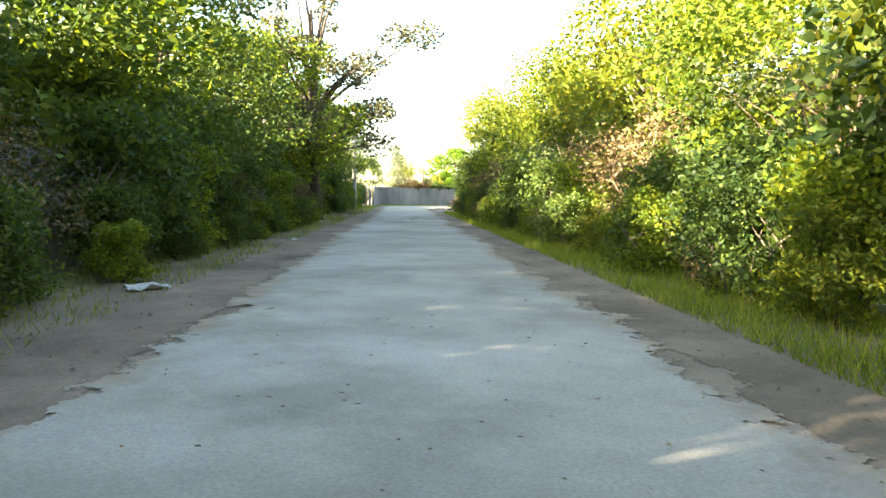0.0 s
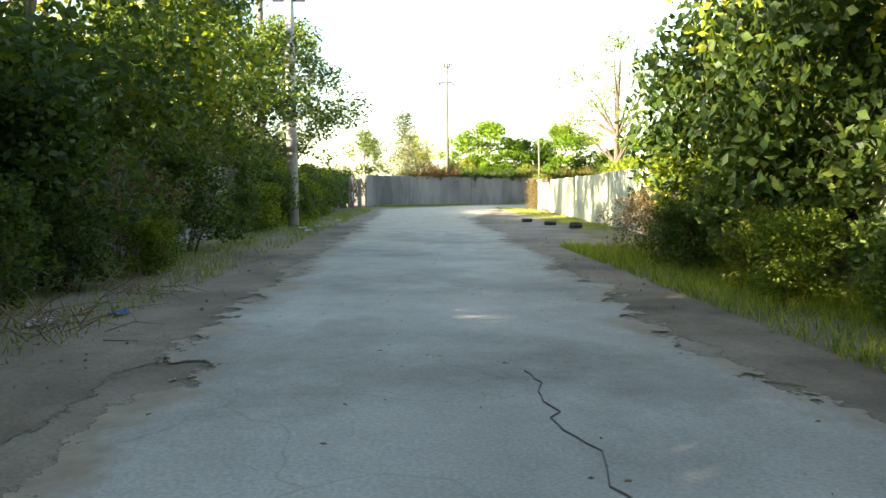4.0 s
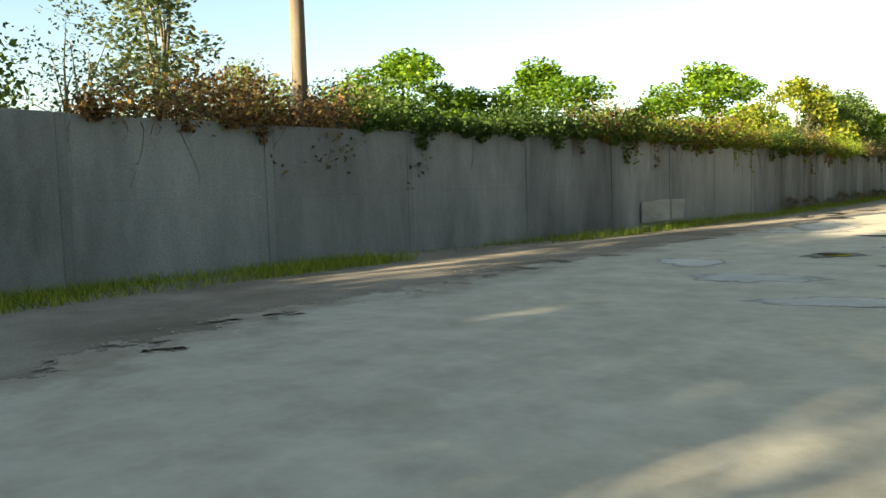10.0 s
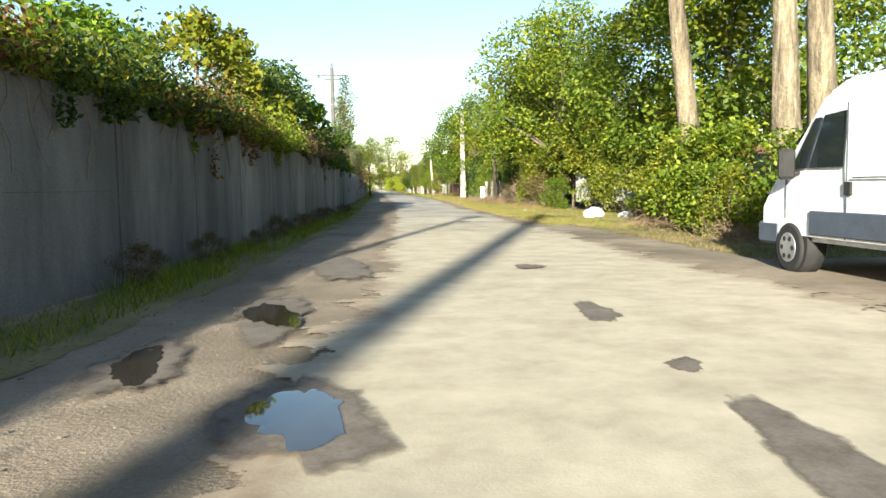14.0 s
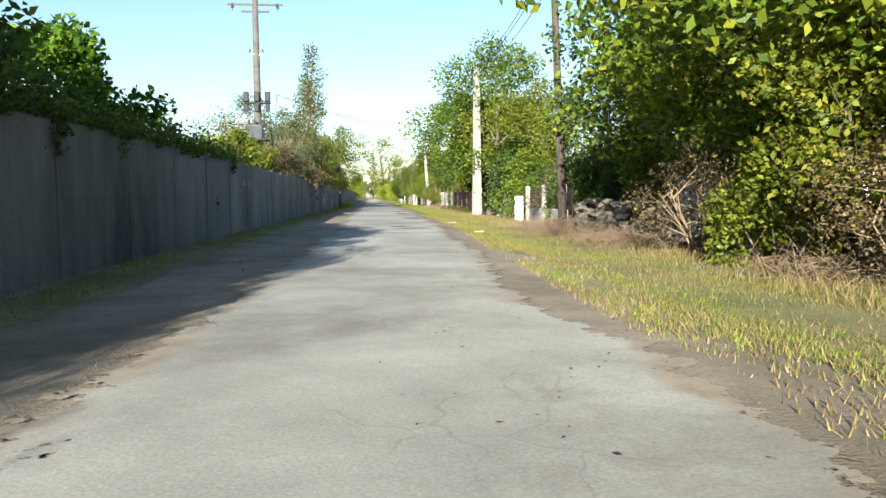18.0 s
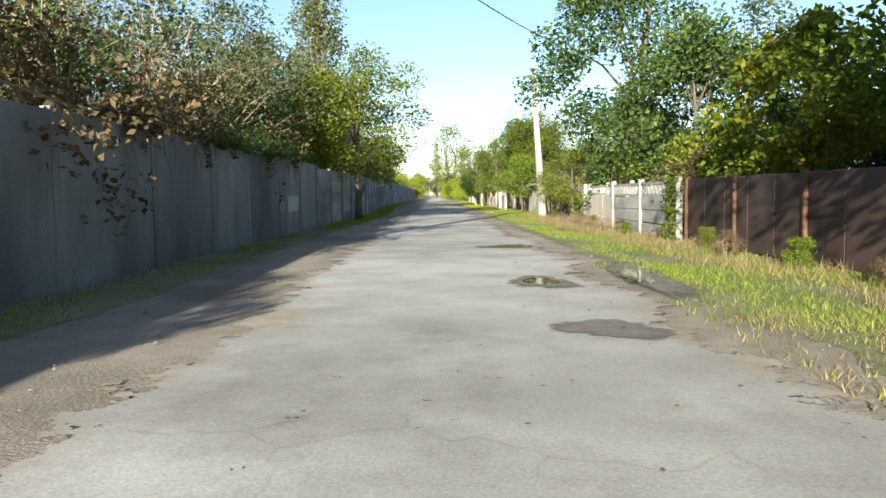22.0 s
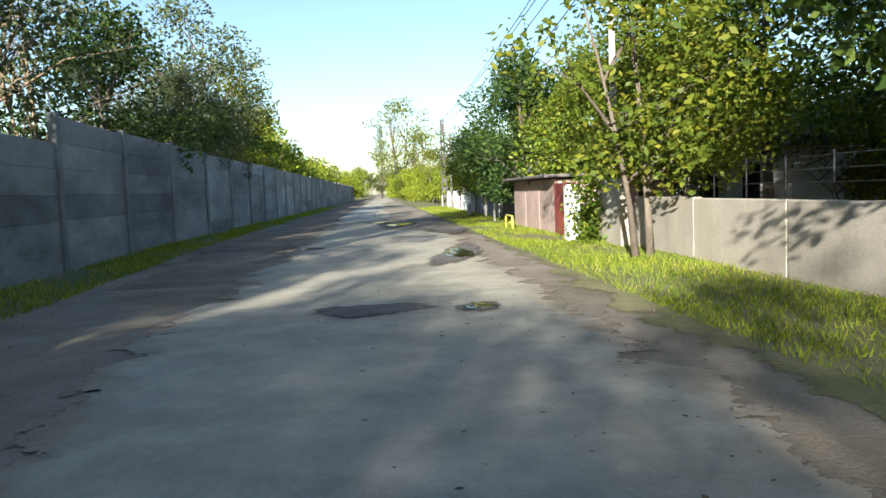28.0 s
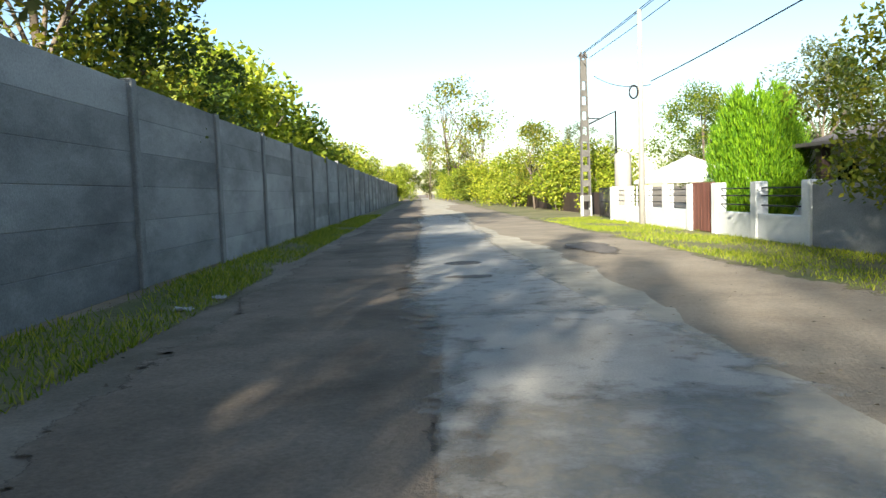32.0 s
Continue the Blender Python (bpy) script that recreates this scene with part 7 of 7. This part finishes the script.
for u0, v0, w in ((41.5, -3.3, 0.22), (47.5, -3.0, 0.18), (93, -1.5, 0.2)):
    litter(Am(u0, v0, 0, 70), w, 0.1, "crumpled blue plastic scrap by the roadside", M_BLUE)
for i, (u0, v0) in enumerate(((42.5, -3.5), (46.5, -3.2), (49, -3.4))):
    brush(Am(u0, v0), "dry broken sticks lying by the roadside", 16, 0.6, 0.25, 90 + i)


def pebbles(name, fn, a0, a1, b0, b1, n, seed, label):
    r = np.random.default_rng(seed)
    c = np.array([fn(x, y)[:] for x, y in zip(r.uniform(a0, a1, n), r.uniform(b0, b1, n))])
    sz = 0.008 * np.exp(r.normal(0, 0.55, n))
    v = np.array([(1, 0, 0), (-.5, .87, 0), (-.5, -.87, 0), (0, 0, 1.0)])
    q = c[:, None, :] + v[None] * sz[:, None, None] * r.uniform(0.6, 1.4, (n, 4, 1))
    q[:, :, 2] = np.maximum(q[:, :, 2], 0) + 0.012
    tri = np.stack([q[:, [0, 1, 3]], q[:, [1, 2, 3]], q[:, [2, 0, 3]]], 1).reshape(-1, 3, 3)
    return tagged(part(name, quads_mesh(name, tri, M_STONE, 3), M_STONE), label, "gravel", kind="stuff")


pebbles("gravel", B, 36, 215, 6.6, 7.9, 2600, 81, "loose gravel along the asphalt edge")
pebbles("gravel", lefts, 20, 215, 1.2, 2.8, 2200, 82, "loose gravel along the asphalt edge")
pebbles("gravel", A, -5, 92, -3.3, -2.2, 1500, 83, "loose gravel and crumbs on the lane's edge")
pebbles("gravel", A, -5, 80, 2.2, 3.6, 1200, 84, "loose gravel and crumbs on the lane's edge")


# ---- manhole covers ----
for s0, d0 in ((181.7, 3.0), (196.6, 3.5)):
    mh = thing("manhole_cover", Bm(s0, d0, 0.017), "round worn iron manhole cover in the road", "manhole cover", "manhole covers")
    part("rim", tube(bmesh.new(), [(0, 0, 0), (0, 0, 0.016)], [0.34, 0.33], 24), M_POST, mh)
    part("lid", tube(bmesh.new(), [(0, 0, 0.01), (0, 0, 0.022)], [0.29, 0.285], 24), M_POLE, mh)
    for k in range(3):
        part("rib", cube(-0.2, -0.13 + 0.11 * k, 0.022, 0.2, -0.09 + 0.11 * k, 0.027), M_POST, mh)

for key, ob in KINDS.items():
    if key not in USED:
        for o in (*ob.children_recursive, ob):
            bpy.data.objects.remove(o)
